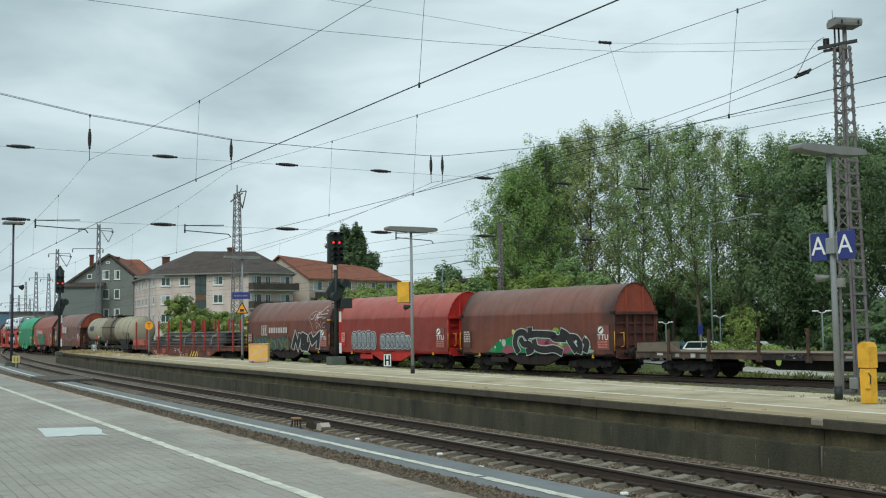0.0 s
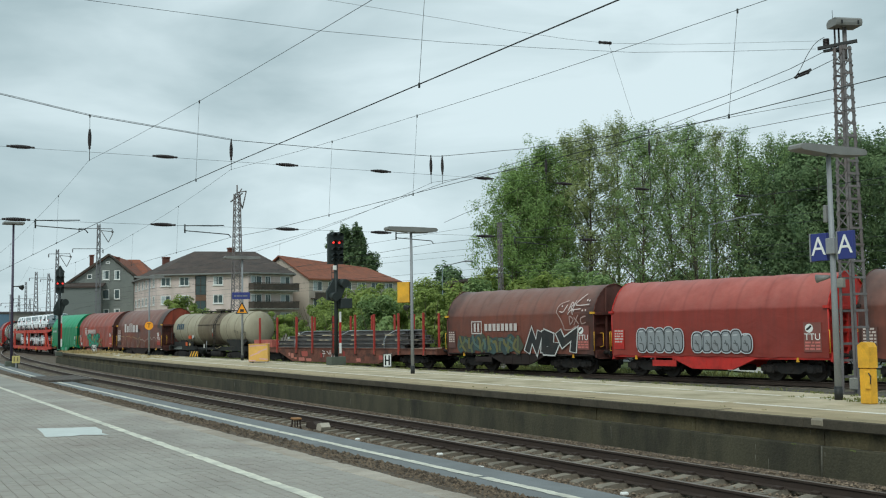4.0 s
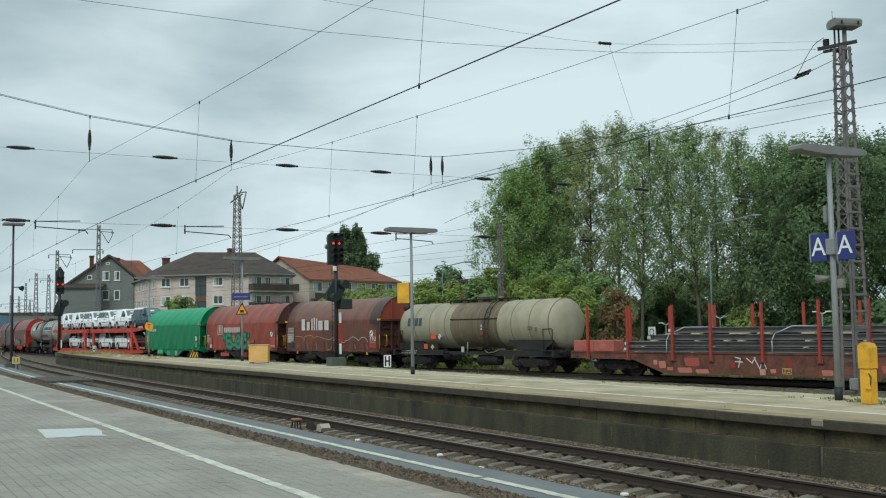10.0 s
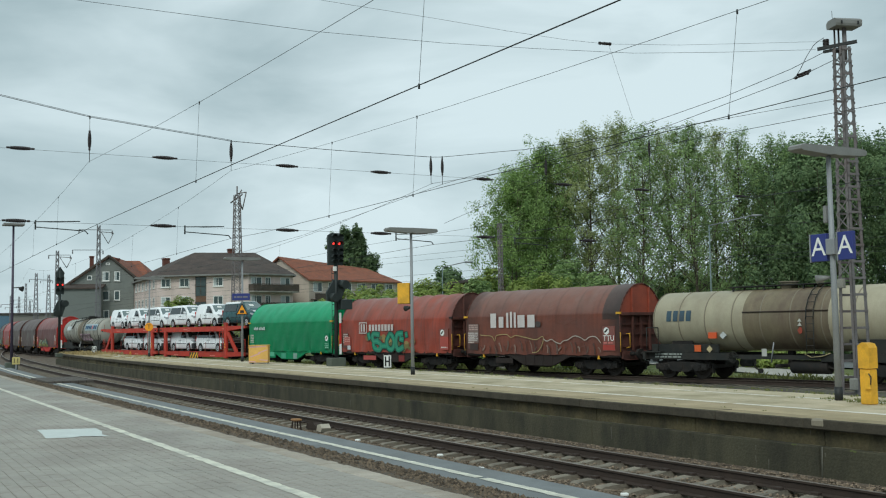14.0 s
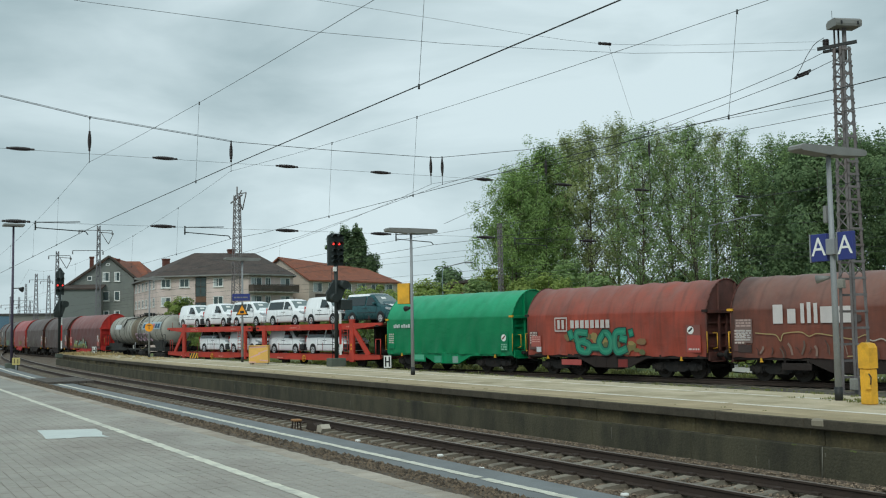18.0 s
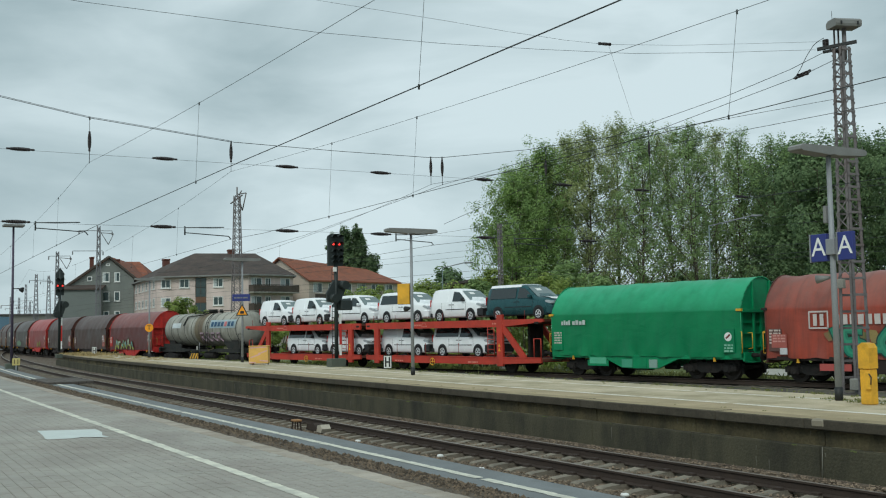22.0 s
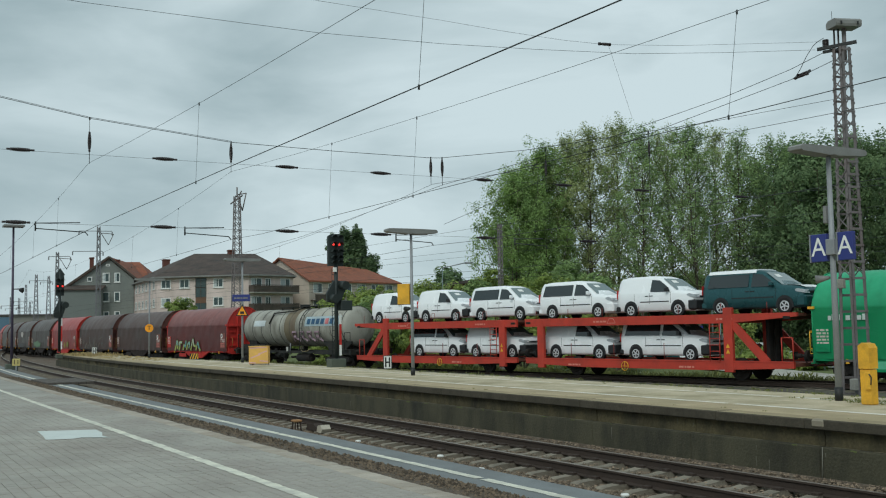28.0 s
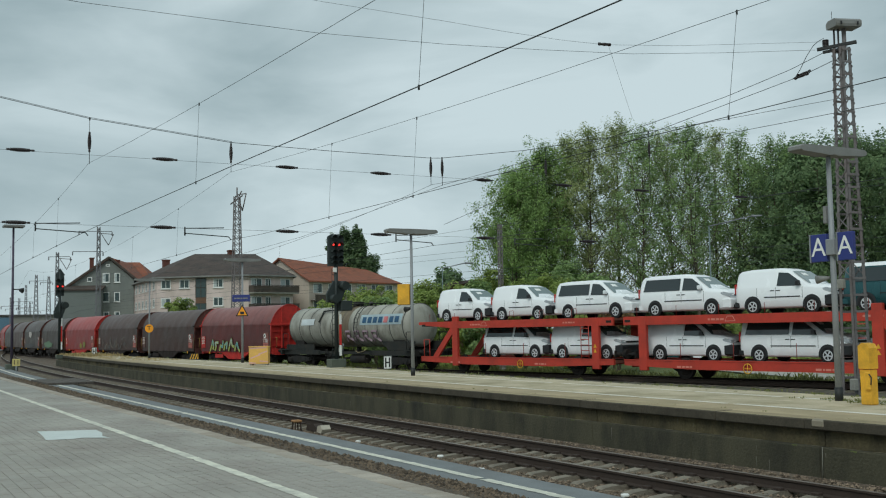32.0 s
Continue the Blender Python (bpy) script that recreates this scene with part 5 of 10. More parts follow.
    for x0, x1, y, z, rr in ((-1.9, -1.3, -0.7, 0.72, 0.16), (-2.7, -2.2, -0.6, 0.70, 0.13)):
        bm = bmesh.new()
        rod(bm, (x0, y, z), (x1, y, z), rr, 12)
        rod(bm, (x0 + 0.15, y, z), (x0 + 0.15, y, 1.0), 0.03, 6)
        rod(bm, (x1 - 0.15, y, z), (x1 - 0.15, y, 1.0), 0.03, 6)
        part("air_reservoir", fixed(bm), frame_mat, w)
    bm = bmesh.new()
    pipe(bm, [(-1.0, -1.0, 1.0), (-1.0, -1.12, 0.55), (-0.7, -1.15, 0.42)], 0.03)
    rod(bm, (-0.7, -1.2, 0.42), (-0.7, -1.1, 0.42), 0.1, 10)
    part("outlet_valve", fixed(bm), M["bogie"], w)
    bm = bmesh.new()
    rod(bm, (-0.25, -1.08, 0.75), (-0.05, -1.16, 1.55), 0.03, 7)
    part("valve_lever", fixed(bm), M["galv"], w)
    bm = bmesh.new()
    rim = [Vector((-2.0 + 0.22 * math.cos(a), -1.16, 0.95 + 0.22 * math.sin(a))) for a in [math.pi * i / 8 for i in range(17)]]
    pipe(bm, rim, 0.02, 5)
    rod(bm, (-2.22, -1.16, 0.95), (-1.78, -1.16, 0.95), 0.015, 5)
    rod(bm, (-2.0, -1.16, 0.73), (-2.0, -1.16, 1.17), 0.015, 5)
    rod(bm, (-2.0, -1.16, 0.95), (-2.0, -1.0, 0.95), 0.02, 6)
    part("brake_wheel", fixed(bm), frame_mat, w)
    bm = bmesh.new()
    box(bm, -0.62, -0.4, -1.16, -1.13, 1.0, 1.3)
    part("data_plate", bm, paint(190, 190, 182), w)
    bm = bmesh.new()
    pipe(bm, [(1.3, -1.14, 1.1), (1.6, -1.17, 0.98), (2.1, -1.17, 1.04), (2.4, -1.14, 1.15)], 0.02, 6)
    part("pale_hose", fixed(bm), paint(176, 160, 120), w)
    add_ends(w, half)
    return w


def curved_mark(parent, name, x0, x1, n, a0, a1, r, zc, material, fill=0.72, label=""):
    """Letter-sized bars wrapped on a barrel's near side, between the heights a0 and a1 (radians)."""
    step = (x1 - x0) / n
    for k in range(n):
        bm = bmesh.new()
        xa, xb = x0 + k * step, x0 + (k + fill) * step
        va = [[bm.verts.new((x, -(r + 0.02) * math.cos(a), zc + (r + 0.02) * math.sin(a))) for a in [a0 + (a1 - a0) * i / 5 for i in range(6)]] for x in (xa, xb)]
        for i in range(5):
            bm.faces.new((va[0][i], va[1][i], va[1][i + 1], va[0][i + 1]))
        part(name, bm, material, parent, label)


CREAM = mat("tank_cream", rgb(172, 164, 140), 0.55, var=0.16, scale=1.5, bump=0.1, dirt=rgb(128, 116, 96), dirt_amt=0.6, dirt_scale=0.6, stretch_z=0.5)
CREAM_BAND = mat("tank_band_dark", rgb(128, 119, 101), 0.7, var=0.15, bump=0.1)
F_DARK = mat("frame_dark", rgb(34, 37, 35), 0.8, var=0.3, scale=3, bump=0.3, dirt=rgb(66, 58, 50), dirt_amt=0.5, dirt_scale=2)
t5 = tank_wagon(-103.08, 7.18, 1.27, 2.46, -6.4, 6.6, "cream tank wagon with a brown stained middle band", CREAM, CREAM_BAND, F_DARK)
bm = bmesh.new()
STAIN = mat("brown_spill", rgb(124, 113, 90), 0.6, var=0.3, scale=1.5, bump=0.15, dirt=rgb(84, 66, 58), dirt_amt=0.8, dirt_scale=0.9, stretch_z=0.18)
rings = [[bm.verts.new((x, -1.276 * math.cos(a), 2.46 + 1.276 * math.sin(a))) for a in [-1.2 + 4.0 * i / 30 for i in range(31)]] for x in (-1.41, 2.42)]
for i in range(30):
    bm.faces.new((rings[0][i], rings[1][i], rings[1][i + 1], rings[0][i + 1])).smooth = True
part("stained_band", bm, STAIN, t5)
curved_mark(t5, "company_mark", -5.3, -3.9, 4, 0.0, 0.36, 1.27, 2.46, paint(56, 80, 94), label="blue painted company mark")
bm = bmesh.new()
pipe(bm, [(-1.41, -1.27, 2.78), (2.42, -1.27, 2.78)], 0.025)
part("drip_rail", fixed(bm), M["rail_side"], t5)
for x0, z0, col in ((-3.95, 1.16, (214, 96, 40)), (-3.33, 1.12, (200, 184, 140)), (-2.55, 1.69, (196, 200, 198))):
    bm = bmesh.new()
    if x0 == -3.95:
        box(bm, x0, x0 + 0.33, -1.14, -1.12, z0, z0 + 0.28)
    else:
        prism_y(bm, [(x0, z0 + 0.15), (x0 + 0.15, z0), (x0 + 0.3, z0 + 0.15), (x0 + 0.15, z0 + 0.3)], -1.14 if z0 < 1.5 else -1.26, -1.12 if z0 < 1.5 else -1.18)
    part("hazard_plate", fixed(bm), paint(*col), t5)
bm = bmesh.new()
box(bm, -3.12, -2.72, -1.27, -1.19, 1.72, 1.97)
part("warning_panel", bm, paint(222, 92, 44), t5)
bm = bmesh.new()
rod(bm, (6.28, 0.1, 2.7), (6.33, 0.1, 2.7), 0.24, 18)
part("end_mark", fixed(bm), paint(176, 168, 146), t5)
bars(t5, "small_print", -6.1, 1.01, 1.5, 2, -1.14, paint(150, 156, 150), 4)
bars(t5, "small_print", 4.75, 2.28, 0.3, 2, -1.285, paint(104, 98, 86), 4, 0.05)
bars(t5, "small_print", 5.25, 2.22, 0.16, 2, -1.285, paint(104, 98, 86), 5, 0.06)
for z0, c in ((2.36, (206, 206, 196)), (2.20, (206, 206, 196))):
    bm = bmesh.new()
    prism_y(bm, [(1.12, z0), (1.30, z0), (1.21, z0 + 0.13)], -1.30, -1.285)
    part("warning_triangle", fixed(bm), paint(*c), t5)
bm = bmesh.new()
blob(bm, 1.21, 2.03, 0.11, 0.13, -1.27, random.Random(3))
part("red_mark", bm, paint(156, 66, 46), t5)

GREYT = mat("tank_grey", rgb(168, 166, 155), 0.55, var=0.16, scale=1, bump=0.1, dirt=rgb(86, 80, 70), dirt_amt=0.9, dirt_scale=0.8, stretch_z=0.5)
GREY_BAND = mat("tank_band_black", rgb(74, 74, 72), 0.7, var=0.15, bump=0.1)
t10 = tank_wagon(-185.17, 8.07, 1.29, 2.60, -6.8, 6.8, "light grey tank wagon with dark bands and pink graffiti", GREYT, GREY_BAND, F_DARK)
bm = bmesh.new()
rings = [[bm.verts.new((x, -1.312 * math.cos(a), 2.60 + 1.312 * math.sin(a))) for a in [0.05 + 0.5 * i / 6 for i in range(7)]] for x in (2.0, 6.3)]
for i in range(6):
    bm.faces.new((rings[0][i], rings[1][i], rings[1][i + 1], rings[0][i + 1]))
part("mark_ground", bm, paint(168, 186, 192), t10)
curved_mark(t10, "company_mark", 2.3, 6.2, 7, 0.14, 0.42, 1.317, 2.60, paint(40, 84, 118), label="blue painted company mark")
curved_mark(t10, "company_mark", 4.53, 5.09, 1, 0.14, 0.42, 1.323, 2.60, paint(206, 120, 122), label="pink painted dot of the company mark")
bm = bmesh.new()
rings = [[bm.verts.new((x, -1.298 * math.cos(a), 2.60 + 1.298 * math.sin(a))) for a in [-1.2 + 4.0 * i / 30 for i in range(31)]] for x in (-0.7, 0.75)]
for i in range(30):
    bm.faces.new((rings[0][i], rings[1][i], rings[1][i + 1], rings[0][i + 1])).smooth = True
part("stained_band", bm, STAIN, t10)
bm = bmesh.new()
pipe(bm, [(-2.6, -1.36, 2.9), (-2.5, -1.0, 3.62), (0.2, -0.9, 3.72), (0.4, -0.2, 4.0)], 0.05)
part("vent_pipe", fixed(bm), F_DARK, t10)
curved_mark(t10, "data_plate", -4.9, -3.3, 1, 0.1, 0.42, 1.30, 2.60, paint(206, 214, 216), 1.0)
for i in range(4):
    bm = bmesh.new()
    pts = [(0.3 + i * 0.95 + dx, 2.0 + dz) for dx, dz in ((0, -0.32), (0.1, 0.3), (0.6, 0.3), (0.5, 0.0), (0.2, 0.02), (0.7, -0.3))]
    for (xa, za), (xb, zb) in zip(pts, pts[1:]):
        fy = [-math.sqrt(1.32 ** 2 - (z - 2.6) ** 2) - 0.012 for z in (za, zb)]
        beam(bm, (xa, fy[0], za), (xb, fy[1], zb), 0.03, 0.12)
    part("graffiti_stroke", bm, paint(164, 140, 152), t10)

# 6 to 8: brown, faded red and green covers
c6 = coil_wagon(-116.29, "brown covered coil wagon with a large white name and rusty ends", BROWN, A_RED, F_BROWN, seed=6)
for k, (a, b, lo, hi) in enumerate(((-3.4, -2.86, 0, 0.74), (-2.76, -2.30, 0, 0.56), (-2.18, -2.02, 0, 0.76), (-1.90, -1.74, 0, 0.80), (-1.62, -1.46, 0, 0.76), (-1.34, -0.72, 0, 0.62), (-0.62, -0.0, 0, 0.62))):
    bm = bmesh.new()
    q = [bm.verts.new((x, SY - 0.002 - 0.0008 * (k % 3), 2.30 + z)) for x, z in ((a, lo), (b - 0.1 * (b - a > 0.3), lo), (b - 0.1 * (b - a > 0.3), hi), (a, hi))]
    bm.faces.new(q)
    part("name_bar", bm, paint(214, 206, 202), c6, "large white painted bar")
rnd = random.Random(31)
OUT6 = [(-4.23, 1.94), (-3.8, 1.90), (-3.31, 1.86), (-3.1, 1.62), (-3.0, 1.86), (-2.81, 1.93), (-2.19, 1.96), (-1.85, 1.80), (-1.48, 1.90), (-0.67, 1.78), (-0.04, 1.69), (0.46, 1.84), (0.42, 1.5), (0.1, 1.12), (-0.3, 1.05)]
HUMP = [(0.5, 1.72), (0.73, 1.62), (1.05, 1.70), (1.3, 1.58), (1.64, 1.5), (1.85, 1.62), (2.17, 1.68), (2.45, 1.82), (2.69, 1.86), (3.0, 1.78), (3.28, 1.66), (3.55, 1.8), (3.88, 1.83), (4.1, 1.72), (4.25, 1.55)]
for pts, col, wd in ((OUT6, (172, 152, 104), 0.04), (HUMP, (178, 168, 156), 0.045)):
    bm = bmesh.new()
    strip_poly(bm, smooth_line(pts), wd, SY - 0.006)
    part("graffiti_outline", bm, paint(*col), c6)
for k in range(30):
    x0 = -4.1 + 0.28 * k + rnd.uniform(-0.12, 0.12)
    z0, z1 = rnd.uniform(1.3, 1.66), rnd.uniform(0.98, 1.2)
    sl = rnd.uniform(-0.3, 0.3)
    bm = bmesh.new()
    strip_poly(bm, smooth_line([(x0, z0), (x0 + sl * 0.2 + 0.05, (z0 + z1) / 2 + 0.05), (x0 + sl * 0.6, z1)]), rnd.uniform(0.03, 0.10), SY + 0.002 - 0.0002 * k)
    part("graffiti_stroke", bm, paint(*((76, 54, 47), (140, 116, 104), (84, 60, 52), (104, 86, 76))[k % 4]), c6)
bm = bmesh.new()
blob(bm, 0.12, 2.45, 0.22, 0.16, SY + 0.001, rnd, 10)
part("grey_smear", bm, paint(74, 66, 64), c6)
panel(c6, "data_panel", -5.2, -4.4, 1.54, 2.5, -1.528, paint(126, 104, 98))
bars(c6, "small_print", -5.15, 2.42, 0.7, 3, -1.534, paint(186, 160, 152), 7, 0.07, 0.04)
bars(c6, "small_print", -5.15, 2.0, 0.72, 5, -1.534, paint(190, 184, 180), 8, 0.06, 0.03)
panel(c6, "data_panel", -5.08, -4.45, 1.16, 1.48, -1.528, paint(62, 48, 45))
panel(c6, "data_panel", 4.38, 5.1, 1.2, 1.45, -1.529, paint(170, 62, 52))
bm = bmesh.new()
prof = [(y * 1.006, z + 0.01) for y, z in hood_profile() if z > 2.5]
rows_ = [[bm.verts.new((x, y, z)) for y, z in prof] for x in (4.37, 4.9, HL / 2 + 0.004)]
for a, b in zip(rows_, rows_[1:]):
    for i in range(len(prof) - 1):
        bm.faces.new((a[i], b[i], b[i + 1], a[i + 1])).smooth = True
part("end_strip", bm, BROWN2, c6, "dull dark strip of the cover's end")
c7 = coil_wagon(-128.35, "faded red covered coil wagon with white mark and green graffiti", ROSSO, A_BROWN, F_BROWN, seed=7, sag=0.055, crease=0.018, ttu_text=False)
company_mark(c7, -3.45, 0.15, 2.42, 0.62)
rnd = random.Random(41)
for i in range(34):
    cx = rnd.uniform(-2.75, 2.05)
    hi = 1.95 if cx < 1.2 else 1.65
    cz, rx = rnd.uniform(1.1, hi), rnd.uniform(0.12, 0.34)
    bm = bmesh.new()
    blob(bm, cx, cz, rx, rx * rnd.uniform(0.5, 0.9), SY + 0.004 - 0.0002 * i, rnd, 7)
    part("graffiti_ground", bm, paint(*((150, 132, 80), (120, 112, 66), (134, 104, 70), (98, 104, 66))[i % 4]), c7)
for k, pts in enumerate(([(-1.4, 2.0), (-2.0, 2.02), (-1.95, 1.62), (-1.5, 1.66)], [(-1.95, 1.6), (-1.85, 1.22), (-1.3, 1.14), (-1.22, 1.45), (-1.6, 1.6)], [(-1.1, 1.34), (-0.62, 1.34)],
                          [(-0.3, 2.0), (-0.6, 1.6), (-0.4, 1.2), (0.0, 1.2), (0.15, 1.6), (-0.05, 1.95), (-0.3, 2.0)], [(0.95, 2.06), (0.45, 2.0), (0.33, 1.5), (0.52, 1.14), (1.0, 1.27)], [(1.0, 1.7), (0.75, 1.76)], [(-2.45, 2.05), (-2.35, 1.8)], [(1.3, 1.98), (1.38, 2.0)])):
    for wd, yy, col in ((0.40, SY - 0.004, (26, 66, 58)), (0.29, SY - 0.0075, (40, 132, 104)), (0.10, SY - 0.0105, (58, 150, 118))):
        bm = bmesh.new()
        strip_poly(bm, smooth_line(pts), wd, yy - 0.0003 * k)
        part("graffiti_stroke", bm, paint(*col), c7)
panel(c7, "data_panel", -5.14, -4.47, 1.36, 1.89, -1.530, paint(172, 92, 82))
bars(c7, "small_print", -5.08, 1.8, 0.55, 3, -1.536, paint(206, 150, 140), 9, 0.06, 0.05)
panel(c7, "data_panel", -4.78, -4.47, 1.10, 1.35, -1.530, paint(206, 206, 206))
panel(c7, "data_panel", 4.42, 5.12, 1.14, 1.86, -1.529, paint(176, 78, 68))
bars(c7, "small_print", 4.5, 1.24, 0.55, 1, -1.535, paint(214, 206, 202), 9, 0.07)
panel(c7, "data_panel", 0.46, 1.0, 0.45, 0.80, -1.458, paint(126, 46, 42))
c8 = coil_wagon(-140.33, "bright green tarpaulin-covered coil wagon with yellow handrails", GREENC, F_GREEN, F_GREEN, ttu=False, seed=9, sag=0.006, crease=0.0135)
for x0, w_ in ((-4.72, 0.62), (-4.0, 0.88)):
    bm = bmesh.new()
    for k in range(4):
        q = [bm.verts.new((x, SY - 0.006, z)) for x, z in ((x0 + w_ * k / 4, 2.40), (x0 + w_ * (k + 0.8) / 4, 2.40), (x0 + w_ * (k + 0.8) / 4, 2.57 + 0.05 * (k % 2)), (x0 + w_ * k / 4, 2.57 + 0.05 * (k % 2)))]
        bm.faces.new(q)
    part("company_mark", bm, paint(196, 206, 200), c8, "grey-white painted name")
panel(c8, "data_panel", 4.54, 5.10, 1.15, 2.13, -1.53, GREEN_PANEL)
bm = bmesh.new()
rod(bm, (4.8, -1.537, 1.80), (4.8, -1.541, 1.80), 0.18, 22)
part("round_mark", fixed(bm), M["white"], c8)
bm = bmesh.new()
strip_poly(bm, [(4.71, 1.74), (4.8, 1.81), (4.88, 1.88)], 0.08, -1.5435)
part("pictogram", bm, paint(120, 60, 56), c8)
bars(c8, "small_print", 4.6, 1.42, 0.42, 3, -1.538, paint(150, 204, 176), 3)
panel(c8, "data_panel", -3.0, -1.98, 0.60, 0.88, -1.462, paint(96, 190, 150))
panel(c8, "data_panel", -1.04, -0.42, 0.46, 0.82, -1.462, paint(74, 160, 126))
panel(c8, "data_panel", 0.55, 1.0, 0.46, 0.82, -1.462, paint(138, 166, 154))

# 9: two-unit double-deck car carrier
CARR = mat("carrier_red", rgb(192, 62, 45), 0.62, var=0.15, scale=2, bump=0.15, dirt=rgb(130, 50, 38), dirt_amt=0.5, dirt_scale=1.2)
CARR_DK = mat("guard_post_red", rgb(126, 44, 36), 0.7, var=0.2, scale=3, bump=0.1)
DECK = mat("carrier_deck", rgb(120, 70, 56), 0.85, var=0.3, scale=2, bump=0.3, dirt=GRIME, dirt_amt=0.5)


def carrier(s_mid, half, outer, label):
    """One unit; outer: +1 where its free end lies ahead, -1 behind."""
    w = thing("car_carrier_wagon", pose(0, 0, 0), label, "car carrier", "wagons of the freight train")
    axle = half - 3.2
    TRAIN.append((w, s_mid, axle))
    L = half - 0.3
    for s in (-1, 1):
        bm = bmesh.new()
        y0, y1 = sorted((s * 1.32, s * 1.44))
        prism_y(bm, [(-L, 0.80), (-L, 0.56), (-L + 2.4, 0.48), (-L + 4.0, 0.43), (L - 4.0, 0.43), (L - 2.4, 0.48), (L, 0.56), (L, 0.80)], y0, y1)
        box(bm, -L, L, s * 1.40 - 0.06, s * 1.40 + 0.06, 0.78, 0.83)
        part("lower_sill", fixed(bm), CARR, w)
        bm = bmesh.new()
        xp, xt, xi = outer * (L - 2.9), outer * (L + 0.2), -outer * L
        prism_y(bm, [(xi, 2.36), (xp, 2.36), (xt, 2.58), (xt, 2.74), (xi, 2.74)], y0, y1)
        part("upper_beam", fixed(bm), CARR, w)
        for x in (outer * (L - 3.0), -outer * (L - 1.1)):
            bm = bmesh.new()
            box(bm, x - 0.22, x + 0.22, y0 - 0.03, y1 + 0.03, 0.35, 3.0 if x * outer > 0 else 2.74, 0.02)
            part("post", bm, CARR, w)
        bm = bmesh.new()
        xa = outer * (L - 2.8)
        beam(bm, (xa, (y0 + y1) / 2, 2.35), (outer * (L - 1.2), (y0 + y1) / 2, 0.75), 0.10, 0.34)
        part("brace", bm, CARR, w)
        rr = random.Random(int(s_mid) + s)
        x = -L + 0.8
        while x < L - 0.5:
            bm = bmesh.new()
            y = s * 1.42
            pipe(bm, [(x, y, 2.74), (x, y, 3.18)], 0.014)
            if rr.random() < 0.4:
                pipe(bm, [(x, y, 3.18), (x + 0.3, y, 3.2), (x + 0.35, y, 2.74)], 0.012)
            part("guard_post", fixed(bm), CARR_DK, w)
            x += 2.2
        for x in (-4.4, -1.7, 1.2, 4.1):
            bm = bmesh.new()
            pipe(bm, [(x, s * 1.42, 0.83), (x, s * 1.42, 1.55)], 0.016)
            part("guard_post", fixed(bm), CARR_DK, w)
    bm = bmesh.new()
    box(bm, -L, L, -1.32, 1.32, 0.62, 0.75)
    part("lower_deck", bm, DECK, w)
    bm = bmesh.new()
    box(bm, -L, L, -1.32, -0.45, 2.60, 2.70)
    box(bm, -L, L, -0.45, 0.45, 2.62, 2.66)
    box(bm, -L, L, 0.45, 1.32, 2.60, 2.70)
    for k in range(14):
        x = -L + 0.3 + k * (2 * L - 0.6) / 13
        box(bm, x - 0.06, x + 0.06, -1.32, 1.32, 2.48, 2.60)
    part("upper_deck", bm, DECK, w)
    if outer > 0:
        bm = bmesh.new()
        box(bm, L - 1.75, L - 1.68, -0.62, 0.36, 0.76, 2.55)
        for y in (-0.55, -0.13, 0.3):
            box(bm, L - 1.68, L - 1.62, y - 0.05, y + 0.05, 0.80, 2.5)
        part("end_screen", bm, M["bogie"], w)
    for s in (-1, 1):
        for x in (-L + 0.25, L - 0.25):
            bm = bmesh.new()
            box(bm, x - 0.16, x + 0.16, *sorted((s * 1.442, s * 1.448)), 2.49, 2.60)
            part("beam_slot", bm, M["bogie"], w)
    x = L - 3.65 if outer > 0 else L - 1.75
    bm = bmesh.new()
    for dx in (-0.25, 0.25):
        pipe(bm, [(x + dx, -1.46, 0.8), (x + dx, -1.46, 2.4)], 0.02)
    for k in range(6):
        rod(bm, (x - 0.25, -1.46, 0.95 + 0.26 * k), (x + 0.25, -1.46, 0.95 + 0.26 * k), 0.02, 6)
    part("ladder", fixed(bm), CARR, w)
    bm = bmesh.new()
    pipe(bm, [(outer * (L - 0.1), -1.3, 0.8), (outer * (L - 0.1), -1.3, 1.75), (outer * (L - 0.6), -1.3, 1.75), (outer * (L - 0.6), -1.3, 0.8)], 0.025)
    part("handrail", fixed(bm), CARR, w)
    bm = bmesh.new()
    xb = -outer * 1.0
    ring = [(xb + 0.2 * math.cos(a), -1.50, 0.52 + 0.2 * math.sin(a)) for a in [2 * math.pi * i / 14 for i in range(15)]]
    pipe(bm, ring, 0.02, 5)
    pipe(bm, [(xb - 0.2, -1.50, 0.52), (xb + 0.2, -1.50, 0.52)], 0.015)
    pipe(bm, [(xb, -1.50, 0.32), (xb, -1.50, 0.72)], 0.015)
    part("brake_wheel", fixed(bm), M["yellow"], w)
    xq = L - 3.0 if outer > 0 else L - 1.1
    for z in (1.35, 1.12):
        bm = bmesh.new()
        prism_y(bm, [(xq - 0.10, z), (xq + 0.10, z), (xq, z + 0.18)], -1.478, -1.474)
        part("warning_triangle", fixed(bm), M["yellow"], w)
    bm = bmesh.new()
    for p, q in (((-2.05, 2.46), (-1.55, 2.46)), ((-1.55, 2.46), (-1.67, 2.66)), ((-1.67, 2.66), (-1.93, 2.66)), ((-1.93, 2.66), (-2.05, 2.46))):
        strip_poly(bm, [p, q], 0.025, -1.446)
    part("load_mark", bm, paint(222, 150, 136), w)
    for k, x in enumerate((-4.6, -2.9, 2.0, 4.0)):
        bars(w, "small_print", x, 2.5 if k % 2 else 0.5, 0.8, 1, -1.446, paint(222, 140, 124), k, 0.08)
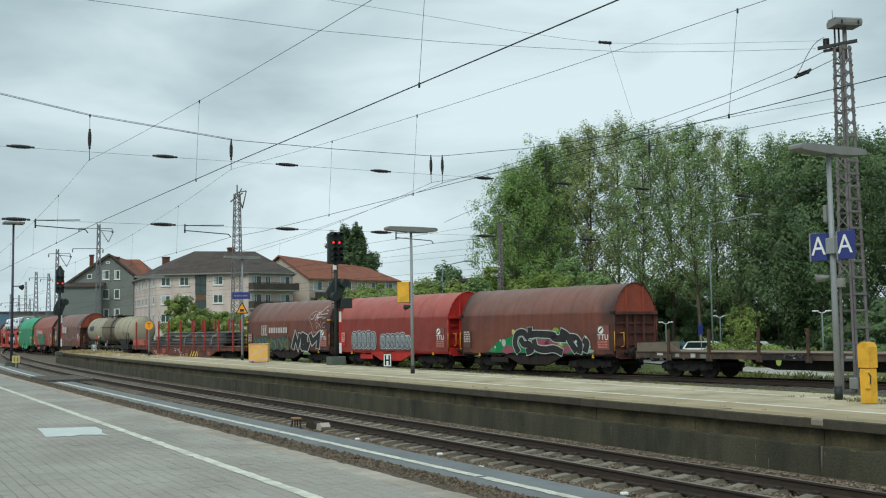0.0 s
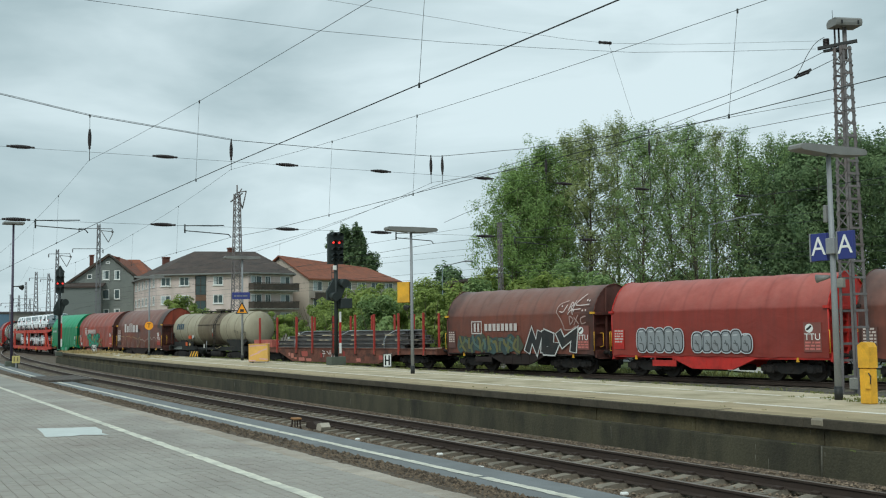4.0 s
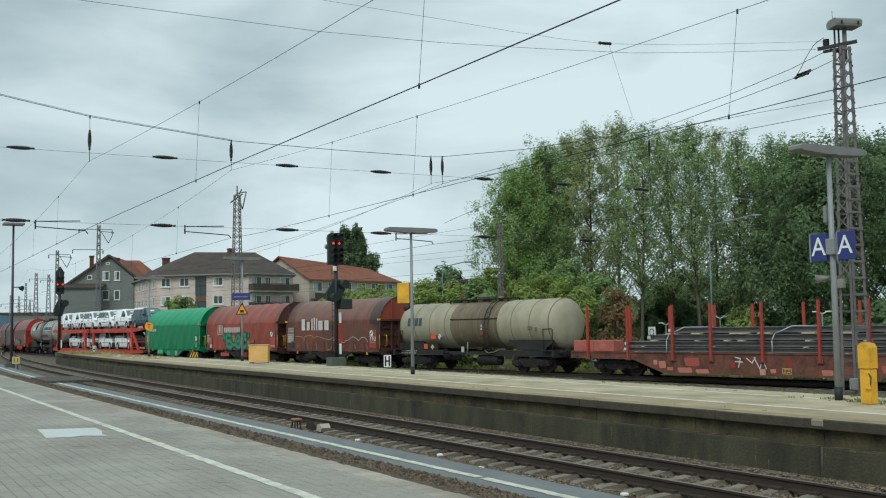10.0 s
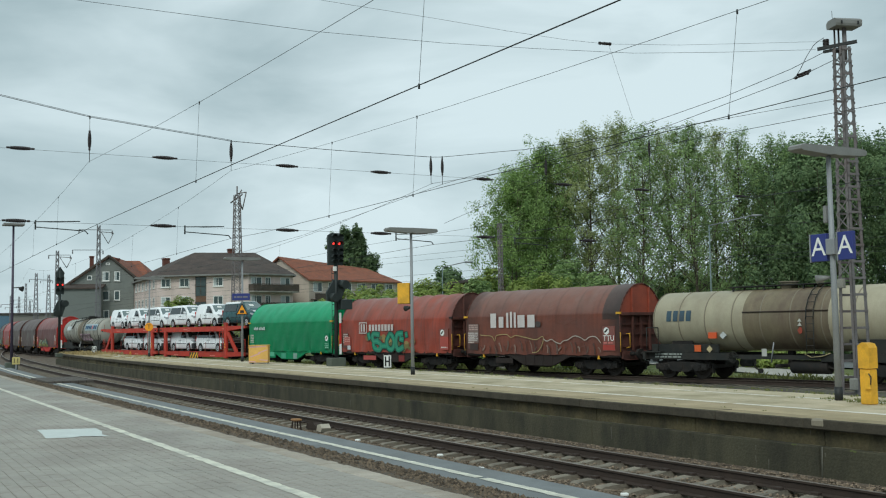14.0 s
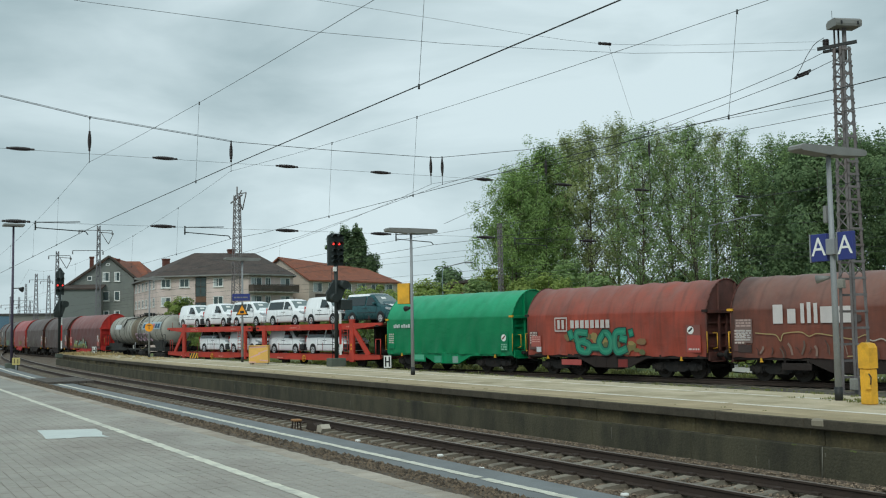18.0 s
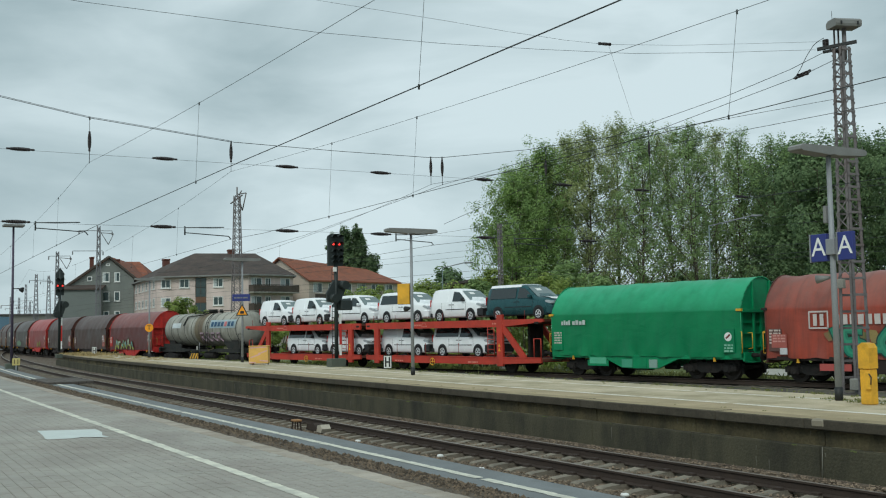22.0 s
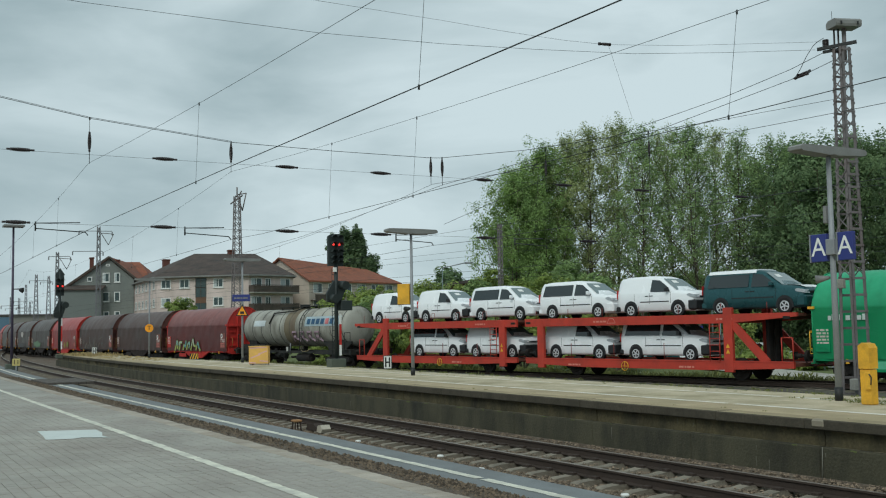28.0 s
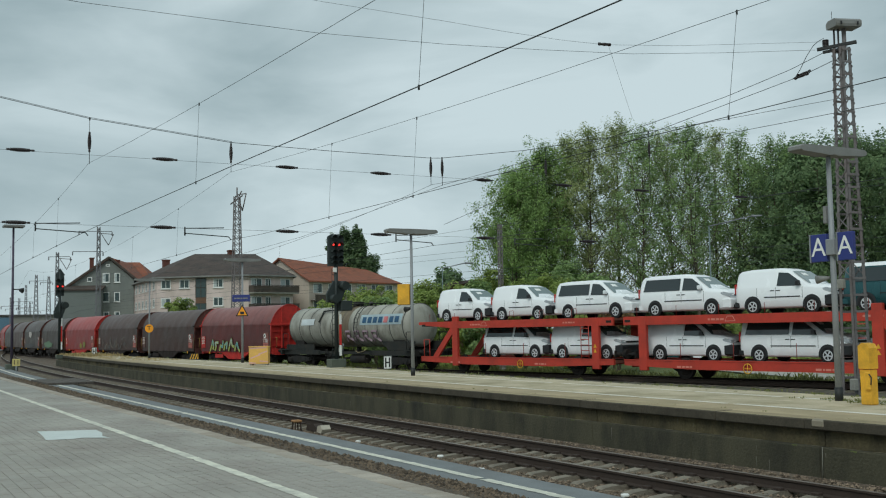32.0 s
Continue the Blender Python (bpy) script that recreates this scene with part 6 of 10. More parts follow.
    for x in (-axle, axle):
        for s in (-1, 1):
            bm = bmesh.new()
            prism_y(bm, [(x - 0.8, 0.66), (x - 0.25, 0.34), (x + 0.25, 0.34), (x + 0.8, 0.66)], *sorted((s * 0.98, s * 1.12)))
            ho = part("axle_guard", fixed(bm), M["bogie"], w)
            for k in range(4):
                bm = bmesh.new()
                box(bm, x - 0.75 + 0.12 * k, x + 0.75 - 0.12 * k, s * 1.17 - 0.04, s * 1.17 + 0.04, 0.62 - 0.04 * k, 0.65 - 0.04 * k)
                part("leaf_spring", bm, M["bogie"], ho)
        AXLES.append(link("wheelset", WHEELS, ho, m=Matrix.Translation((x, 0, 0.455))))
    add_ends(w, half)
    return w


u_rear = carrier(-169.6, 7.5, -1, "red double-deck car carrier unit loaded with white vans")
u_front = carrier(-154.2, 7.86, 1, "red double-deck car carrier unit carrying white and teal vans")


# ---------- vans ----------
def arch_points(cx, r, z0, n=8):
    return [(cx + r * math.cos(a), z0 + r * math.sin(a)) for a in [math.pi - math.pi * i / n for i in range(n + 1)]]


VAN_WHITE = mat("van_white", rgb(244, 246, 247), 0.25, var=0.03, scale=2, bump=0.0)
VAN_TEAL = mat("van_teal", rgb(42, 84, 88), 0.28, metal=0.3, var=0.06, scale=2, bump=0.0)
VAN_PALE = mat("pale_blue_white", rgb(196, 222, 224), 0.3, var=0.05, scale=2, bump=0.0)
# pale base colour stands in for sky reflected in the windscreens
VAN_SCREEN = mat("windscreen_glass", rgb(116, 130, 130), 0.12, var=0.1, scale=1.5, bump=0.0)
VAN_LAMP = mat("headlight_glass", rgb(178, 184, 188), 0.2, var=0.35, scale=9, bump=0.0)
VAN_BUMP = mat("van_bumper", rgb(38, 40, 42), 0.65, var=0.1, bump=0.1)


def van(carrier_ob, s_van, s_carrier, zdeck, ln, body_mat, roof_mat, glazed, painted_bumper, label):
    w = thing("delivery_van", pose(0, 0, 0), label, "van", "vans on the car carrier")
    RIDERS.append((w, carrier_ob, Matrix.Translation((s_van - s_carrier, 0, zdeck))))
    h = ln / 2
    fr, rr = h - 0.88, -h + 0.85 + (0.1 if ln > 4.7 else 0)
    # cross-sections from tail to nose: x, half width at sill, belt and roof, belt height, roof height
    secs = ((-h, 0.78, 0.80, 0.60, 1.06, 1.52), (-h + 0.05, 0.85, 0.86, 0.66, 1.08, 1.70), (-h + 0.22, 0.88, 0.89, 0.70, 1.09, 1.80), (-h + 0.7, 0.89, 0.90, 0.71, 1.10, 1.845),
            (h - 2.55, 0.89, 0.90, 0.71, 1.10, 1.85), (h - 2.2, 0.89, 0.90, 0.70, 1.10, 1.82), (h - 1.9, 0.89, 0.90, 0.69, 1.09, 1.73), (h - 1.45, 0.89, 0.90, 0.74, 1.06, 1.43),
            (h - 1.02, 0.89, 0.90, 0.78, 1.03, 1.17), (h - 0.6, 0.89, 0.89, 0.77, 1.00, 1.15), (h - 0.28, 0.87, 0.87, 0.74, 0.97, 1.10), (h - 0.09, 0.83, 0.84, 0.70, 0.90, 1.03), (h + 0.01, 0.78, 0.80, 0.64, 0.76, 0.90))
    bm = bmesh.new()
    rings = []
    for x, ws, wb, wr_, zb, zr in secs:
        half = [(ws - 0.06, 0.24), (ws, 0.32), (wb, 0.62), (wb, zb - 0.03), (wb - 0.02, zb), (wr_ + 0.03, zr - 0.14 * min(1, (zr - zb) / 0.5)), (wr_ - 0.05, zr - 0.03), (wr_ * 0.5, zr)]
        rings.append([bm.verts.new((x, -y, z)) for y, z in half] + [bm.verts.new((x, y, z)) for y, z in half[::-1]])
    for ra, rb in zip(rings, rings[1:]):
        for i in range(len(ra)):
            bm.faces.new((ra[i], ra[(i + 1) % len(ra)], rb[(i + 1) % len(ra)], rb[i])).smooth = True
    bm.faces.new(rings[0][::-1])
    bm.faces.new(rings[-1])
    fixed(bm)
    part("body", bm, body_mat, w)
    for s in (-1, 1):
        for x in (fr, rr):
            bm = bmesh.new()
            q = [bm.verts.new((ux, s * 0.903, uz)) for ux, uz in arch_points(x, 0.40, 0.34, 12)] + [bm.verts.new((x + 0.40, s * 0.903, 0.24)), bm.verts.new((x - 0.40, s * 0.903, 0.24))]
            bm.faces.new(q)
            part("wheel_arch", bm, VAN_BUMP, w)

    def wid(z):
        return 0.885 - max(0, z - 1.09) * 0.235
    if roof_mat is not body_mat:
        bm = bmesh.new()
        q = [(h - 1.02, 1.185), (h - 0.6, 1.165), (h - 0.28, 1.116), (h - 0.10, 1.045)]
        for (xa, za), (xb, zb) in zip(q, q[1:]):
            bm.faces.new([bm.verts.new(v) for v in ((xa, -0.70, za), (xb, -0.64, zb), (xb, 0.64, zb), (xa, 0.70, za))])
        part("bonnet_film", bm, roof_mat, w, "white protective film on the bonnet")
        bm = bmesh.new()
        prism_x(bm, [(-0.76, 1.70), (0.76, 1.70), (0.68, 1.83), (0.4, 1.862), (-0.4, 1.862), (-0.68, 1.83)], -h + 0.3, h - 2.25)
        part("roof_film", fixed(bm), roof_mat, w, "white protective film on the roof")

    def pane(name, pts, off=0.008):
        for s in (-1, 1):
            bm = bmesh.new()
            v0 = [bm.verts.new((x, s * (wid(z) + off), z)) for x, z in pts]
            bm.faces.new(v0 if s < 0 else v0[::-1])
            part(name, bm, M["glass"], w)
    pane("front_side_window", [(h - 2.42, 1.12), (h - 1.30, 1.11), (h - 1.50, 1.34), (h - 1.93, 1.62), (h - 2.38, 1.66)], 0.02)
    if glazed:
        pane("rear_side_window", [(-h + 0.30, 1.13), (h - 2.55, 1.13), (h - 2.55, 1.65), (-h + 0.40, 1.65)], 0.02)
    bm = bmesh.new()
    a, b = (h - 1.08, 1.15), (h - 1.86, 1.68)
    nrm = Vector((0.55, 0, 0.74)) * 0.035
    bm.faces.new([bm.verts.new(v) for v in ((a[0] + nrm.x, -0.74, a[1] + nrm.z), (a[0] + nrm.x, 0.74, a[1] + nrm.z), (b[0] + nrm.x, 0.63, b[1] + nrm.z), (b[0] + nrm.x, -0.63, b[1] + nrm.z))])
    ws = part("windscreen", bm, VAN_SCREEN, w)
    bm = bmesh.new()
    lay = Vector((0.56, 0, 0.82)) * 0.006
    at_ = lambda k, y: (a[0] + (b[0] - a[0]) * k + nrm.x + lay.x, y, a[1] + (b[1] - a[1]) * k + nrm.z + lay.z)
    bm.faces.new([bm.verts.new(v) for v in (at_(0.62, -0.30), at_(0.62, 0.05), at_(0.84, 0.05), at_(0.84, -0.30))])
    part("paper_sheet", bm, M["white"], ws, "white delivery sheet behind the windscreen")
    bm = bmesh.new()
    box(bm, h - 0.40, h + 0.06, -0.90, 0.90, 0.26, 0.74, 0.08)
    part("front_bumper", bm, body_mat if painted_bumper else VAN_BUMP, w)
    bm = bmesh.new()
    box(bm, h - 0.04, h + 0.03, -0.52, 0.52, 0.81, 0.885, 0.01)
    part("grille", bm, VAN_BUMP, w)
    bm = bmesh.new()
    box(bm, h + 0.02, h + 0.072, -0.66, 0.66, 0.30, 0.45, 0.01)
    part("air_intake", bm, VAN_BUMP, w)
    bm = bmesh.new()
    box(bm, -h - 0.05, -h + 0.25, -0.88, 0.88, 0.28, 0.52, 0.04)
    part("rear_bumper", bm, body_mat if painted_bumper else VAN_BUMP, w)
    for s in (-1, 1):
        bm = bmesh.new()
        prism_y(bm, [(h - 0.50, 0.94), (h - 0.28, 0.99), (h - 0.02, 0.93), (h + 0.025, 0.80), (h - 0.32, 0.86)], *sorted((s * 0.52, s * 0.878)))
        part("headlight", fixed(bm), VAN_LAMP, w)
        bm = bmesh.new()
        box(bm, h - 1.50, h - 1.34, *sorted((s * 0.90, s * 1.08)), 1.12, 1.30, 0.03)
        part("wing_mirror", bm, body_mat if painted_bumper else VAN_BUMP, w)
        bm = bmesh.new()
        box(bm, rr + 0.55, fr - 0.5, s * 0.903 - 0.012, s * 0.903 + 0.012, 0.66, 0.70)
        part("rub_strip", bm, VAN_BUMP, w)
        for x, z0, z1 in ((h - 2.47, 0.36, 1.7), (h - 1.28, 0.40, 1.1), (h - 3.35, 0.36, 1.12)):
            bm = bmesh.new()
            box(bm, x - 0.006, x + 0.006, s * 0.899 - 0.006, s * 0.899 + 0.006, max(z0, 0.6), min(z1, 1.06))
            part("door_gap", bm, VAN_BUMP, w)
        for x in (h - 2.62, h - 2.36):
            bm = bmesh.new()
            box(bm, x - 0.09, x + 0.09, s * 0.90 - 0.015, s * 0.90 + 0.015, 0.92, 0.955)
            part("door_handle", bm, VAN_BUMP, w)
        bm = bmesh.new()
        box(bm, -h - 0.015, -h + 0.02, *sorted((s * 0.74, s * 0.88)), 0.85, 1.25, 0.01)
        part("tail_light", bm, M["redp"], w)
        for x in (fr, rr):
            bm = bmesh.new()
            rod(bm, (x, s * 0.72, 0.315), (x, s * 0.915, 0.315), 0.315, 24)
            ty = part("tyre", fixed(bm), M["rubber"], w)
            bm = bmesh.new()
            rod(bm, (x, s * 0.90, 0.315), (x, s * 0.925, 0.315), 0.215, 20, r2=0.205)
            part("rim", fixed(bm), M["chrome"], ty)
            for k in range(5):
                a = 0.4 + k * 2 * math.pi / 5
                bm = bmesh.new()
                q = [(0.06, -0.32), (0.175, -0.40), (0.175, 0.40), (0.06, 0.32)]
                vs = [bm.verts.new((x + r_ * math.cos(a + da), s * 0.928, 0.315 + r_ * math.sin(a + da))) for r_, da in q]
                bm.faces.new(vs if s < 0 else vs[::-1])
                part("rim_opening", bm, M["rubber"], ty)
    return w


for s, ln, gl, pb, top in ((-173.8, 4.41, False, False, 1), (-169.2, 4.41, False, False, 1), (-164.25, 4.88, True, True, 1), (-158.85, 4.88, True, True, 2), (-153.9, 4.41, False, False, 2)):
    ca, sc = (u_rear, -169.6) if top == 1 else (u_front, -154.2)
    van(ca, s, sc, 2.70, ln, VAN_WHITE, VAN_WHITE, gl, pb, "new white van with %s, upper deck" % ("side windows, white bumpers" if gl else "plain panel sides, black bumpers"))
van(u_front, -148.85, -154.2, 2.70, 4.88, VAN_TEAL, VAN_WHITE, True, True, "dark teal van with white film on roof and bonnet, upper deck")
for s, ln, gl, top in ((-169.7, 4.88, True, 1), (-164.75, 4.6, False, 1), (-158.7, 4.6, False, 2), (-153.55, 4.88, True, 2)):
    ca, sc = (u_rear, -169.6) if top == 1 else (u_front, -154.2)
    van(ca, s, sc, 0.75, ln, VAN_WHITE, VAN_WHITE, gl, False, "new white van with %s, lower deck" % ("side windows" if gl else "plain panel sides"))

# 11 onwards: the tail of covered coil wagons
TAIL = [(MAROON, F_RED, F_RED, "maroon covered coil wagon with red ends and yellow-blue graffiti"), (BROWN2, A_BROWN, F_BROWN, "dull brown covered coil wagon"),
        (BROWN2, A_BROWN, F_BROWN, "dull brown covered coil wagon with pale scrawl"), (REDW, F_RED, F_RED, "red covered coil wagon with yellow graffiti"),
        (BROWN3, A_BROWN, F_BROWN, "grey-brown covered coil wagon with a pale green patch"), (BROWN3, A_BROWN, F_BROWN, "grey-brown covered coil wagon with a white panel"),
        (BROWN2, A_BROWN, F_BROWN, "dull brown covered coil wagon"), (BROWN3, A_BROWN, F_BROWN, "grey-brown covered coil wagon"), (REDW, F_RED, F_RED, "red covered coil wagon"),
        (BROWN2, A_BROWN, F_BROWN, "dull brown covered coil wagon"), (BROWN3, A_BROWN, F_BROWN, "grey-brown covered coil wagon")]
TAILW = []
for i, (a, b, c, lab) in enumerate(TAIL):
    TAILW.append(coil_wagon(-199.2 - 12.04 * i, lab, a, b, c, seed=20 + i, ttu_text=i < 3, sag=0.012, crease=0.006))
PIECE = ([(-3.75, 1.02), (-3.5, 1.45), (-3.35, 1.75), (-3.2, 1.4), (-3.3, 1.15)], [(-2.95, 1.05), (-2.8, 1.35), (-2.9, 1.6), (-2.45, 1.62)], [(-2.2, 1.05), (-2.05, 1.4), (-1.75, 1.3), (-1.65, 1.72)],
         [(-1.5, 1.1), (-1.35, 1.45), (-1.0, 1.62), (-1.1, 1.2)], [(-0.75, 1.05), (-0.6, 1.4), (-0.35, 1.85), (-0.2, 1.4), (0.1, 1.35)], [(0.2, 1.05), (0.35, 1.35), (0.55, 1.6), (0.75, 1.2), (0.95, 1.02)])
for i, pts in enumerate(PIECE):
    for wd, yy, col, nm in ((0.30, SY - 0.001, (52, 44, 42), "graffiti_outline"), (0.19, SY - 0.006, (168, 172, 88), "graffiti_stroke")):
        bm = bmesh.new()
        strip_poly(bm, smooth_line(pts), wd, yy - 0.0006 * i)
        part(nm, bm, paint(*col), TAILW[0])
    bm = bmesh.new()
    strip_poly(bm, smooth_line(pts[1:3] + pts[3:4]), 0.11, SY - 0.012 - 0.0006 * i)
    part("graffiti_fill", bm, paint(*((120, 170, 172), (170, 186, 178), (74, 152, 172))[i % 3]), TAILW[0])
rnd = random.Random(77)
for i in range(15):
    x, pts = -4.1 + 0.46 * i, []
    for k in range(5):
        pts.append((x + 0.17 * k + rnd.uniform(-0.15, 0.15), rnd.uniform(1.05, 1.7 if i % 4 else 2.1)))
    bm = bmesh.new()
    strip_poly(bm, smooth_line(pts), rnd.uniform(0.05, 0.12), SY - 0.001 - 0.0006 * i)
    part("graffiti_scrawl", bm, paint(*((112, 106, 98), (96, 104, 102), (124, 112, 98))[i % 3]), TAILW[2])
for w, x0, x1, z0, z1, col in ((TAILW[4], -4.0, 0.5, 1.05, 1.75, (104, 132, 104)), (TAILW[5], -2.0, 0.2, 2.2, 2.9, (190, 182, 176)), (TAILW[5], -4.8, 2.5, 1.0, 1.5, (74, 74, 74)), (TAILW[3], 0.2, 1.0, 1.05, 1.6, (146, 134, 58)), (TAILW[3], 1.3, 2.3, 1.1, 1.75, (128, 130, 62))):
    bm = bmesh.new()
    rnd = random.Random(int(x0 * 10))
    blob(bm, (x0 + x1) / 2, (z0 + z1) / 2, (x1 - x0) / 2, (z1 - z0) / 2, SY - 0.002, rnd, 18)
    part("graffiti_fill", bm, paint(*col), w)

# ---------- platform fixtures ----------
M["footing"] = mat("mossy_footing", rgb(86, 92, 82), 0.92, var=0.2, scale=3, bump=0.4)

def at(x, y, z=ISL_Z, rz=0):
    return pose(x, y, z, 0, 0, rz)


def platform_lamp(x, y, top, label, r0=0.062, r1=0.045):
    """A pole with a double-winged housing set across the platform; z is local to its foot."""
    w = thing("platform_lamp", at(x, y), label, "street lamp", "lamps on the island platform")
    h = top - ISL_Z
    bm = bmesh.new()
    rod(bm, (0, 0, 0), (0, 0, h - 0.16), r0, 14, r2=r1)
    part("pole", fixed(bm), M["galv"], w)
    bm = bmesh.new()
    rod(bm, (0, 0, 0), (0, 0, 0.26), r0 + 0.012, 14)
    part("foot_sleeve", fixed(bm), M["black"], w)
    bm = bmesh.new()
    for s in (-1, 1):
        prof = [(0, h - 0.14), (0, h + 0.02), (s * 0.90, h + 0.01), (s * 0.96, h - 0.03), (s * 0.96, h - 0.09), (s * 0.90, h - 0.12), (s * 0.12, h - 0.16)]
        prism_x(bm, prof, -0.17, 0.17)
    part("housing", fixed(bm), M["lamp_grey"], w)
    for s in (-1, 1):
        bm = bmesh.new()
        a, b = sorted((s * 0.22, s * 0.9))
        vs = [bm.verts.new(v) for v in ((-0.13, a, h - 0.165 + abs(a) * 0.07), (0.13, a, h - 0.165 + abs(a) * 0.07), (0.13, b, h - 0.165 + abs(b) * 0.07), (-0.13, b, h - 0.165 + abs(b) * 0.07))]
        bm.faces.new(vs)
        part("diffuser", bm, M["lamp_grey"], w)
    return w


lamp_a = platform_lamp(-14.3, 17.08, 5.82, "grey pole lamp with double-winged housing and two blue letter signs", 0.070, 0.048)
# blue letter boxes on the first lamp pole, facing the near track
for x0, x1, sz in ((-0.50, -0.10, 0.52), (0.17, 0.53, 0.50)):
    bm = bmesh.new()
    box(bm, x0, x1, -0.05, 0.05, 2.78, 3.34, 0.01)
    sg = part("letter_sign", bm, M["blue"], lamp_a, "blue sign box with a white letter")
    text_part("A", 0.54, M["white"], sg, Matrix.Translation(((x0 + x1) / 2, -0.054, 3.06)) @ SIDE, "letter", extrude=0.003)
    bm = bmesh.new()
    box(bm, x0 - 0.03, x0 - 0.002, -0.055, 0.055, 2.77, 3.35)
    part("sign_edge", bm, M["galv"], sg)
bm = bmesh.new()
box(bm, -0.07, 0.14, -0.12, 0.10, 2.90, 3.22, 0.01)
part("sign_clamp", bm, M["galv"], lamp_a)
bm = bmesh.new()
box(bm, -0.16, -0.08, -0.05, 0.05, 3.55, 3.9, 0.01)
part("junction_box", bm, M["lamp_grey"], lamp_a)
bm = bmesh.new()
rod(bm, (-0.05, -0.05, 2.45), (-0.30, -0.15, 2.42), 0.03, 10, r2=0.09)
part("loudspeaker", fixed(bm), M["lamp_grey"], lamp_a)

lamp_b = platform_lamp(-31.54, 16.6, 5.74, "grey pole lamp with double-winged housing and a yellow board")
bm = bmesh.new()
box(bm, -0.52, -0.08, -0.04, 0.04, 2.42, 3.12, 0.01)
nb = part("notice_board", bm, M["yellow"], lamp_b, "plain yellow board", pose(0, 0, 0, 0, 0, 40))
bm = bmesh.new()
box(bm, -0.53, -0.08, 0.042, 0.06, 2.41, 3.13)
part("board_back", bm, M["black"], nb)
bm = bmesh.new()
rod(bm, (-0.05, -0.05, 2.28), (-0.26, -0.12, 2.25), 0.04, 12, r2=0.10)
part("loudspeaker", fixed(bm), M["black"], lamp_b)

lamp_c = platform_lamp(-52.6, 17.67, 6.18, "grey pole lamp with station name sign and yellow warning triangle")
bm = bmesh.new()
box(bm, -0.52, 0.40, -0.06, 0.06, 3.18, 3.54, 0.01)
sg = part("name_sign", bm, M["blue"], lamp_c, "blue station name sign", pose(0, 0, 0, 0, 0, 62))
bars(sg, "small_print", -0.42, 3.32, 0.7, 1, -0.066, M["lamp_grey"], 4, 0.07)
bm = bmesh.new()
tri = [(-0.33, 2.42), (0.33, 2.42), (0.0, 3.05)]
prism_y(bm, tri, -0.10, -0.07)
tg = part("warning_triangle", fixed(bm), M["black"], lamp_c, "yellow high-voltage warning triangle with black rim", pose(0, 0, 0, 0, 0, 62))
bm = bmesh.new()
prism_y(bm, [(-0.25, 2.47), (0.25, 2.47), (0.0, 2.94)], -0.108, -0.101)
part("triangle_face", fixed(bm), M["orange"], tg)
bm = bmesh.new()
box(bm, -0.10, 0.10, -0.114, -0.109, 2.52, 2.66)
part("symbol", bm, M["black"], tg)

lamp_d = platform_lamp(-68.99, 16.86, 5.95, "grey pole lamp with a round orange letter sign")
bm = bmesh.new()
rod(bm, (0, -0.10, 1.95), (0, -0.07, 1.95), 0.27, 24)
dg = part("round_sign", fixed(bm), M["orange"], lamp_d, "orange disc with a dark letter", pose(0, 0, 0, 0, 0, 68))
text_part("T", 0.40, M["black"], dg, Matrix.Translation((0, -0.105, 1.95)) @ SIDE, "letter", extrude=0.002)

# yellow pillar
pil = thing("yellow_pillar", at(-13.25, 16.67), "yellow painted steel service pillar with a hinged lid on the platform", "pillar")
bm = bmesh.new()
box(bm, -0.12, 0.11, -0.11, 0.11, 0, 0.66, 0.015)
part("lower_body", bm, M["yellow"], pil)
bm = bmesh.new()
prism_y(bm, [(-0.13, 0.672), (0.12, 0.672), (0.12, 1.06), (0.07, 1.14), (-0.04, 1.16), (-0.13, 1.10)], -0.12, 0.12)
part("upper_body", fixed(bm), M["yellow"], pil)
bm = bmesh.new()
box(bm, 0.03, 0.14, -0.16, -0.11, 0.28, 0.62, 0.015)
part("lock_box", bm, M["yellow"], pil)
bm = bmesh.new()
pipe(bm, [(0.13, -0.165, 0.58), (0.18, -0.165, 0.52), (0.165, -0.165, 0.38)], 0.012)
part("latch", fixed(bm), M["black"], pil)


def h_board(x, y, z, sc, label):
    w = thing("stop_board", at(x, y, z, 62), label, "railway sign", "stop boards")
    bm = bmesh.new()
    box(bm, -0.17 * sc, 0.17 * sc, -0.02, 0.02, 0.02, 0.55 * sc, 0.006)
    part("board", bm, M["white"], w)
    bm = bmesh.new()
    for x0, x1, z0, z1 in ((-0.17, -0.145, 0.02, 0.55), (0.145, 0.17, 0.02, 0.55), (-0.145, 0.145, 0.525, 0.55), (-0.145, 0.145, 0.02, 0.045)):
        box(bm, x0 * sc, x1 * sc, -0.028, -0.022, z0 * sc, z1 * sc)
    part("border", bm, M["black"], w)
    bm = bmesh.new()
    for x0, x1, z0, z1 in ((-0.105, -0.045, 0.09, 0.48), (0.045, 0.105, 0.09, 0.48), (-0.045, 0.045, 0.255, 0.315)):
        box(bm, x0 * sc, x1 * sc, -0.029, -0.022, z0 * sc, z1 * sc)
    part("letter", bm, M["black"], w)
    bm = bmesh.new()
    box(bm, -0.03, 0.03, 0.02, 0.06, 0, 0.3 * sc)
    part("foot", bm, M["galv"], w)
    return w


h_board(-37.2, 18.45, ISL_Z, 1.0, "white stop board with a black letter on the platform")
h_board(-84.0, 16.3, ISL_Z, 1.15, "white stop board with a black letter near the platform tip")

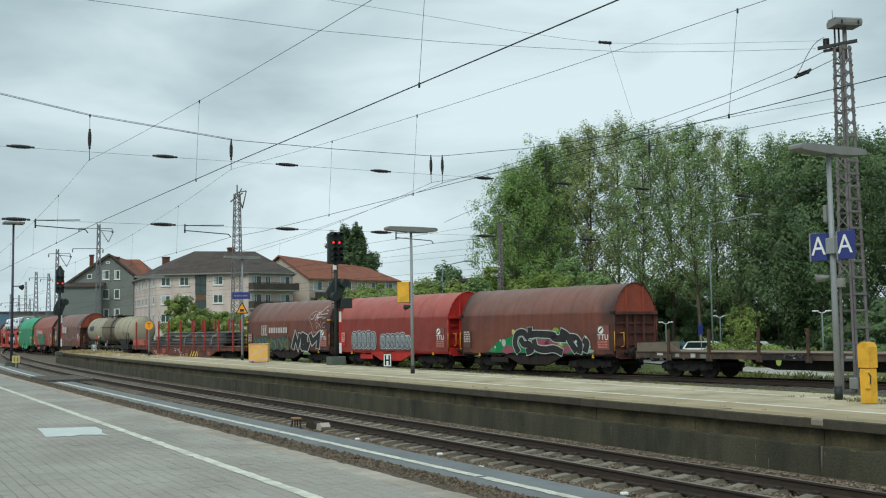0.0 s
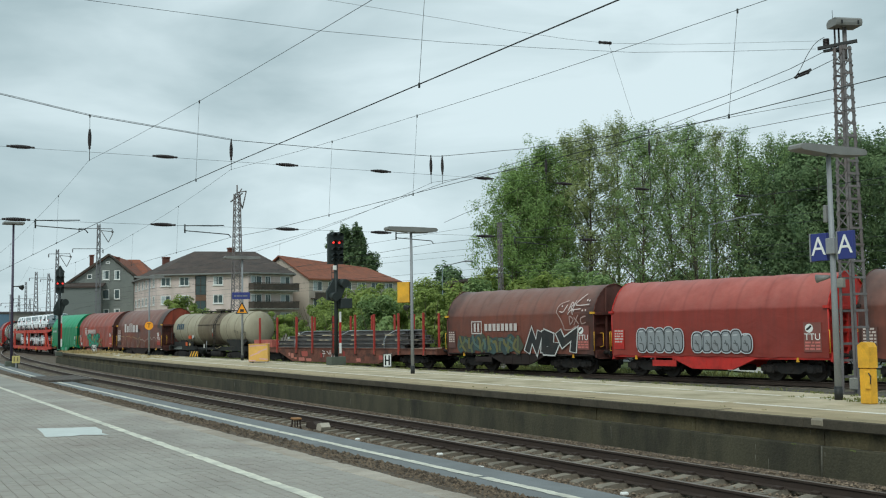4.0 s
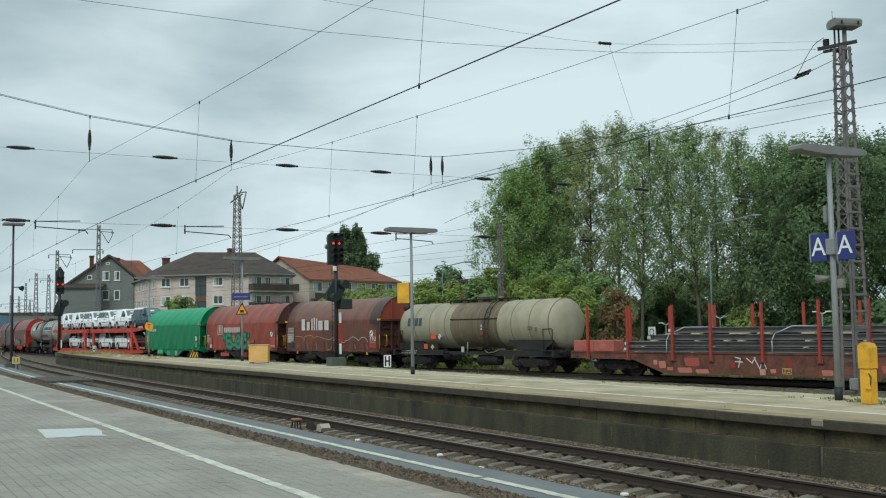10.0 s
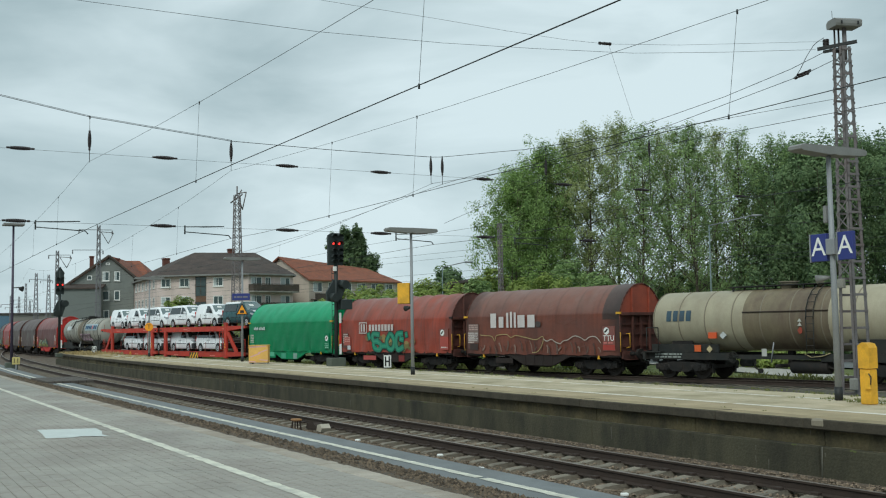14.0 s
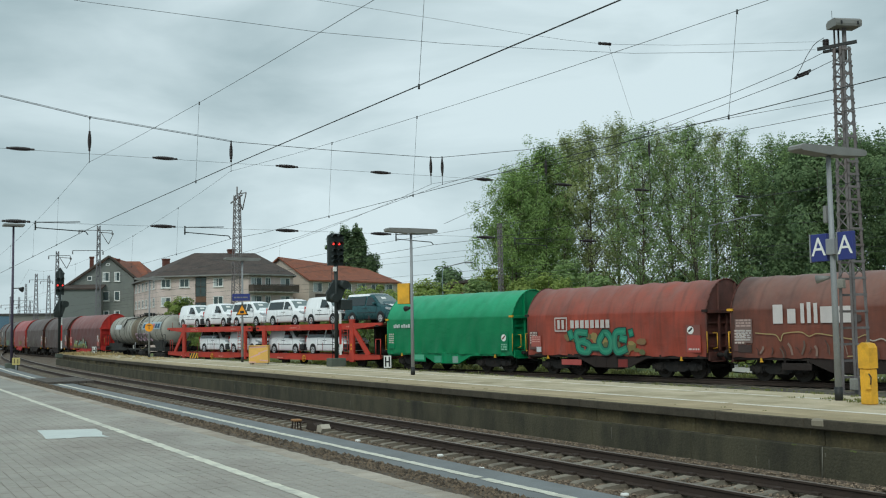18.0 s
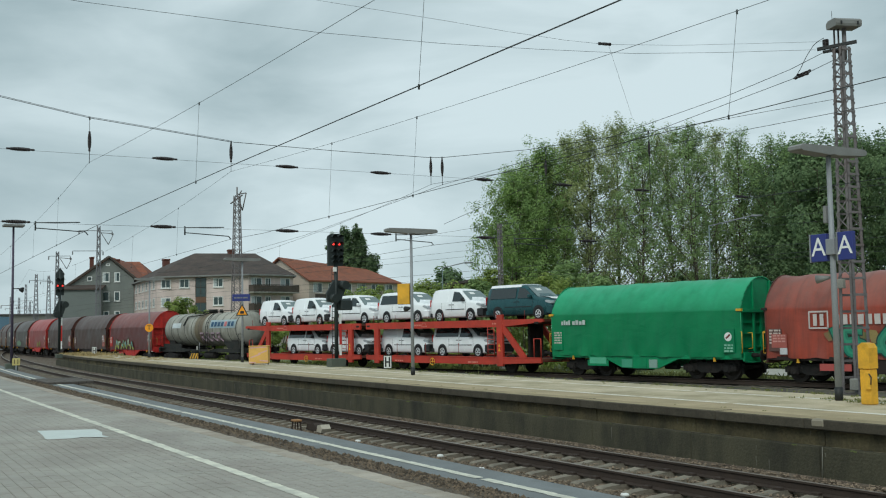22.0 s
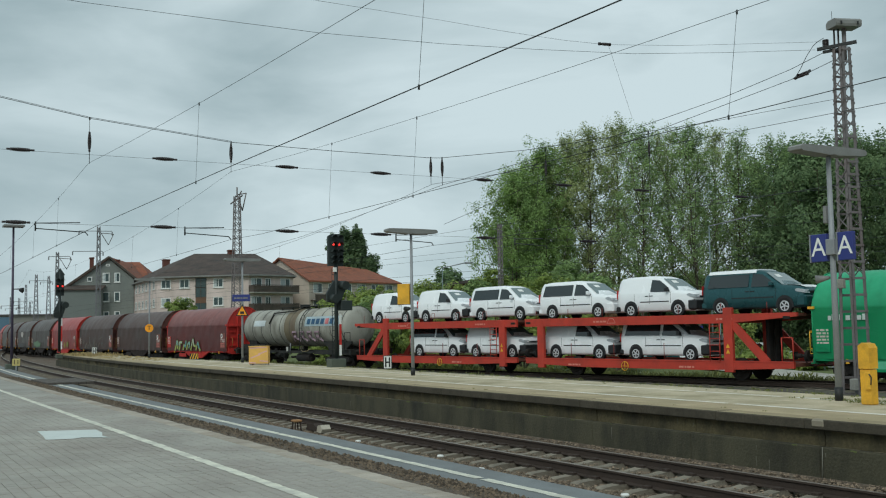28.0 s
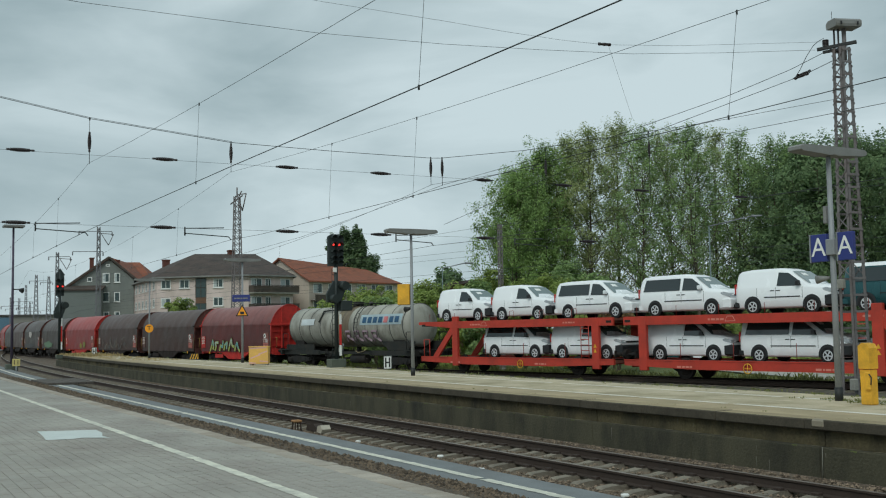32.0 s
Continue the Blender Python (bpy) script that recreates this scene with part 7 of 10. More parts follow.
# yellow tool box with pink tape
yb = thing("grit_box", at(-48.1, 17.0, ISL_Z, 62), "yellow storage box with torn pink tape on the platform", "box")
bm = bmesh.new()
box(bm, -0.46, 0.46, -0.30, 0.30, 0.06, 0.86, 0.02)
part("body", bm, paint(232, 184, 96), yb)
bm = bmesh.new()
box(bm, -0.48, 0.48, -0.33, 0.33, 0.86, 0.90, 0.01)
part("lid", bm, paint(232, 184, 96), yb)
bm = bmesh.new()
for xa, za, xb, zb in ((-0.5, 0.34, 0.1, 0.50), (0.0, 0.52, 0.55, 0.66), (0.1, 0.2, 0.6, 0.16), (-0.62, 0.12, -0.2, 0.1), (-0.55, 0.80, 0.5, 0.84)):
    bm = bmesh.new()
    strip_poly(bm, [(xa * 0.72, za), (xb * 0.72, zb)], 0.06, -0.306)
    part("tape", bm, paint(226, 178, 168), yb)
bm = bmesh.new()
box(bm, -0.42, -0.3, -0.28, 0.28, 0, 0.06)
part("skid", bm, M["concrete"], yb)
bm = bmesh.new()
box(bm, 0.3, 0.42, -0.28, 0.28, 0, 0.06)
part("skid", bm, M["concrete"], yb)


# striped obstacle board at the far edge of the platform
sb = thing("striped_board", at(-61.6, 17.7, ISL_Z, 66), "small yellow and black striped warning board on the platform edge", "warning board")
bm = bmesh.new()
box(bm, -0.26, 0.26, -0.02, 0.02, 0.03, 0.37, 0.006)
part("board", bm, M["black"], sb)
for k in range(4):
    bm = bmesh.new()
    x = -0.27 + 0.15 * k
    x0, x1 = max(-0.25, x), min(0.25, x + 0.07)
    bm.faces.new([bm.verts.new((ux, -0.025, uz)) for ux, uz in ((x0, 0.04), (x1, 0.04), (min(0.25, x1 + 0.12), 0.36), (min(0.25, x0 + 0.12), 0.36))])
    part("stripe", bm, M["yellow"], sb)
bm = bmesh.new()
box(bm, -0.03, 0.03, 0.02, 0.06, 0, 0.2)
part("foot", bm, M["galv"], sb)


SIGNAL_DARK = mat("signal_grey_black", rgb(40, 48, 47), 0.6, var=0.2, scale=4, bump=0.05)


def light_signal(x, y, z, top, sc, label, pointed=False):
    w = thing("light_signal", at(x, y, z, 88), label, "railway signal", "light signals")
    h = top - z
    bm = bmesh.new()
    fw = 0.36 if not pointed else 0.25
    box(bm, -fw, fw * 0.9, -0.3, 0.3, -0.2, 0.36 if not pointed else 0.1, 0.02)
    part("footing", bm, M["footing"], w)
    bm = bmesh.new()
    rod(bm, (0, 0, 0.3), (0, 0, h - 0.3), 0.085 * sc, 12)
    part("mast", fixed(bm), SIGNAL_DARK, w)
    for k in range(4):
        bm = bmesh.new()
        z0 = 0.5 + 0.45 * k * sc
        box(bm, 0.09, 0.19, -0.12, -0.10, z0, z0 + 0.45 * sc)
        part("mast_band", bm, M["white"] if k % 3 == 0 else M["redp"], w)
    bm = bmesh.new()
    prism_y(bm, [(-0.36 * sc, h - 1.40 * sc), (0.32 * sc, h - 1.40 * sc), (0.36 * sc, h - 0.1), (0.2 * sc, h), (-0.2 * sc, h), (-0.36 * sc, h - 0.1)] if not pointed else [(-0.36 * sc, h - 1.6 * sc), (0.36 * sc, h - 1.6 * sc), (0.36 * sc, h - 0.42 * sc), (0.42 * sc, h - 0.38 * sc), (0, h), (-0.42 * sc, h - 0.38 * sc), (-0.36 * sc, h - 0.42 * sc)], -0.05, 0.12)
    if pointed:
        for v in bm.verts:
            v.co.x *= 0.62
    head = part("signal_head", fixed(bm), SIGNAL_DARK, w)
    zl = h - (0.46 if not pointed else 1.05) * sc
    for dx in (-0.13 * sc, 0.14 * sc):
        bm = bmesh.new()
        rod(bm, (dx, -0.08, zl), (dx, -0.05, zl), 0.052 * sc, 16)
        part("red_lamp", fixed(bm), M["red_light"], head, "lit red signal lamp")
    for zz in ((0.15, 0.46, 0.78, 1.05, 1.25) if not pointed else (0.72, 1.05, 1.35)):
        for dx in (-0.13 * sc, 0.14 * sc):
            bm = bmesh.new()
            zc = h - zz * sc
            arc = [(dx + 0.12 * sc * math.cos(a), zc + 0.12 * sc * math.sin(a)) for a in [math.pi * i / 8 for i in range(9)]]
            va = [bm.verts.new((ux, -0.05, uz)) for ux, uz in arc]
            vb = [bm.verts.new((ux, -0.30, uz - 0.02)) for ux, uz in arc]
            for i in range(8):
                bm.faces.new((va[i], va[i + 1], vb[i + 1], vb[i]))
            part("hood", bm, SIGNAL_DARK, head)
    bm = bmesh.new()
    box(bm, -0.16 * sc, -0.02 * sc, -0.14, -0.05, h - 1.66 * sc, h - 1.46 * sc)
    part("number_plate", bm, M["white"] if not pointed else SIGNAL_DARK, w)
    # distant signal below, its two lamps hooded on the slant
    z1 = h - (2.5 if not pointed else 2.4) * sc
    bm = bmesh.new()
    prism_y(bm, [(-0.42 * sc, z1 - 0.45 * sc), (0.15 * sc, z1 - 0.55 * sc), (0.52 * sc, z1 + 0.30 * sc), (0.45 * sc, z1 + 0.46 * sc), (-0.12 * sc, z1 + 0.46 * sc), (-0.45 * sc, z1 - 0.1 * sc)], -0.05, 0.1)
    if pointed:
        for v in bm.verts:
            v.co.x *= 0.75
    dh = part("distant_head", fixed(bm), SIGNAL_DARK, w)
    for dx, dz in ((-0.2, -0.28), (0.25, 0.28)):
        bm = bmesh.new()
        rod(bm, (dx * sc, -0.03, z1 + dz * sc), (dx * sc + 0.05, -0.42, z1 + dz * sc - 0.04), 0.17 * sc, 14, r2=0.19 * sc)
        part("hood", fixed(bm), SIGNAL_DARK, dh)
    if not pointed:
        bm = bmesh.new()
        box(bm, 0.10, 0.62, -0.35, 0.2, h - 3.33, h - 2.90, 0.02)
        part("indicator_box", bm, SIGNAL_DARK, w)
        bm = bmesh.new()
        pipe(bm, [(-0.15, 0.1, 0.36), (-0.15, 0.1, h - 1.5)], 0.014)
        for k in range(14):
            rod(bm, (-0.17, 0.1, 0.5 + 0.27 * k), (0.0, 0.08, 0.5 + 0.27 * k), 0.014, 5)
        part("ladder", fixed(bm), SIGNAL_DARK, w)
    return w


light_signal(-41.7, 18.23, ISL_Z, 6.53, 1.0, "black colour-light signal showing two red lamps on the island platform")
sl = light_signal(-85.6, 13.98, ISL_Z, 7.6, 1.35, "black colour-light signal with pointed top showing red at the platform tip", True)

lamp0 = thing("yard_lamp", at(-79.0, 9.72, STRIP_Z), "tall slim purple-grey lamp post with a flat head", "street lamp")
bm = bmesh.new()
rod(bm, (0, 0, 0.3), (0, 0, 10.0), 0.10, 12, r2=0.07)
part("pole", fixed(bm), mat("purple_grey_paint", rgb(74, 66, 84), 0.6, var=0.1, bump=0.05), lamp0)
bm = bmesh.new()
box(bm, -0.5, 0.5, -0.7, 0.7, 10.0, 10.16, 0.03)
part("head", bm, M["lamp_grey"], lamp0)
bm = bmesh.new()
box(bm, -0.4, 0.4, -0.4, 0.4, -0.2, 0.35, 0.05)
part("footing", bm, M["footing"], lamp0)
bm = bmesh.new()
pipe(bm, [(0.1, 0.0, 5.6), (0.4, 0.4, 5.6)], 0.04)
rod(bm, (0.4, 0.4, 5.55), (0.55, 0.6, 5.5), 0.1, 10, r2=0.2)
part("loudspeaker", fixed(bm), M["black"], lamp0)
n11 = thing("track_number_sign", at(-78.4, 9.95, STRIP_Z, 75), "small cream sign with a black number beside the track", "railway sign")
bm = bmesh.new()
box(bm, -0.26, 0.26, -0.03, 0.03, 0.22, 0.72, 0.01)
part("board", bm, paint(206, 190, 120), n11)
text_part("11", 0.46, M["black"], n11, Matrix.Translation((0, -0.036, 0.47)) @ SIDE, "number")
bm = bmesh.new()
box(bm, -0.05, 0.05, -0.03, 0.03, -0.1, 0.22)
part("foot", bm, M["galv"], n11)

# boarded crossing over the strip
cb = thing("crossing_boards", at(-53.6, 8.85 + bend(-53.6), STRIP_Z), "weathered dark crossing boards beside the near track", "boards")
for k in range(6):
    bm = bmesh.new()
    box(bm, -2.6 + 0.02 * (k % 2), 2.5, -1.05 + 0.35 * k, -0.74 + 0.35 * k, -0.02, 0.10, 0.01)
    part("board", bm, mat("tarred_board", rgb(86, 80, 74), 0.95, var=0.3, bump=0.5) if k == 0 else bpy.data.materials["tarred_board"], cb)

# short buffer of scrap by the rail
scrap = thing("brake_shoe_stand", at(-25.1, 9.85, -0.2), "small rusty stand beside the near rail", "stand")
bm = bmesh.new()
box(bm, -0.13, 0.13, -0.11, 0.11, 0.22, 0.28, 0.02)
part("top", bm, mat("rusty_ochre", rgb(150, 112, 74), 0.9, var=0.3, bump=0.4), scrap)
for dx, dy in ((-0.11, -0.08), (0.11, -0.08), (-0.11, 0.08), (0.11, 0.08)):
    bm = bmesh.new()
    beam(bm, (dx, dy, 0.0), (dx * 0.8, dy * 0.8, 0.23), 0.03)
    part("leg", bm, M["rail_side"], scrap)
stone = thing("concrete_lump", at(-24.4, 10.2, -0.2), "broken pale concrete block and rusty plate beside the rail", "rubble")
bm = bmesh.new()
prism_y(bm, [(0.05, 0.02), (0.34, 0.0), (0.40, 0.10), (0.30, 0.20), (0.12, 0.17)], -0.12, 0.12)
fixed(bm)
part("block", bm, paint(184, 176, 160), stone)
bm = bmesh.new()
prism_y(bm, [(-0.7, 0.02), (0.0, 0.02), (0.02, 0.10), (-0.2, 0.20), (-0.6, 0.16)], -0.1, 0.12)
fixed(bm)
part("plate", bm, M["rail_side"], stone)
litter_rnd = random.Random(77)
for x, y in ((-18.0, 10.05), (-15.9, 9.7), (-21.5, 9.9), (-12.2, 9.9), (-28.0, 9.6), (-14.5, 11.2)):
    lt = thing("litter", at(x, y, -0.19, litter_rnd.uniform(0, 90)), "scrap of white paper on the ballast", "litter", "paper scraps on the ballast")
    bm = bmesh.new()
    box(bm, -0.06, 0.06, -0.04, 0.04, 0.0, 0.05, 0.015)
    part("paper", bm, M["white"], lt)

# pale repair patch in the paving
bm = bmesh.new()
bm.faces.new([bm.verts.new((x, y, PAVE_Z + 0.008)) for x, y in ((-23.55, 3.42), (-22.4, 3.36), (-21.5, 3.28), (-21.35, 3.75), (-21.5, 3.95), (-21.15, 4.42), (-21.6, 4.36), (-22.3, 4.5), (-23.1, 4.53), (-23.3, 4.0))])
part("repair_patch", bm, mat("pale_mortar", rgb(206, 212, 208), 0.9, var=0.1, scale=3, bump=0.4), near_platform)


# ---------- masts ----------
FAR_MAST = mat("far_mast_paint", rgb(122, 121, 124), 0.8, var=0.15, bump=0.1)


def lattice_mast(x, y, z, h, w0, w1, label, bays=14, rz=0.0, material=None, leg=0.06, brace=0.55):
    material = material or M["mast"]
    w = thing("lattice_mast", at(x, y, z, rz), label, "catenary mast", "lattice masts of the overhead line")
    cor = [(-1, -1), (1, -1), (1, 1), (-1, 1)]

    def p(c, t):
        k = (w0 + (w1 - w0) * t) / 2
        return Vector((c[0] * k, c[1] * k, h * t))
    for c in cor:
        bm = bmesh.new()
        beam(bm, p(c, 0), p(c, 1), leg)
        part("leg", bm, material, w)
    for f in range(4):
        a, b = cor[f], cor[(f + 1) % 4]
        bm = bmesh.new()
        for k in range(bays):
            t0, t1 = k / bays, (k + 1) / bays
            beam(bm, p(a, t0), p(b, t1), leg * brace)
            beam(bm, p(b, t0), p(a, t1), leg * brace)
        tagged(part("lattice", bm, material, w), kind="stuff")
    bm = bmesh.new()
    box(bm, -w0 * 0.8, w0 * 0.8, -w0 * 0.8, w0 * 0.8, -0.3, 0.12, 0.03)
    part("footing", bm, M["concrete"], w)
    return w


# near mast: four angle-iron legs, flat lacing on the track sides, battens on the others
mr = thing("lattice_mast", at(-16.51, 20.35, -0.2, -6), "tall tapered lattice mast with lamp housing and insulators", "catenary mast", "lattice masts of the overhead line")
mz = 9.04
MW0, MW1 = 0.50, 0.285
MCOR = [(-1, -1), (1, -1), (1, 1), (-1, 1)]


def mast_at(c, z):
    k = (MW0 + (MW1 - MW0) * z / mz) / 2
    return Vector((c[0] * k, c[1] * k, z))


for cx, cy in MCOR:
    bm = bmesh.new()
    for ex, ey in ((-cx * 0.085, -cy * 0.012), (-cx * 0.012, -cy * 0.085)):
        lo, hi = ([p.x, p.y, p.x + ex, p.y + ey, p.z] for p in (mast_at((cx, cy), 0), mast_at((cx, cy), mz)))
        ra, rb = ([bm.verts.new((q[i], q[j], q[4])) for i, j in ((0, 1), (2, 1), (2, 3), (0, 3))] for q in (lo, hi))
        for k in range(4):
            bm.faces.new((ra[k], ra[(k + 1) % 4], rb[(k + 1) % 4], rb[k]))
        bm.faces.new(ra)
        bm.faces.new(rb)
    part("leg", fixed(bm), M["mast"], mr)
for f in (0, 2):
    ca, cb2 = MCOR[f], MCOR[(f + 1) % 4]
    bm = bmesh.new()
    z = 3.55
    while z < mz - 0.25:
        st_ = 0.80 * (MW0 + (MW1 - MW0) * z / mz) + 0.05
        out = Vector((0, -0.012 if f == 0 else 0.012, 0))
        beam(bm, mast_at(ca, z) + out, mast_at(cb2, z + st_) + out, 0.012, 0.024)
        beam(bm, mast_at(cb2, z) + out * 2, mast_at(ca, z + st_) + out * 2, 0.012, 0.024)
        z += st_
    tagged(part("lattice", bm, M["mast"], mr), kind="stuff")
for f in (1, 3):
    ca, cb2 = MCOR[f], MCOR[(f + 1) % 4]
    z, sgn = 0.45, 1 if f == 1 else -1
    while z < mz:
        bm = bmesh.new()
        out = Vector((0.010 * sgn, 0, 0))
        beam(bm, mast_at(ca, z) + out, mast_at(cb2, z) + out, 0.014, 0.055)
        part("batten", bm, M["mast"], mr)
        z += 0.385 if z < 5 else 0.30
bm = bmesh.new()
box(bm, -0.42, 0.42, -0.42, 0.42, -0.3, 0.12, 0.03)
part("footing", bm, M["concrete"], mr)
bm = bmesh.new()
prism_x(bm, [(-0.21, mz + 0.46), (0.21, mz + 0.46), (0.23, mz + 0.52), (0.23, mz + 0.60), (0.15, mz + 0.655), (-0.15, mz + 0.655), (-0.23, mz + 0.60), (-0.23, mz + 0.52)], -0.33, 0.33)
lh = part("lamp_housing", fixed(bm), M["lamp_grey"], mr, m=pose(0.06, 0.05, 0, 0, 0, 76))
for k in (-0.2, 0.22):
    bm = bmesh.new()
    box(bm, k - 0.02, k + 0.02, -0.245, -0.235, mz + 0.49, mz + 0.57)
    part("clasp", bm, M["black"], lh)
bm = bmesh.new()
rod(bm, (-0.15, -0.1, mz + 0.6), (-0.16, -0.1, mz + 0.92), 0.006, 5)
part("aerial", bm, M["wire"], mr)
for dx, dy, rr_ in ((-0.12, -0.09, 0.022), (-0.05, -0.03, 0.022), (0.05, 0.05, 0.05)):
    bm = bmesh.new()
    rod(bm, (dx, dy, mz - 0.3), (dx, dy, mz + 0.48), rr_, 8)
    part("bracket", fixed(bm), M["mast"] if rr_ > 0.03 else M["insul"], mr)
bm = bmesh.new()
beam(bm, (-0.40, -0.37, mz + 0.02), (0.26, 0.23, mz + 0.10), 0.09, 0.07)
beam(bm, (-0.34, -0.25, mz - 0.05), (0.02, 0.05, mz - 0.02), 0.07, 0.06)
part("crossarm", bm, M["black"], mr)
bm = bmesh.new()
for k in range(5):
    rod(bm, (-0.27, -0.22, mz + 0.07 + 0.035 * k), (-0.27, -0.22, mz + 0.095 + 0.035 * k), 0.075, 12)
part("insulator", fixed(bm), M["insul"], mr)
bm = bmesh.new()
box(bm, 0.18, 0.34, -0.42, -0.28, 0.95, 1.22, 0.02)
part("junction_box", bm, M["concrete"], mr)
bm = bmesh.new()
box(bm, -0.16, 0.02, -0.32, -0.22, 3.3, 3.52, 0.01)
part("number_plate", bm, M["concrete"], mr)

m2 = lattice_mast(-85.0, 28.1, -0.3, 14.2, 0.95, 0.42, "slender grey lattice mast with horned top behind the train", 26)
bm = bmesh.new()
pipe(bm, [(0.1, 0, 14.3), (0.9, 0.5, 14.35), (0.5, 0.3, 12.9), (0.1, 0, 14.3)], 0.05)
rod(bm, (0, 0, 14.1), (0, 0, 14.95), 0.06, 6)
rod(bm, (0.25, 0.1, 14.2), (0.45, 0.25, 14.6), 0.05, 6)
rod(bm, (-0.8, -0.3, 13.6), (0.5, 0.3, 14.2), 0.06, 6)
part("horn", fixed(bm), M["mast"], m2)
lattice_mast(-56.0, 35.9, -0.3, 9.3, 0.24, 0.20, "thin dark lattice mast in front of the shrubs", 26, leg=0.04)
for x, y, h, w0, horned, arms in ((-147.1, 29.0, 17.2, 0.72, True, ((0.4, -2.6, 1.8), (3.2, -3.4, 0.6))), (-159.2, 25.6, 14.5, 0.72, True, ((0.4, -1.2, 1.8),)),
                                  (-207.9, 29.7, 13.9, 1.15, False, ((0.9, -1.2, 2.6),)), (-227.3, 34.9, 14.7, 1.3, False, ((1.0, -1.6, 0.8),)), (-257.7, 34.6, 14.3, 0.8, False, ((3.6, -2.6, 1.4), (5.0, -2.0, 2.0))),
                                  (-297.7, 38.3, 12.6, 0.9, False, ((2.6, -3.4, 2.4),)), (-190.0, 23.2, 9.0, 0.5, False, ((1.2, -1.6, 1.2),)), (-312.0, 43.0, 12.0, 0.9, False, ((2.4, -2.8, 2.8),))):
    fm = lattice_mast(x, y, -0.3, h + 0.3, w0, 0.34, "distant lattice mast at the station throat", 16, leg=0.06, material=FAR_MAST, brace=0.8)
    if horned:
        bm = bmesh.new()
        pipe(bm, [(0, 0.3, h - 0.6), (0, 2.0, h - 0.7), (0, 1.3, h - 2.2), (0, 0.3, h - 0.6)], 0.05)
        part("horn", fixed(bm), M["mast"], fm)
    for down, ya, yb in arms:
        bm = bmesh.new()
        beam(bm, (0, ya, h - down), (0, yb, h - down + 0.1), 0.08, 0.08)
        for ye in (ya, yb):
            rod(bm, (0, ye, h - down - 0.5), (0, ye, h - down), 0.08, 6)
        part("crossarm", fixed(bm), FAR_MAST, fm)

# ---------- overhead line ----------
line = structure(new("overhead_line"), "dark overhead wires, cross spans and insulators above the tracks", "overhead line")


def wire(pts, r=0.006, name="wire", parent=None, n=5):
    bm = bmesh.new()
    pipe(bm, pts, r, n)
    return part(name, fixed(bm), M["wire"], parent or line)


def insulator(a, b, r=0.075):
    a, b = Vector(a), Vector(b)
    bm = bmesh.new()
    rod(bm, a, b, 0.02, 6)
    n = 9
    for k in range(n):
        t = 0.14 + 0.72 * k / n
        q = r * (0.72 + 0.28 * math.sin(math.pi * (k + 0.5) / n))
        rod(bm, a.lerp(b, t), a.lerp(b, t + 0.07), q, 10, r2=q * 0.85)
    rod(bm, a, a.lerp(b, 0.12), 0.035, 8)
    rod(bm, a.lerp(b, 0.88), b, 0.035, 8)
    return part("insulator", fixed(bm), M["insul"], line)


def sagging(y, z_end, z_low, xa, xb, n=14):
    return [(xa + (xb - xa) * i / n, y, z_low + (z_end - z_low) * (2 * i / n - 1) ** 2) for i in range(n + 1)]


def track_wires(y, contact, r, contact_r, lows, drops):
    """Contact wire through (x, z) points and its carrier between the cross spans at x = -35.2 and -94."""
    wire([(x, y + bend(x), z) for x, z in contact], contact_r, "contact_wire")
    for (xa, xb), low in zip(((41, -35.2), (-35.2, -94.0), (-94, -150)), lows):
        def carrier_z(x):
            return low + (7.95 - low) * ((2 * x - xa - xb) / (xb - xa)) ** 2
        wire([(x, y + bend(x), carrier_z(x)) for x in [xa + (xb - xa) * i / 24 for i in range(25)]], r, "carrier_wire")
        for x in drops:
            if min(xa, xb) < x < max(xa, xb):
                zc = next(za + (zb - za) * (x - 0.25 - p) / (q - p) for (p, za), (q, zb) in zip(contact, contact[1:]) if q <= x - 0.25 <= p)
                wire([(x, y + bend(x), carrier_z(x)), (x - 0.25, y + bend(x), zc)], 0.0035, "dropper")
                for cx, cz in ((x, carrier_z(x)), (x - 0.25, zc)):
                    wire([(cx, y + bend(x), cz + 0.02), (cx, y + bend(x), cz - 0.05)], 0.016, "clamp")


track_wires(6.6, [(60, 5.2), (-8, 5.555), (-20, 5.68), (-32, 5.74), (-35.2, 5.74), (-60, 5.65), (-94, 5.6), (-160, 5.6)], 0.0048, 0.0088, (7.0, 6.6, 6.5), (-1, -12.0, -22.6, -41, -47, -55, -64, -73, -82))
track_wires(11.41, [(60, 5.35), (-8, 5.42), (-20, 5.46), (-32, 5.48), (-35.2, 5.56), (-60, 5.46), (-94, 5.5), (-160, 5.5)], 0.0048, 0.0068, (6.83, 6.6, 6.6), (1, -11.1, -21.3, -26.3, -42, -50, -58, -66, -74, -82))
track_wires(19.5, [(60, 5.35), (-8, 5.42), (-20, 5.45), (-32, 5.48), (-35.2, 5.56), (-60, 5.46), (-94, 5.5), (-160, 5.5)], 0.007, 0.008, (6.83, 6.6, 6.6), (-4, -14.5, -21, -28, -44, -52, -60, -68, -76))
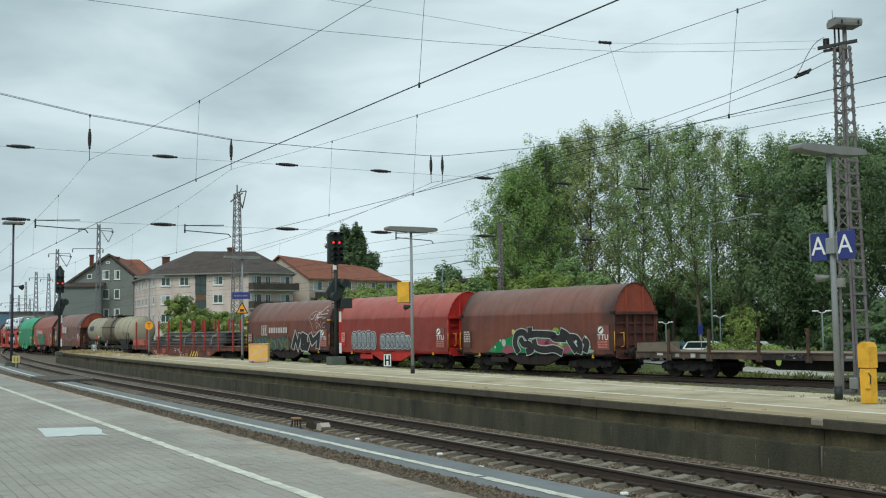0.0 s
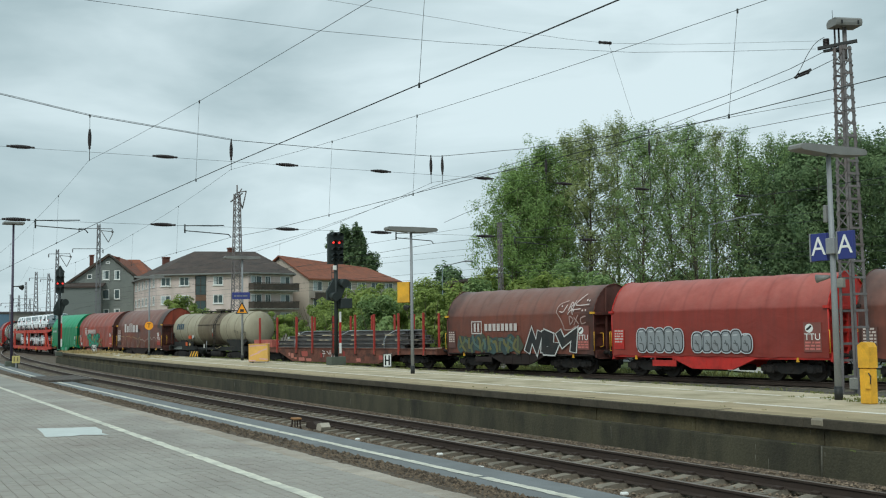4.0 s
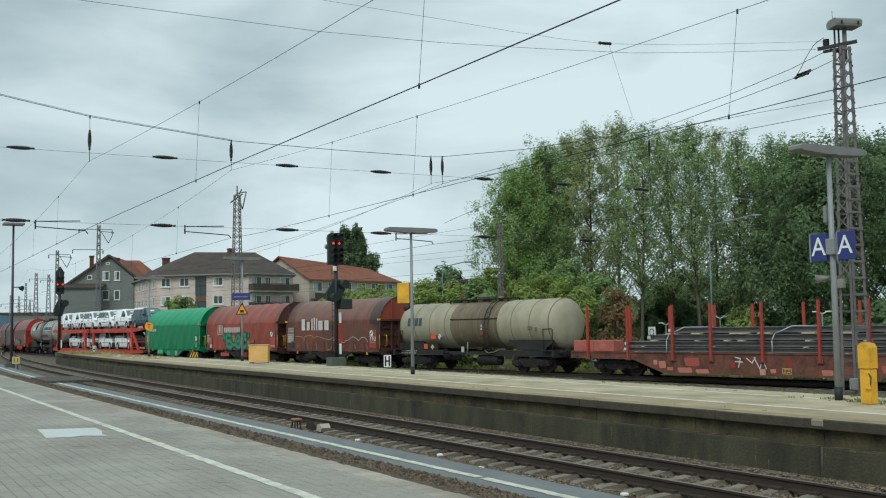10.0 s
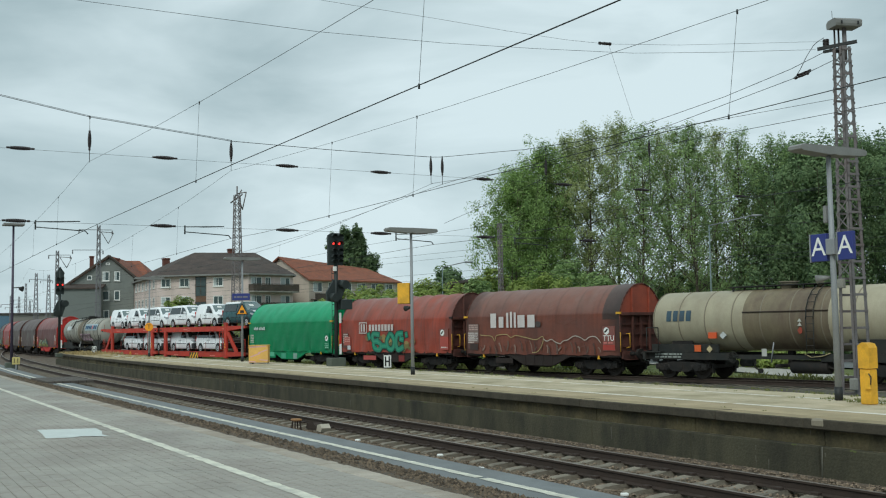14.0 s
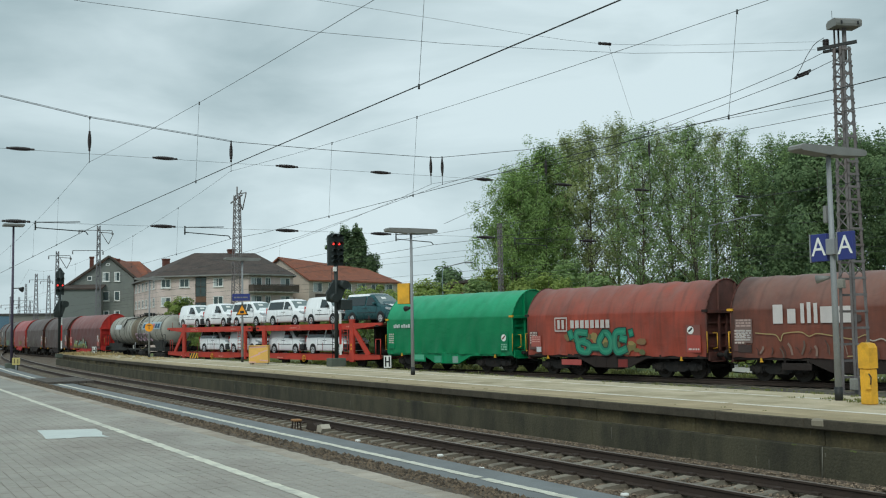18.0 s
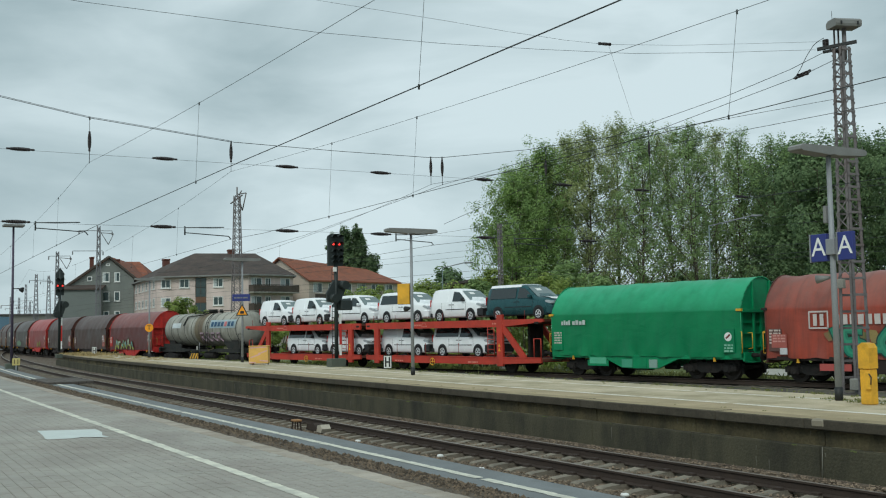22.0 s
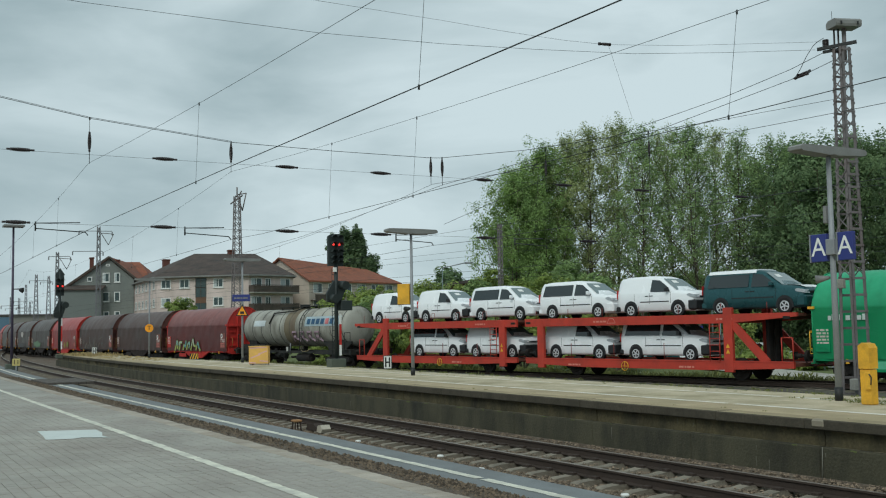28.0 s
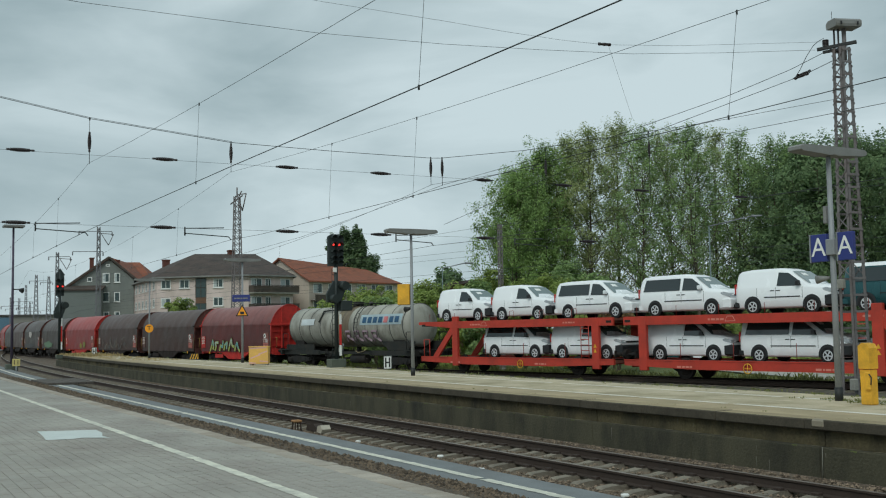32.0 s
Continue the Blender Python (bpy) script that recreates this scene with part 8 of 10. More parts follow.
# carrier anchored at the mast
wire([(-16.5, 20.05, 8.80), (-17.76, 20.0, 8.56), (-20, 20.0, 8.33), (-25, 20.0, 8.06), (-35.2, 20.0, 7.96), (-50, 20.0, 7.2), (-65, 20.0, 6.9)], 0.008, "carrier_wire")
wire([(-16.5, 20.05, 8.50), (-17.17, 20.0, 8.365)], 0.008)
for dy in (-0.035, 0.05):
    insulator((-17.2, 20.0 + dy, 8.36 + dy), (-17.6, 20.0 + dy, 8.325 + dy), 0.03)
wire([(-17.15, 20.0, 8.37), (-17.2, 19.965, 8.325), (-17.2, 20.05, 8.41), (-17.15, 20.0, 8.37)], 0.014)
wire([(-17.6, 19.965, 8.29), (-17.68, 20.0, 8.31), (-17.6, 20.05, 8.375)], 0.014)
wire([(-17.68, 20.0, 8.31), (-24.0, 20.0, 7.80), (-35.2, 20.0, 6.4)], 0.008)
wire([(-16.72, 20.0, 9.08), (-16.9, 20.0, 9.04), (-17.04, 20.0, 8.97), (-17.2, 20.0, 8.82), (-17.31, 20.0, 8.69), (-17.45, 20.0, 8.50), (-17.59, 20.0, 8.36), (-17.68, 20.0, 8.31)], 0.008)
# goods track wires follow the curve
gp = [on_track(s) for s in range(40, -150, -10)]
wire([(x, y, 5.5) for x, y, _ in gp], 0.008, "contact_wire")
wire([(x, y, 7.0 + 0.9 * abs(math.sin(0.052 * (i * 10 + 5)))) for i, (x, y, _) in enumerate(gp)], 0.008, "carrier_wire")
for off, z in ((4.6, 5.5), (4.6, 7.2), (9.0, 5.6), (9.0, 7.3)):
    wire([(x - math.sin(t) * off, y + math.cos(t) * off, z) for x, y, t in gp], 0.008, "contact_wire")

# cross span at x = -35.2
SX = -35.2
SPAN = [(0.0, 10.6), (3.87, 9.89), (6.64, 9.44), (11.4, 9.0), (15.44, 8.96), (19.44, 8.98), (19.9, 9.01), (23.9, 9.6), (34.0, 11.6), (44.0, 13.8)]
wire([(SX, y, z) for y, z in SPAN], 0.011, "span_wire")
wire([(SX - 0.06, y, z + 0.05) for y, z in SPAN[:4]], 0.008, "span_wire")
wire([(SX, 0, 8.22), (SX, 20, 8.25), (SX, 44, 8.27)], 0.005, "span_wire")
wire([(SX, 0, 5.9), (SX, 20, 5.93), (SX, 44, 5.95)], 0.005, "span_wire")
for y in (4.5, 9.1, 13.5, 17.27, 21.85, 30.0, 25.8, 36.0):
    insulator((SX, y - 0.42, 8.25), (SX, y + 0.42, 8.25), 0.07)
for y in (4.4, 9.05, 13.5, 17.25, 21.9, 27.0):
    insulator((SX, y - 0.42, 5.92), (SX, y + 0.42, 5.92), 0.07)
for y, zt in ((6.62, 9.44), (11.42, 9.0), (19.44, 8.98), (19.95, 9.01), (24.9, 9.7), (30.5, 10.9)):
    zi = zt - max(0.06, min(0.45, zt - 8.98))
    wire([(SX, y, zt + 0.04), (SX, y, zt - 0.06)], 0.026, "clamp")
    wire([(SX, y, zt), (SX, y, zi)], 0.008)
    insulator((SX, y, zi), (SX, y, zi - 0.66), 0.065)
    wire([(SX, y, zi - 0.66), (SX, y, 7.93)], 0.011)
for y in (6.6, 11.41, 19.5, 24.9):
    bm = bmesh.new()
    pipe(bm, [(SX, y - 1.62, 5.96), (SX, y - 1.62, 5.66)], 0.026)
    pipe(bm, [(SX, y - 1.62, 5.91), (SX, y - 0.25, 5.97)], 0.018)
    pipe(bm, [(SX, y - 1.62, 5.74), (SX, y - 0.08, 5.66), (SX, y, 5.56)], 0.018)
    part("steady_arm", fixed(bm), M["wire"], line)
# light cross wires by the mast
wire([(-16.8, 20.06, 9.02), (-16.8, 17.67, 8.68), (-16.8, 15.46, 8.37), (-16.8, 13.48, 8.15), (-16.8, 12.43, 8.11), (-16.8, 11.06, 8.11), (-16.8, 9.58, 8.14), (-16.8, 7.07, 8.16), (-16.8, 0.0, 8.5)], 0.003, "span_wire")
wire([(-16.8, 19.79, 8.79), (-16.8, 16.79, 8.37), (-16.8, 14.19, 8.04), (-16.8, 11.73, 7.84), (-16.8, 9.58, 7.69), (-16.8, 7.07, 7.58), (-16.8, 3.04, 7.56), (-16.8, -4.0, 7.8)], 0.004, "span_wire")
insulator((-16.8, 13.6, 8.165), (-16.8, 13.3, 8.145), 0.035)
wire([(-16.8, 13.55, 8.15), (-17.0, 14.3, 6.7)], 0.0028)


# ---------- houses ----------
def storey_wall(parent, name, pts, z0, z1, material):
    """Walls standing on a closed outline."""
    bm = bmesh.new()
    lo = [bm.verts.new((x, y, z0)) for x, y in pts]
    hi = [bm.verts.new((x, y, z1)) for x, y in pts]
    n = len(pts)
    for i in range(n):
        bm.faces.new((lo[i], lo[(i + 1) % n], hi[(i + 1) % n], hi[i]))
    bm.faces.new(hi)
    return part(name, fixed(bm), material, parent)


GLASS_WIN = glass("window_glass", rgb(60, 76, 76), 0.25)
FRAME_W = mat("window_frame_white", rgb(224, 224, 220), 0.6, var=0.05, bump=0.0)
CURTAIN = mat("curtain", rgb(176, 184, 184), 0.9, var=0.2, bump=0.0)


def house_window(parent, a, b, t, z0, z1, wd, mullion=True, curtain=0.3, sill=True):
    """A window on the wall from a to b (seen from outside, b to the right), centred at fraction t."""
    a, b = Vector((*a, 0)), Vector((*b, 0))
    d = (b - a).normalized()
    n = Vector((d.y, -d.x, 0))
    c = a.lerp(b, t)
    m = Matrix((( d.x, n.x, 0, c.x), (d.y, n.y, 0, c.y), (0, 0, 1, 0), (0, 0, 0, 1)))
    w = link("window", None, parent, m=m)
    w.empty_display_size = 0.2
    h = wd / 2
    bm = bmesh.new()
    box(bm, -h, h, -0.06, 0.015, z0, z1)
    part("pane", bm, GLASS_WIN, w)
    bm = bmesh.new()
    f = 0.13
    for x0, x1, y0, y1 in ((-h, -h + f, z0, z1), (h - f, h, z0, z1), (-h + f, h - f, z0, z0 + f), (-h + f, h - f, z1 - f, z1)):
        box(bm, x0, x1, -0.05, 0.06, y0, y1)
    if mullion:
        box(bm, -0.05, 0.05, -0.05, 0.055, z0 + f, z1 - f)
    part("window_frame", bm, FRAME_W, w)
    if curtain:
        bm = bmesh.new()
        box(bm, -h + f, -h + f + (wd - 2 * f) * curtain, 0.018, 0.03, z0 + f, z1 - f)
        part("curtain", bm, CURTAIN, w)
    if sill:
        bm = bmesh.new()
        box(bm, -h - 0.08, h + 0.08, -0.05, 0.16, z0 - 0.1, z0)
        part("sill", bm, FRAME_W, w)
    return w


PLASTER = mat("pink_plaster", rgb(216, 198, 191), 0.92, var=0.1, scale=0.4, bump=0.3, fine=20, dirt=rgb(176, 162, 150), dirt_amt=0.55, dirt_scale=0.5, stretch_z=0.3)
PLASTER_G = mat("grey_plaster", rgb(130, 134, 128), 0.92, var=0.12, scale=0.4, bump=0.3, fine=20, dirt=rgb(96, 100, 100), dirt_amt=0.5, dirt_scale=0.3, stretch_z=0.4)
PLASTER_B = mat("beige_plaster", rgb(196, 184, 170), 0.92, var=0.1, scale=0.4, bump=0.3, fine=20, dirt=rgb(140, 130, 116), dirt_amt=0.4, dirt_scale=0.3)
TILE_DK = mat("dark_roof_tiles", rgb(82, 70, 64), 0.88, var=0.3, scale=1.4, bump=0.8, fine=6, dirt=rgb(50, 47, 44), dirt_amt=0.7, dirt_scale=0.6, depth=0.08)
TILE_RD = mat("orange_roof_tiles", rgb(142, 86, 64), 0.88, var=0.3, scale=1.4, bump=0.8, fine=6, dirt=rgb(108, 70, 56), dirt_amt=0.75, dirt_scale=0.6, depth=0.08)
BRICK = mat("chimney_brick", rgb(104, 66, 56), 0.9, var=0.25, scale=4, bump=0.4)
WOODB = mat("balcony_boards", rgb(84, 74, 66), 0.9, var=0.35, scale=2, bump=0.3, dirt=rgb(52, 50, 46), dirt_amt=0.7, dirt_scale=1.2)
RUST_PANEL = mat("brown_spandrel", rgb(112, 84, 66), 0.85, var=0.25, scale=2, bump=0.2)


def roof(parent, name, faces, material, thick=0.25):
    bm = bmesh.new()
    for f in faces:
        bm.faces.new([bm.verts.new(v) for v in f])
    bmesh.ops.remove_doubles(bm, verts=bm.verts, dist=0.02)
    fixed(bm)
    r = bmesh.ops.extrude_face_region(bm, geom=list(bm.faces))
    bmesh.ops.translate(bm, verts=[v for v in r["geom"] if isinstance(v, bmesh.types.BMVert)], vec=(0, 0, -thick))
    return part(name, fixed(bm), material, parent)


def chimney(parent, x, y, z0, z1, s=0.5):
    bm = bmesh.new()
    box(bm, x - s, x + s, y - s, y + s, z0, z1)
    box(bm, x - s - 0.08, x + s + 0.08, y - s - 0.08, y + s + 0.08, z1 - 0.25, z1, 0.02)
    return part("chimney", bm, BRICK, parent)


# pink-beige block with a hipped dark roof
h2 = thing("apartment_house", pose(0, 0, 0), "three-storey pink-beige apartment house with a hipped dark roof", "house")
P0, P1, P2, P3 = (-190.5, 42.2), (-158.7, 39.9), (-149.0, 51.0), (-151.0, 58.8)
P4, P5 = (-172.0, 64.5), (-192.0, 55.0)
EAVE = 11.0
storey_wall(h2, "wall", [P0, P1, P2, P3, P4, P5], -0.6, EAVE, PLASTER)
RA, RB = (-165.4, 47.6, 15.15), (-162.2, 56.6, 15.1)
RC = (-186.0, 48.5, 14.6)


def over(p, c, k=0.5):
    d = Vector((p[0] - c[0], p[1] - c[1])).normalized() * k
    return (p[0] + d.x, p[1] + d.y, EAVE - 0.05)


E0, E1, E2, E3, E4, E5 = (over(p, (-168, 52), 0.7) for p in (P0, P1, P2, P3, P4, P5))
roof(h2, "roof", [(E0, E1, RA, RC), (E1, E2, RA), (E2, E3, RB, RA), (E3, E4, RB), (E4, E5, RC, RA, RB), (E5, E0, RC)], TILE_DK)
bm = bmesh.new()
for a, b in ((E0, E1), (E1, E2), (E2, E3)):
    beam(bm, Vector(a) + Vector((0, 0, -0.1)), Vector(b) + Vector((0, 0, -0.1)), 0.25, 0.22)
part("gutter", bm, M["lamp_grey"], h2)
chimney(h2, -185.8, 48.3, 12.6, 15.6, 0.55)
chimney(h2, -163.6, 53.1, 14.3, 15.75, 0.5)
for k, (z0, z1) in enumerate(((9.15, 10.5), (6.4, 7.75), (3.65, 5.0))):
    for i, t in enumerate((0.10, 0.305, 0.675)):
        house_window(h2, P1, P2, t, z0, z1, 1.6, curtain=(0.0, 0.42, 0.0, 0.36, 0.3)[(2 * i + k) % 5])
    for i in range(9):
        house_window(h2, P0, P1, 0.08 + 0.105 * i, z0, z1, 1.5, curtain=0)
    for i, t in enumerate((0.17, 0.43, 0.82)):
        house_window(h2, P2, P3, t, z0 - 0.5, z1, (2.0, 1.0, 1.8)[i], curtain=(0.4, 0.0, 0.5)[i], sill=False)
# stair window strip
a, b = Vector((*P1, 0)), Vector((*P2, 0))
d = (b - a).normalized()
n = Vector((d.y, -d.x, 0))
c = a.lerp(b, 0.485)
st = link("stair_window", None, h2, m=Matrix(((d.x, n.x, 0, c.x), (d.y, n.y, 0, c.y), (0, 0, 1, 0), (0, 0, 0, 1))))
for z0, z1 in ((2.0, 3.4), (4.3, 6.85), (7.75, 9.2), (9.2, 10.6)):
    for x0 in (-0.82, 0.0):
        bm = bmesh.new()
        box(bm, x0 + 0.04, x0 + 0.78, -0.05, 0.02, z0 + 0.04, z1 - 0.04)
        part("pane", bm, GLASS_WIN, st)
    bm = bmesh.new()
    for x0, x1, za, zb in ((-0.88, -0.78, z0, z1), (-0.05, 0.05, z0, z1), (0.78, 0.88, z0, z1), (-0.88, 0.88, z0 - 0.05, z0 + 0.04), (-0.88, 0.88, z1 - 0.04, z1 + 0.05)):
        box(bm, x0, x1, -0.05, 0.05, za, zb)
    part("window_frame", bm, WOODB, st)
for z0, z1 in ((3.4, 4.3), (6.85, 7.75)):
    bm = bmesh.new()
    box(bm, -0.85, 0.85, -0.05, 0.04, z0 + 0.05, z1 - 0.05)
    part("spandrel", bm, RUST_PANEL, st)
# balconies on the third face
a, b = Vector((*P2, 0)), Vector((*P3, 0))
d = (b - a).normalized()
n = Vector((d.y, -d.x, 0))
for z in (8.5, 5.75, 3.0):
    bal = link("balcony", None, h2, m=Matrix(((d.x, n.x, 0, a.x), (d.y, n.y, 0, a.y), (0, 0, 1, 0), (0, 0, 0, 1))))
    bm = bmesh.new()
    box(bm, 0.0, 8.25, 0, 1.4, z - 0.35, z - 0.15)
    part("slab", bm, M["concrete"], bal)
    bm = bmesh.new()
    for k in range(33):
        box(bm, 0.02 + 0.25 * k, 0.20 + 0.25 * k, 1.34, 1.4, z - 0.2, z + 0.80)
    box(bm, -0.03, 8.28, 1.3, 1.44, z + 0.85, z + 0.93)
    box(bm, 0.0, 8.25, 1.36, 1.38, z - 0.1, z + 0.75)
    box(bm, 0.02, 0.1, 0, 1.3, z - 0.15, z + 0.85)
    box(bm, 8.15, 8.23, 0, 1.3, z - 0.15, z + 0.85)
    tagged(part("railing", bm, WOODB, bal), kind="stuff")

# grey gabled house
h1 = thing("gabled_house", pose(0, 0, 0), "grey rendered gabled house with a red tiled roof", "house")
A0, A1 = Vector((-184.6, 30.8, 0)), Vector((-179.8, 41.3, 0))
dirn = (A1 - A0).normalized()
bk = Vector((-dirn.y, dirn.x, 0)) * 20
apex = Vector((-181.57, 37.43, 0))
ZL, ZR, ZA = 10.3, 11.7, 15.3
bm = bmesh.new()
prof = [(A0, -0.6), (A1, -0.6), (A1, ZR), (apex, ZA), (A0, ZL)]
va = [bm.verts.new((p.x, p.y, z)) for p, z in prof]
vb = [bm.verts.new((p.x + bk.x, p.y + bk.y, z)) for p, z in prof]
for i in range(5):
    bm.faces.new((va[i], va[(i + 1) % 5], vb[(i + 1) % 5], vb[i]))
bm.faces.new(va)
bm.faces.new(vb)
part("wall", fixed(bm), PLASTER_G, h1)
o = Vector((0.5, 0, 0))


def up(p, z, k=0.0):
    return (p.x + k, p.y, z)


roof(h1, "roof", [(up(A0 - dirn * 0.6, ZL - 0.25, 0.5), up(apex, ZA + 0.25, 0.5), (apex.x + bk.x, apex.y + bk.y, ZA + 0.25), (A0.x + bk.x - dirn.x * 0.6, A0.y + bk.y - dirn.y * 0.6, ZL - 0.25)),
                  (up(apex, ZA + 0.25, 0.5), up(A1 + dirn * 0.5, ZR - 0.15, 0.5), (A1.x + bk.x, A1.y + bk.y, ZR - 0.15), (apex.x + bk.x, apex.y + bk.y, ZA + 0.25))], TILE_RD)
chimney(h1, -184.2, 35.2, 12.0, 15.6, 0.3)
chimney(h1, -184.0, 39.4, 13.0, 15.3, 0.35)
for k, (z0, z1) in enumerate(((11.25, 12.85), (7.95, 9.6), (4.7, 6.3))):
    for t in (0.60, 0.76):
        house_window(h1, A0[:2], A1[:2], t, z0, z1, 1.15 if t < 0.7 else 0.95, curtain=(0.4, 0.0, 0.3)[k], mullion=False)
house_window(h1, A0[:2], A1[:2], 0.625, 13.95, 14.35, 0.7, curtain=0, mullion=False, sill=False)
house_window(h1, A0[:2], A1[:2], 0.365, 11.4, 12.2, 0.8, curtain=0, mullion=False, sill=False)
# lower lean-to in front
bm = bmesh.new()
q = [A0 + dirn * 0.2, A0 + dirn * 6.5]
vs = []
fwd = -bk.normalized() * 2.2
box_pts = [q[0], q[1], q[1] + fwd, q[0] + fwd]
lo = [bm.verts.new((p.x, p.y, -0.6)) for p in box_pts]
hi = [bm.verts.new((p.x, p.y, z)) for p, z in zip(box_pts, (10.4, 10.4, 9.9, 9.9))]
for i in range(4):
    bm.faces.new((lo[i], lo[(i + 1) % 4], hi[(i + 1) % 4], hi[i]))
bm.faces.new(hi)
part("annex", fixed(bm), mat("annex_render", rgb(116, 122, 118), 0.92, var=0.1, scale=0.5, bump=0.2), h1)
bm = bmesh.new()
box_up = [(q[0] - dirn * 0.5 + fwd * 1.15, 9.85), (q[1] + dirn * 0.4 + fwd * 1.15, 9.85), (q[1] + dirn * 0.4, 10.55), (q[0] - dirn * 0.5, 10.55)]
lo = [bm.verts.new((p.x, p.y, z)) for p, z in box_up]
hi = [bm.verts.new((p.x, p.y, z + 0.22)) for p, z in box_up]
for i in range(4):
    bm.faces.new((lo[i], lo[(i + 1) % 4], hi[(i + 1) % 4], hi[i]))
bm.faces.new(lo)
bm.faces.new(hi)
part("annex_roof", fixed(bm), TILE_DK, h1)
for a_, b_, za_, zb_ in ((A0 - dirn * 0.6, apex, ZL - 0.25, ZA + 0.25), (apex, A1 + dirn * 0.5, ZA + 0.25, ZR - 0.15)):
    bm = bmesh.new()
    beam(bm, (a_.x + 0.53, a_.y, za_ - 0.02), (b_.x + 0.53, b_.y, zb_ - 0.02), 0.1, 0.34)
    part("verge_board", bm, WOODB, h1)
# wing with the orange roof behind
wing = thing("tiled_wing", pose(0, 0, 0), "rear house with a steep orange tiled roof", "house")
storey_wall(wing, "wall", [(-196, 41), (-193.2, 47.2), (-206, 53), (-210, 47)], -0.6, 12.4, PLASTER_G)
roof(wing, "roof", [((-195.5, 40.5, 12.4), (-192.6, 47.5, 12.4), (-199.6, 46.9, 16.0), (-202.0, 43.0, 16.1)), ((-202.0, 43.0, 16.1), (-199.6, 46.9, 16.0), (-206, 53.5, 12.4), (-210.5, 46.5, 12.4)), ((-192.6, 47.5, 12.4), (-206, 53.5, 12.4), (-199.6, 46.9, 16.0))], TILE_RD)

# orange-roofed long house
h3 = thing("long_house", pose(0, 0, 0), "beige apartment house with a long orange tiled roof", "house")
E1v, E2v = Vector((-162.4, 66.1, 0)), Vector((-168.7, 85.9, 0))
dd = (E2v - E1v).normalized()
bb = Vector((-dd.y, dd.x, 0))
if bb.x > 0:
    bb = -bb
Wd = 7.6
bm = bmesh.new()
q4 = [E1v, E2v, E2v + bb * 2 * Wd, E1v + bb * 2 * Wd]
lo, hi = ([bm.verts.new((p.x, p.y, z)) for p in q4] for z in (-0.6, 10.75))
for i in range(4):
    bm.faces.new((lo[i], lo[(i + 1) % 4], hi[(i + 1) % 4], hi[i]))
part("wall", fixed(bm), PLASTER_B, h3)
bm = bmesh.new()
g0 = [(E1v, 10.75), (E1v + bb * 2 * Wd, 10.75), (E1v + bb * Wd, 14.8)]
ra = [bm.verts.new((p.x, p.y, z)) for p, z in g0]
rb = [bm.verts.new((p.x + dd.x * 0.3, p.y + dd.y * 0.3, z)) for p, z in g0]
bm.faces.new(ra)
bm.faces.new(rb)
for i in range(3):
    bm.faces.new((ra[i], ra[(i + 1) % 3], rb[(i + 1) % 3], rb[i]))
part("gable", fixed(bm), PLASTER_B, h3)


def rp(v, k, z, e):
    q = v + bb * k + dd * e
    return (q.x, q.y, z)


RIDGE2 = 13.7  # the old ridge sags towards its far end
roof(h3, "roof", [(rp(E1v, -0.6, 10.85, -0.5), rp(E2v, -0.6, 10.85, 0.5), rp(E2v, Wd, RIDGE2, -0.6), rp(E1v, Wd, 15.15, -0.5)),
                  (rp(E1v, Wd, 15.15, -0.5), rp(E2v, Wd, RIDGE2, -0.6), rp(E2v, 2 * Wd + 0.6, 10.85, 0.5), rp(E1v, 2 * Wd + 0.6, 10.85, -0.5)),
                  (rp(E2v, -0.6, 10.85, 0.5), rp(E2v, 2 * Wd + 0.6, 10.85, 0.5), rp(E2v, Wd, RIDGE2, -0.6))], TILE_RD)
for k, (z0, z1) in enumerate(((8.8, 10.5), (6.0, 7.7), (3.2, 4.9))):
    for i in range(6):
        house_window(h3, E1v[:2], E2v[:2], 0.09 + 0.16 * i, z0, z1, 2.0, curtain=(0.4, 0.0, 0.3)[(i + k) % 3], sill=False)
for z in (7.4, 4.6):
    for x0 in (0.3, 7.4, 14.5):
        bal = link("balcony", None, h3, m=Matrix(((dd.x, -bb.x, 0, E1v.x), (dd.y, -bb.y, 0, E1v.y), (0, 0, 1, 0), (0, 0, 0, 1))))
        bm = bmesh.new()
        box(bm, x0, x0 + 5.4, 0, 1.3, z, z + 0.2)
        box(bm, x0, x0 + 5.4, 1.22, 1.3, z + 0.2, z + 1.1)
        part("parapet", bm, WOODB, bal)

# low buildings at the far end
shed = thing("goods_shed", pose(0, 0, 0), "long low grey goods shed in the distance", "building")
storey_wall(shed, "wall", [(-252, 24), (-250, 46), (-290, 52), (-292, 30)], -0.6, 7.3, mat("shed_cladding", rgb(142, 139, 131), 0.85, var=0.1, scale=0.3, bump=0.2))
roof(shed, "roof", [((-251.5, 23.5, 7.3), (-249.5, 46.5, 7.3), (-290, 52.5, 8.0), (-292.5, 29.5, 8.0))], mat("shed_roof", rgb(92, 90, 90), 0.7, var=0.1, bump=0.1))
# plain panel added for the bluish stretch at the shed's end
bm = bmesh.new()
box(bm, -251.55, -251.25, 25.0, 30.8, -0.5, 6.7, 0.03)
part("gate", bm, mat("blue_gate", rgb(96, 124, 142), 0.7, var=0.15, bump=0.1), shed, "faded blue panel on the end wall")
gar = thing("low_house", pose(0, 0, 0), "low brick house with a flat grey roof behind the shrubs", "house")
storey_wall(gar, "wall", [(-80.0, 48.2), (-79.0, 52.5), (-86, 54.5), (-87, 50)], -0.6, 6.6, BRICK)
roof(gar, "roof", [((-79.6, 47.8, 6.7), (-78.4, 52.9, 6.9), (-86, 55, 6.9), (-87.4, 49.6, 6.7))], TILE_DK)


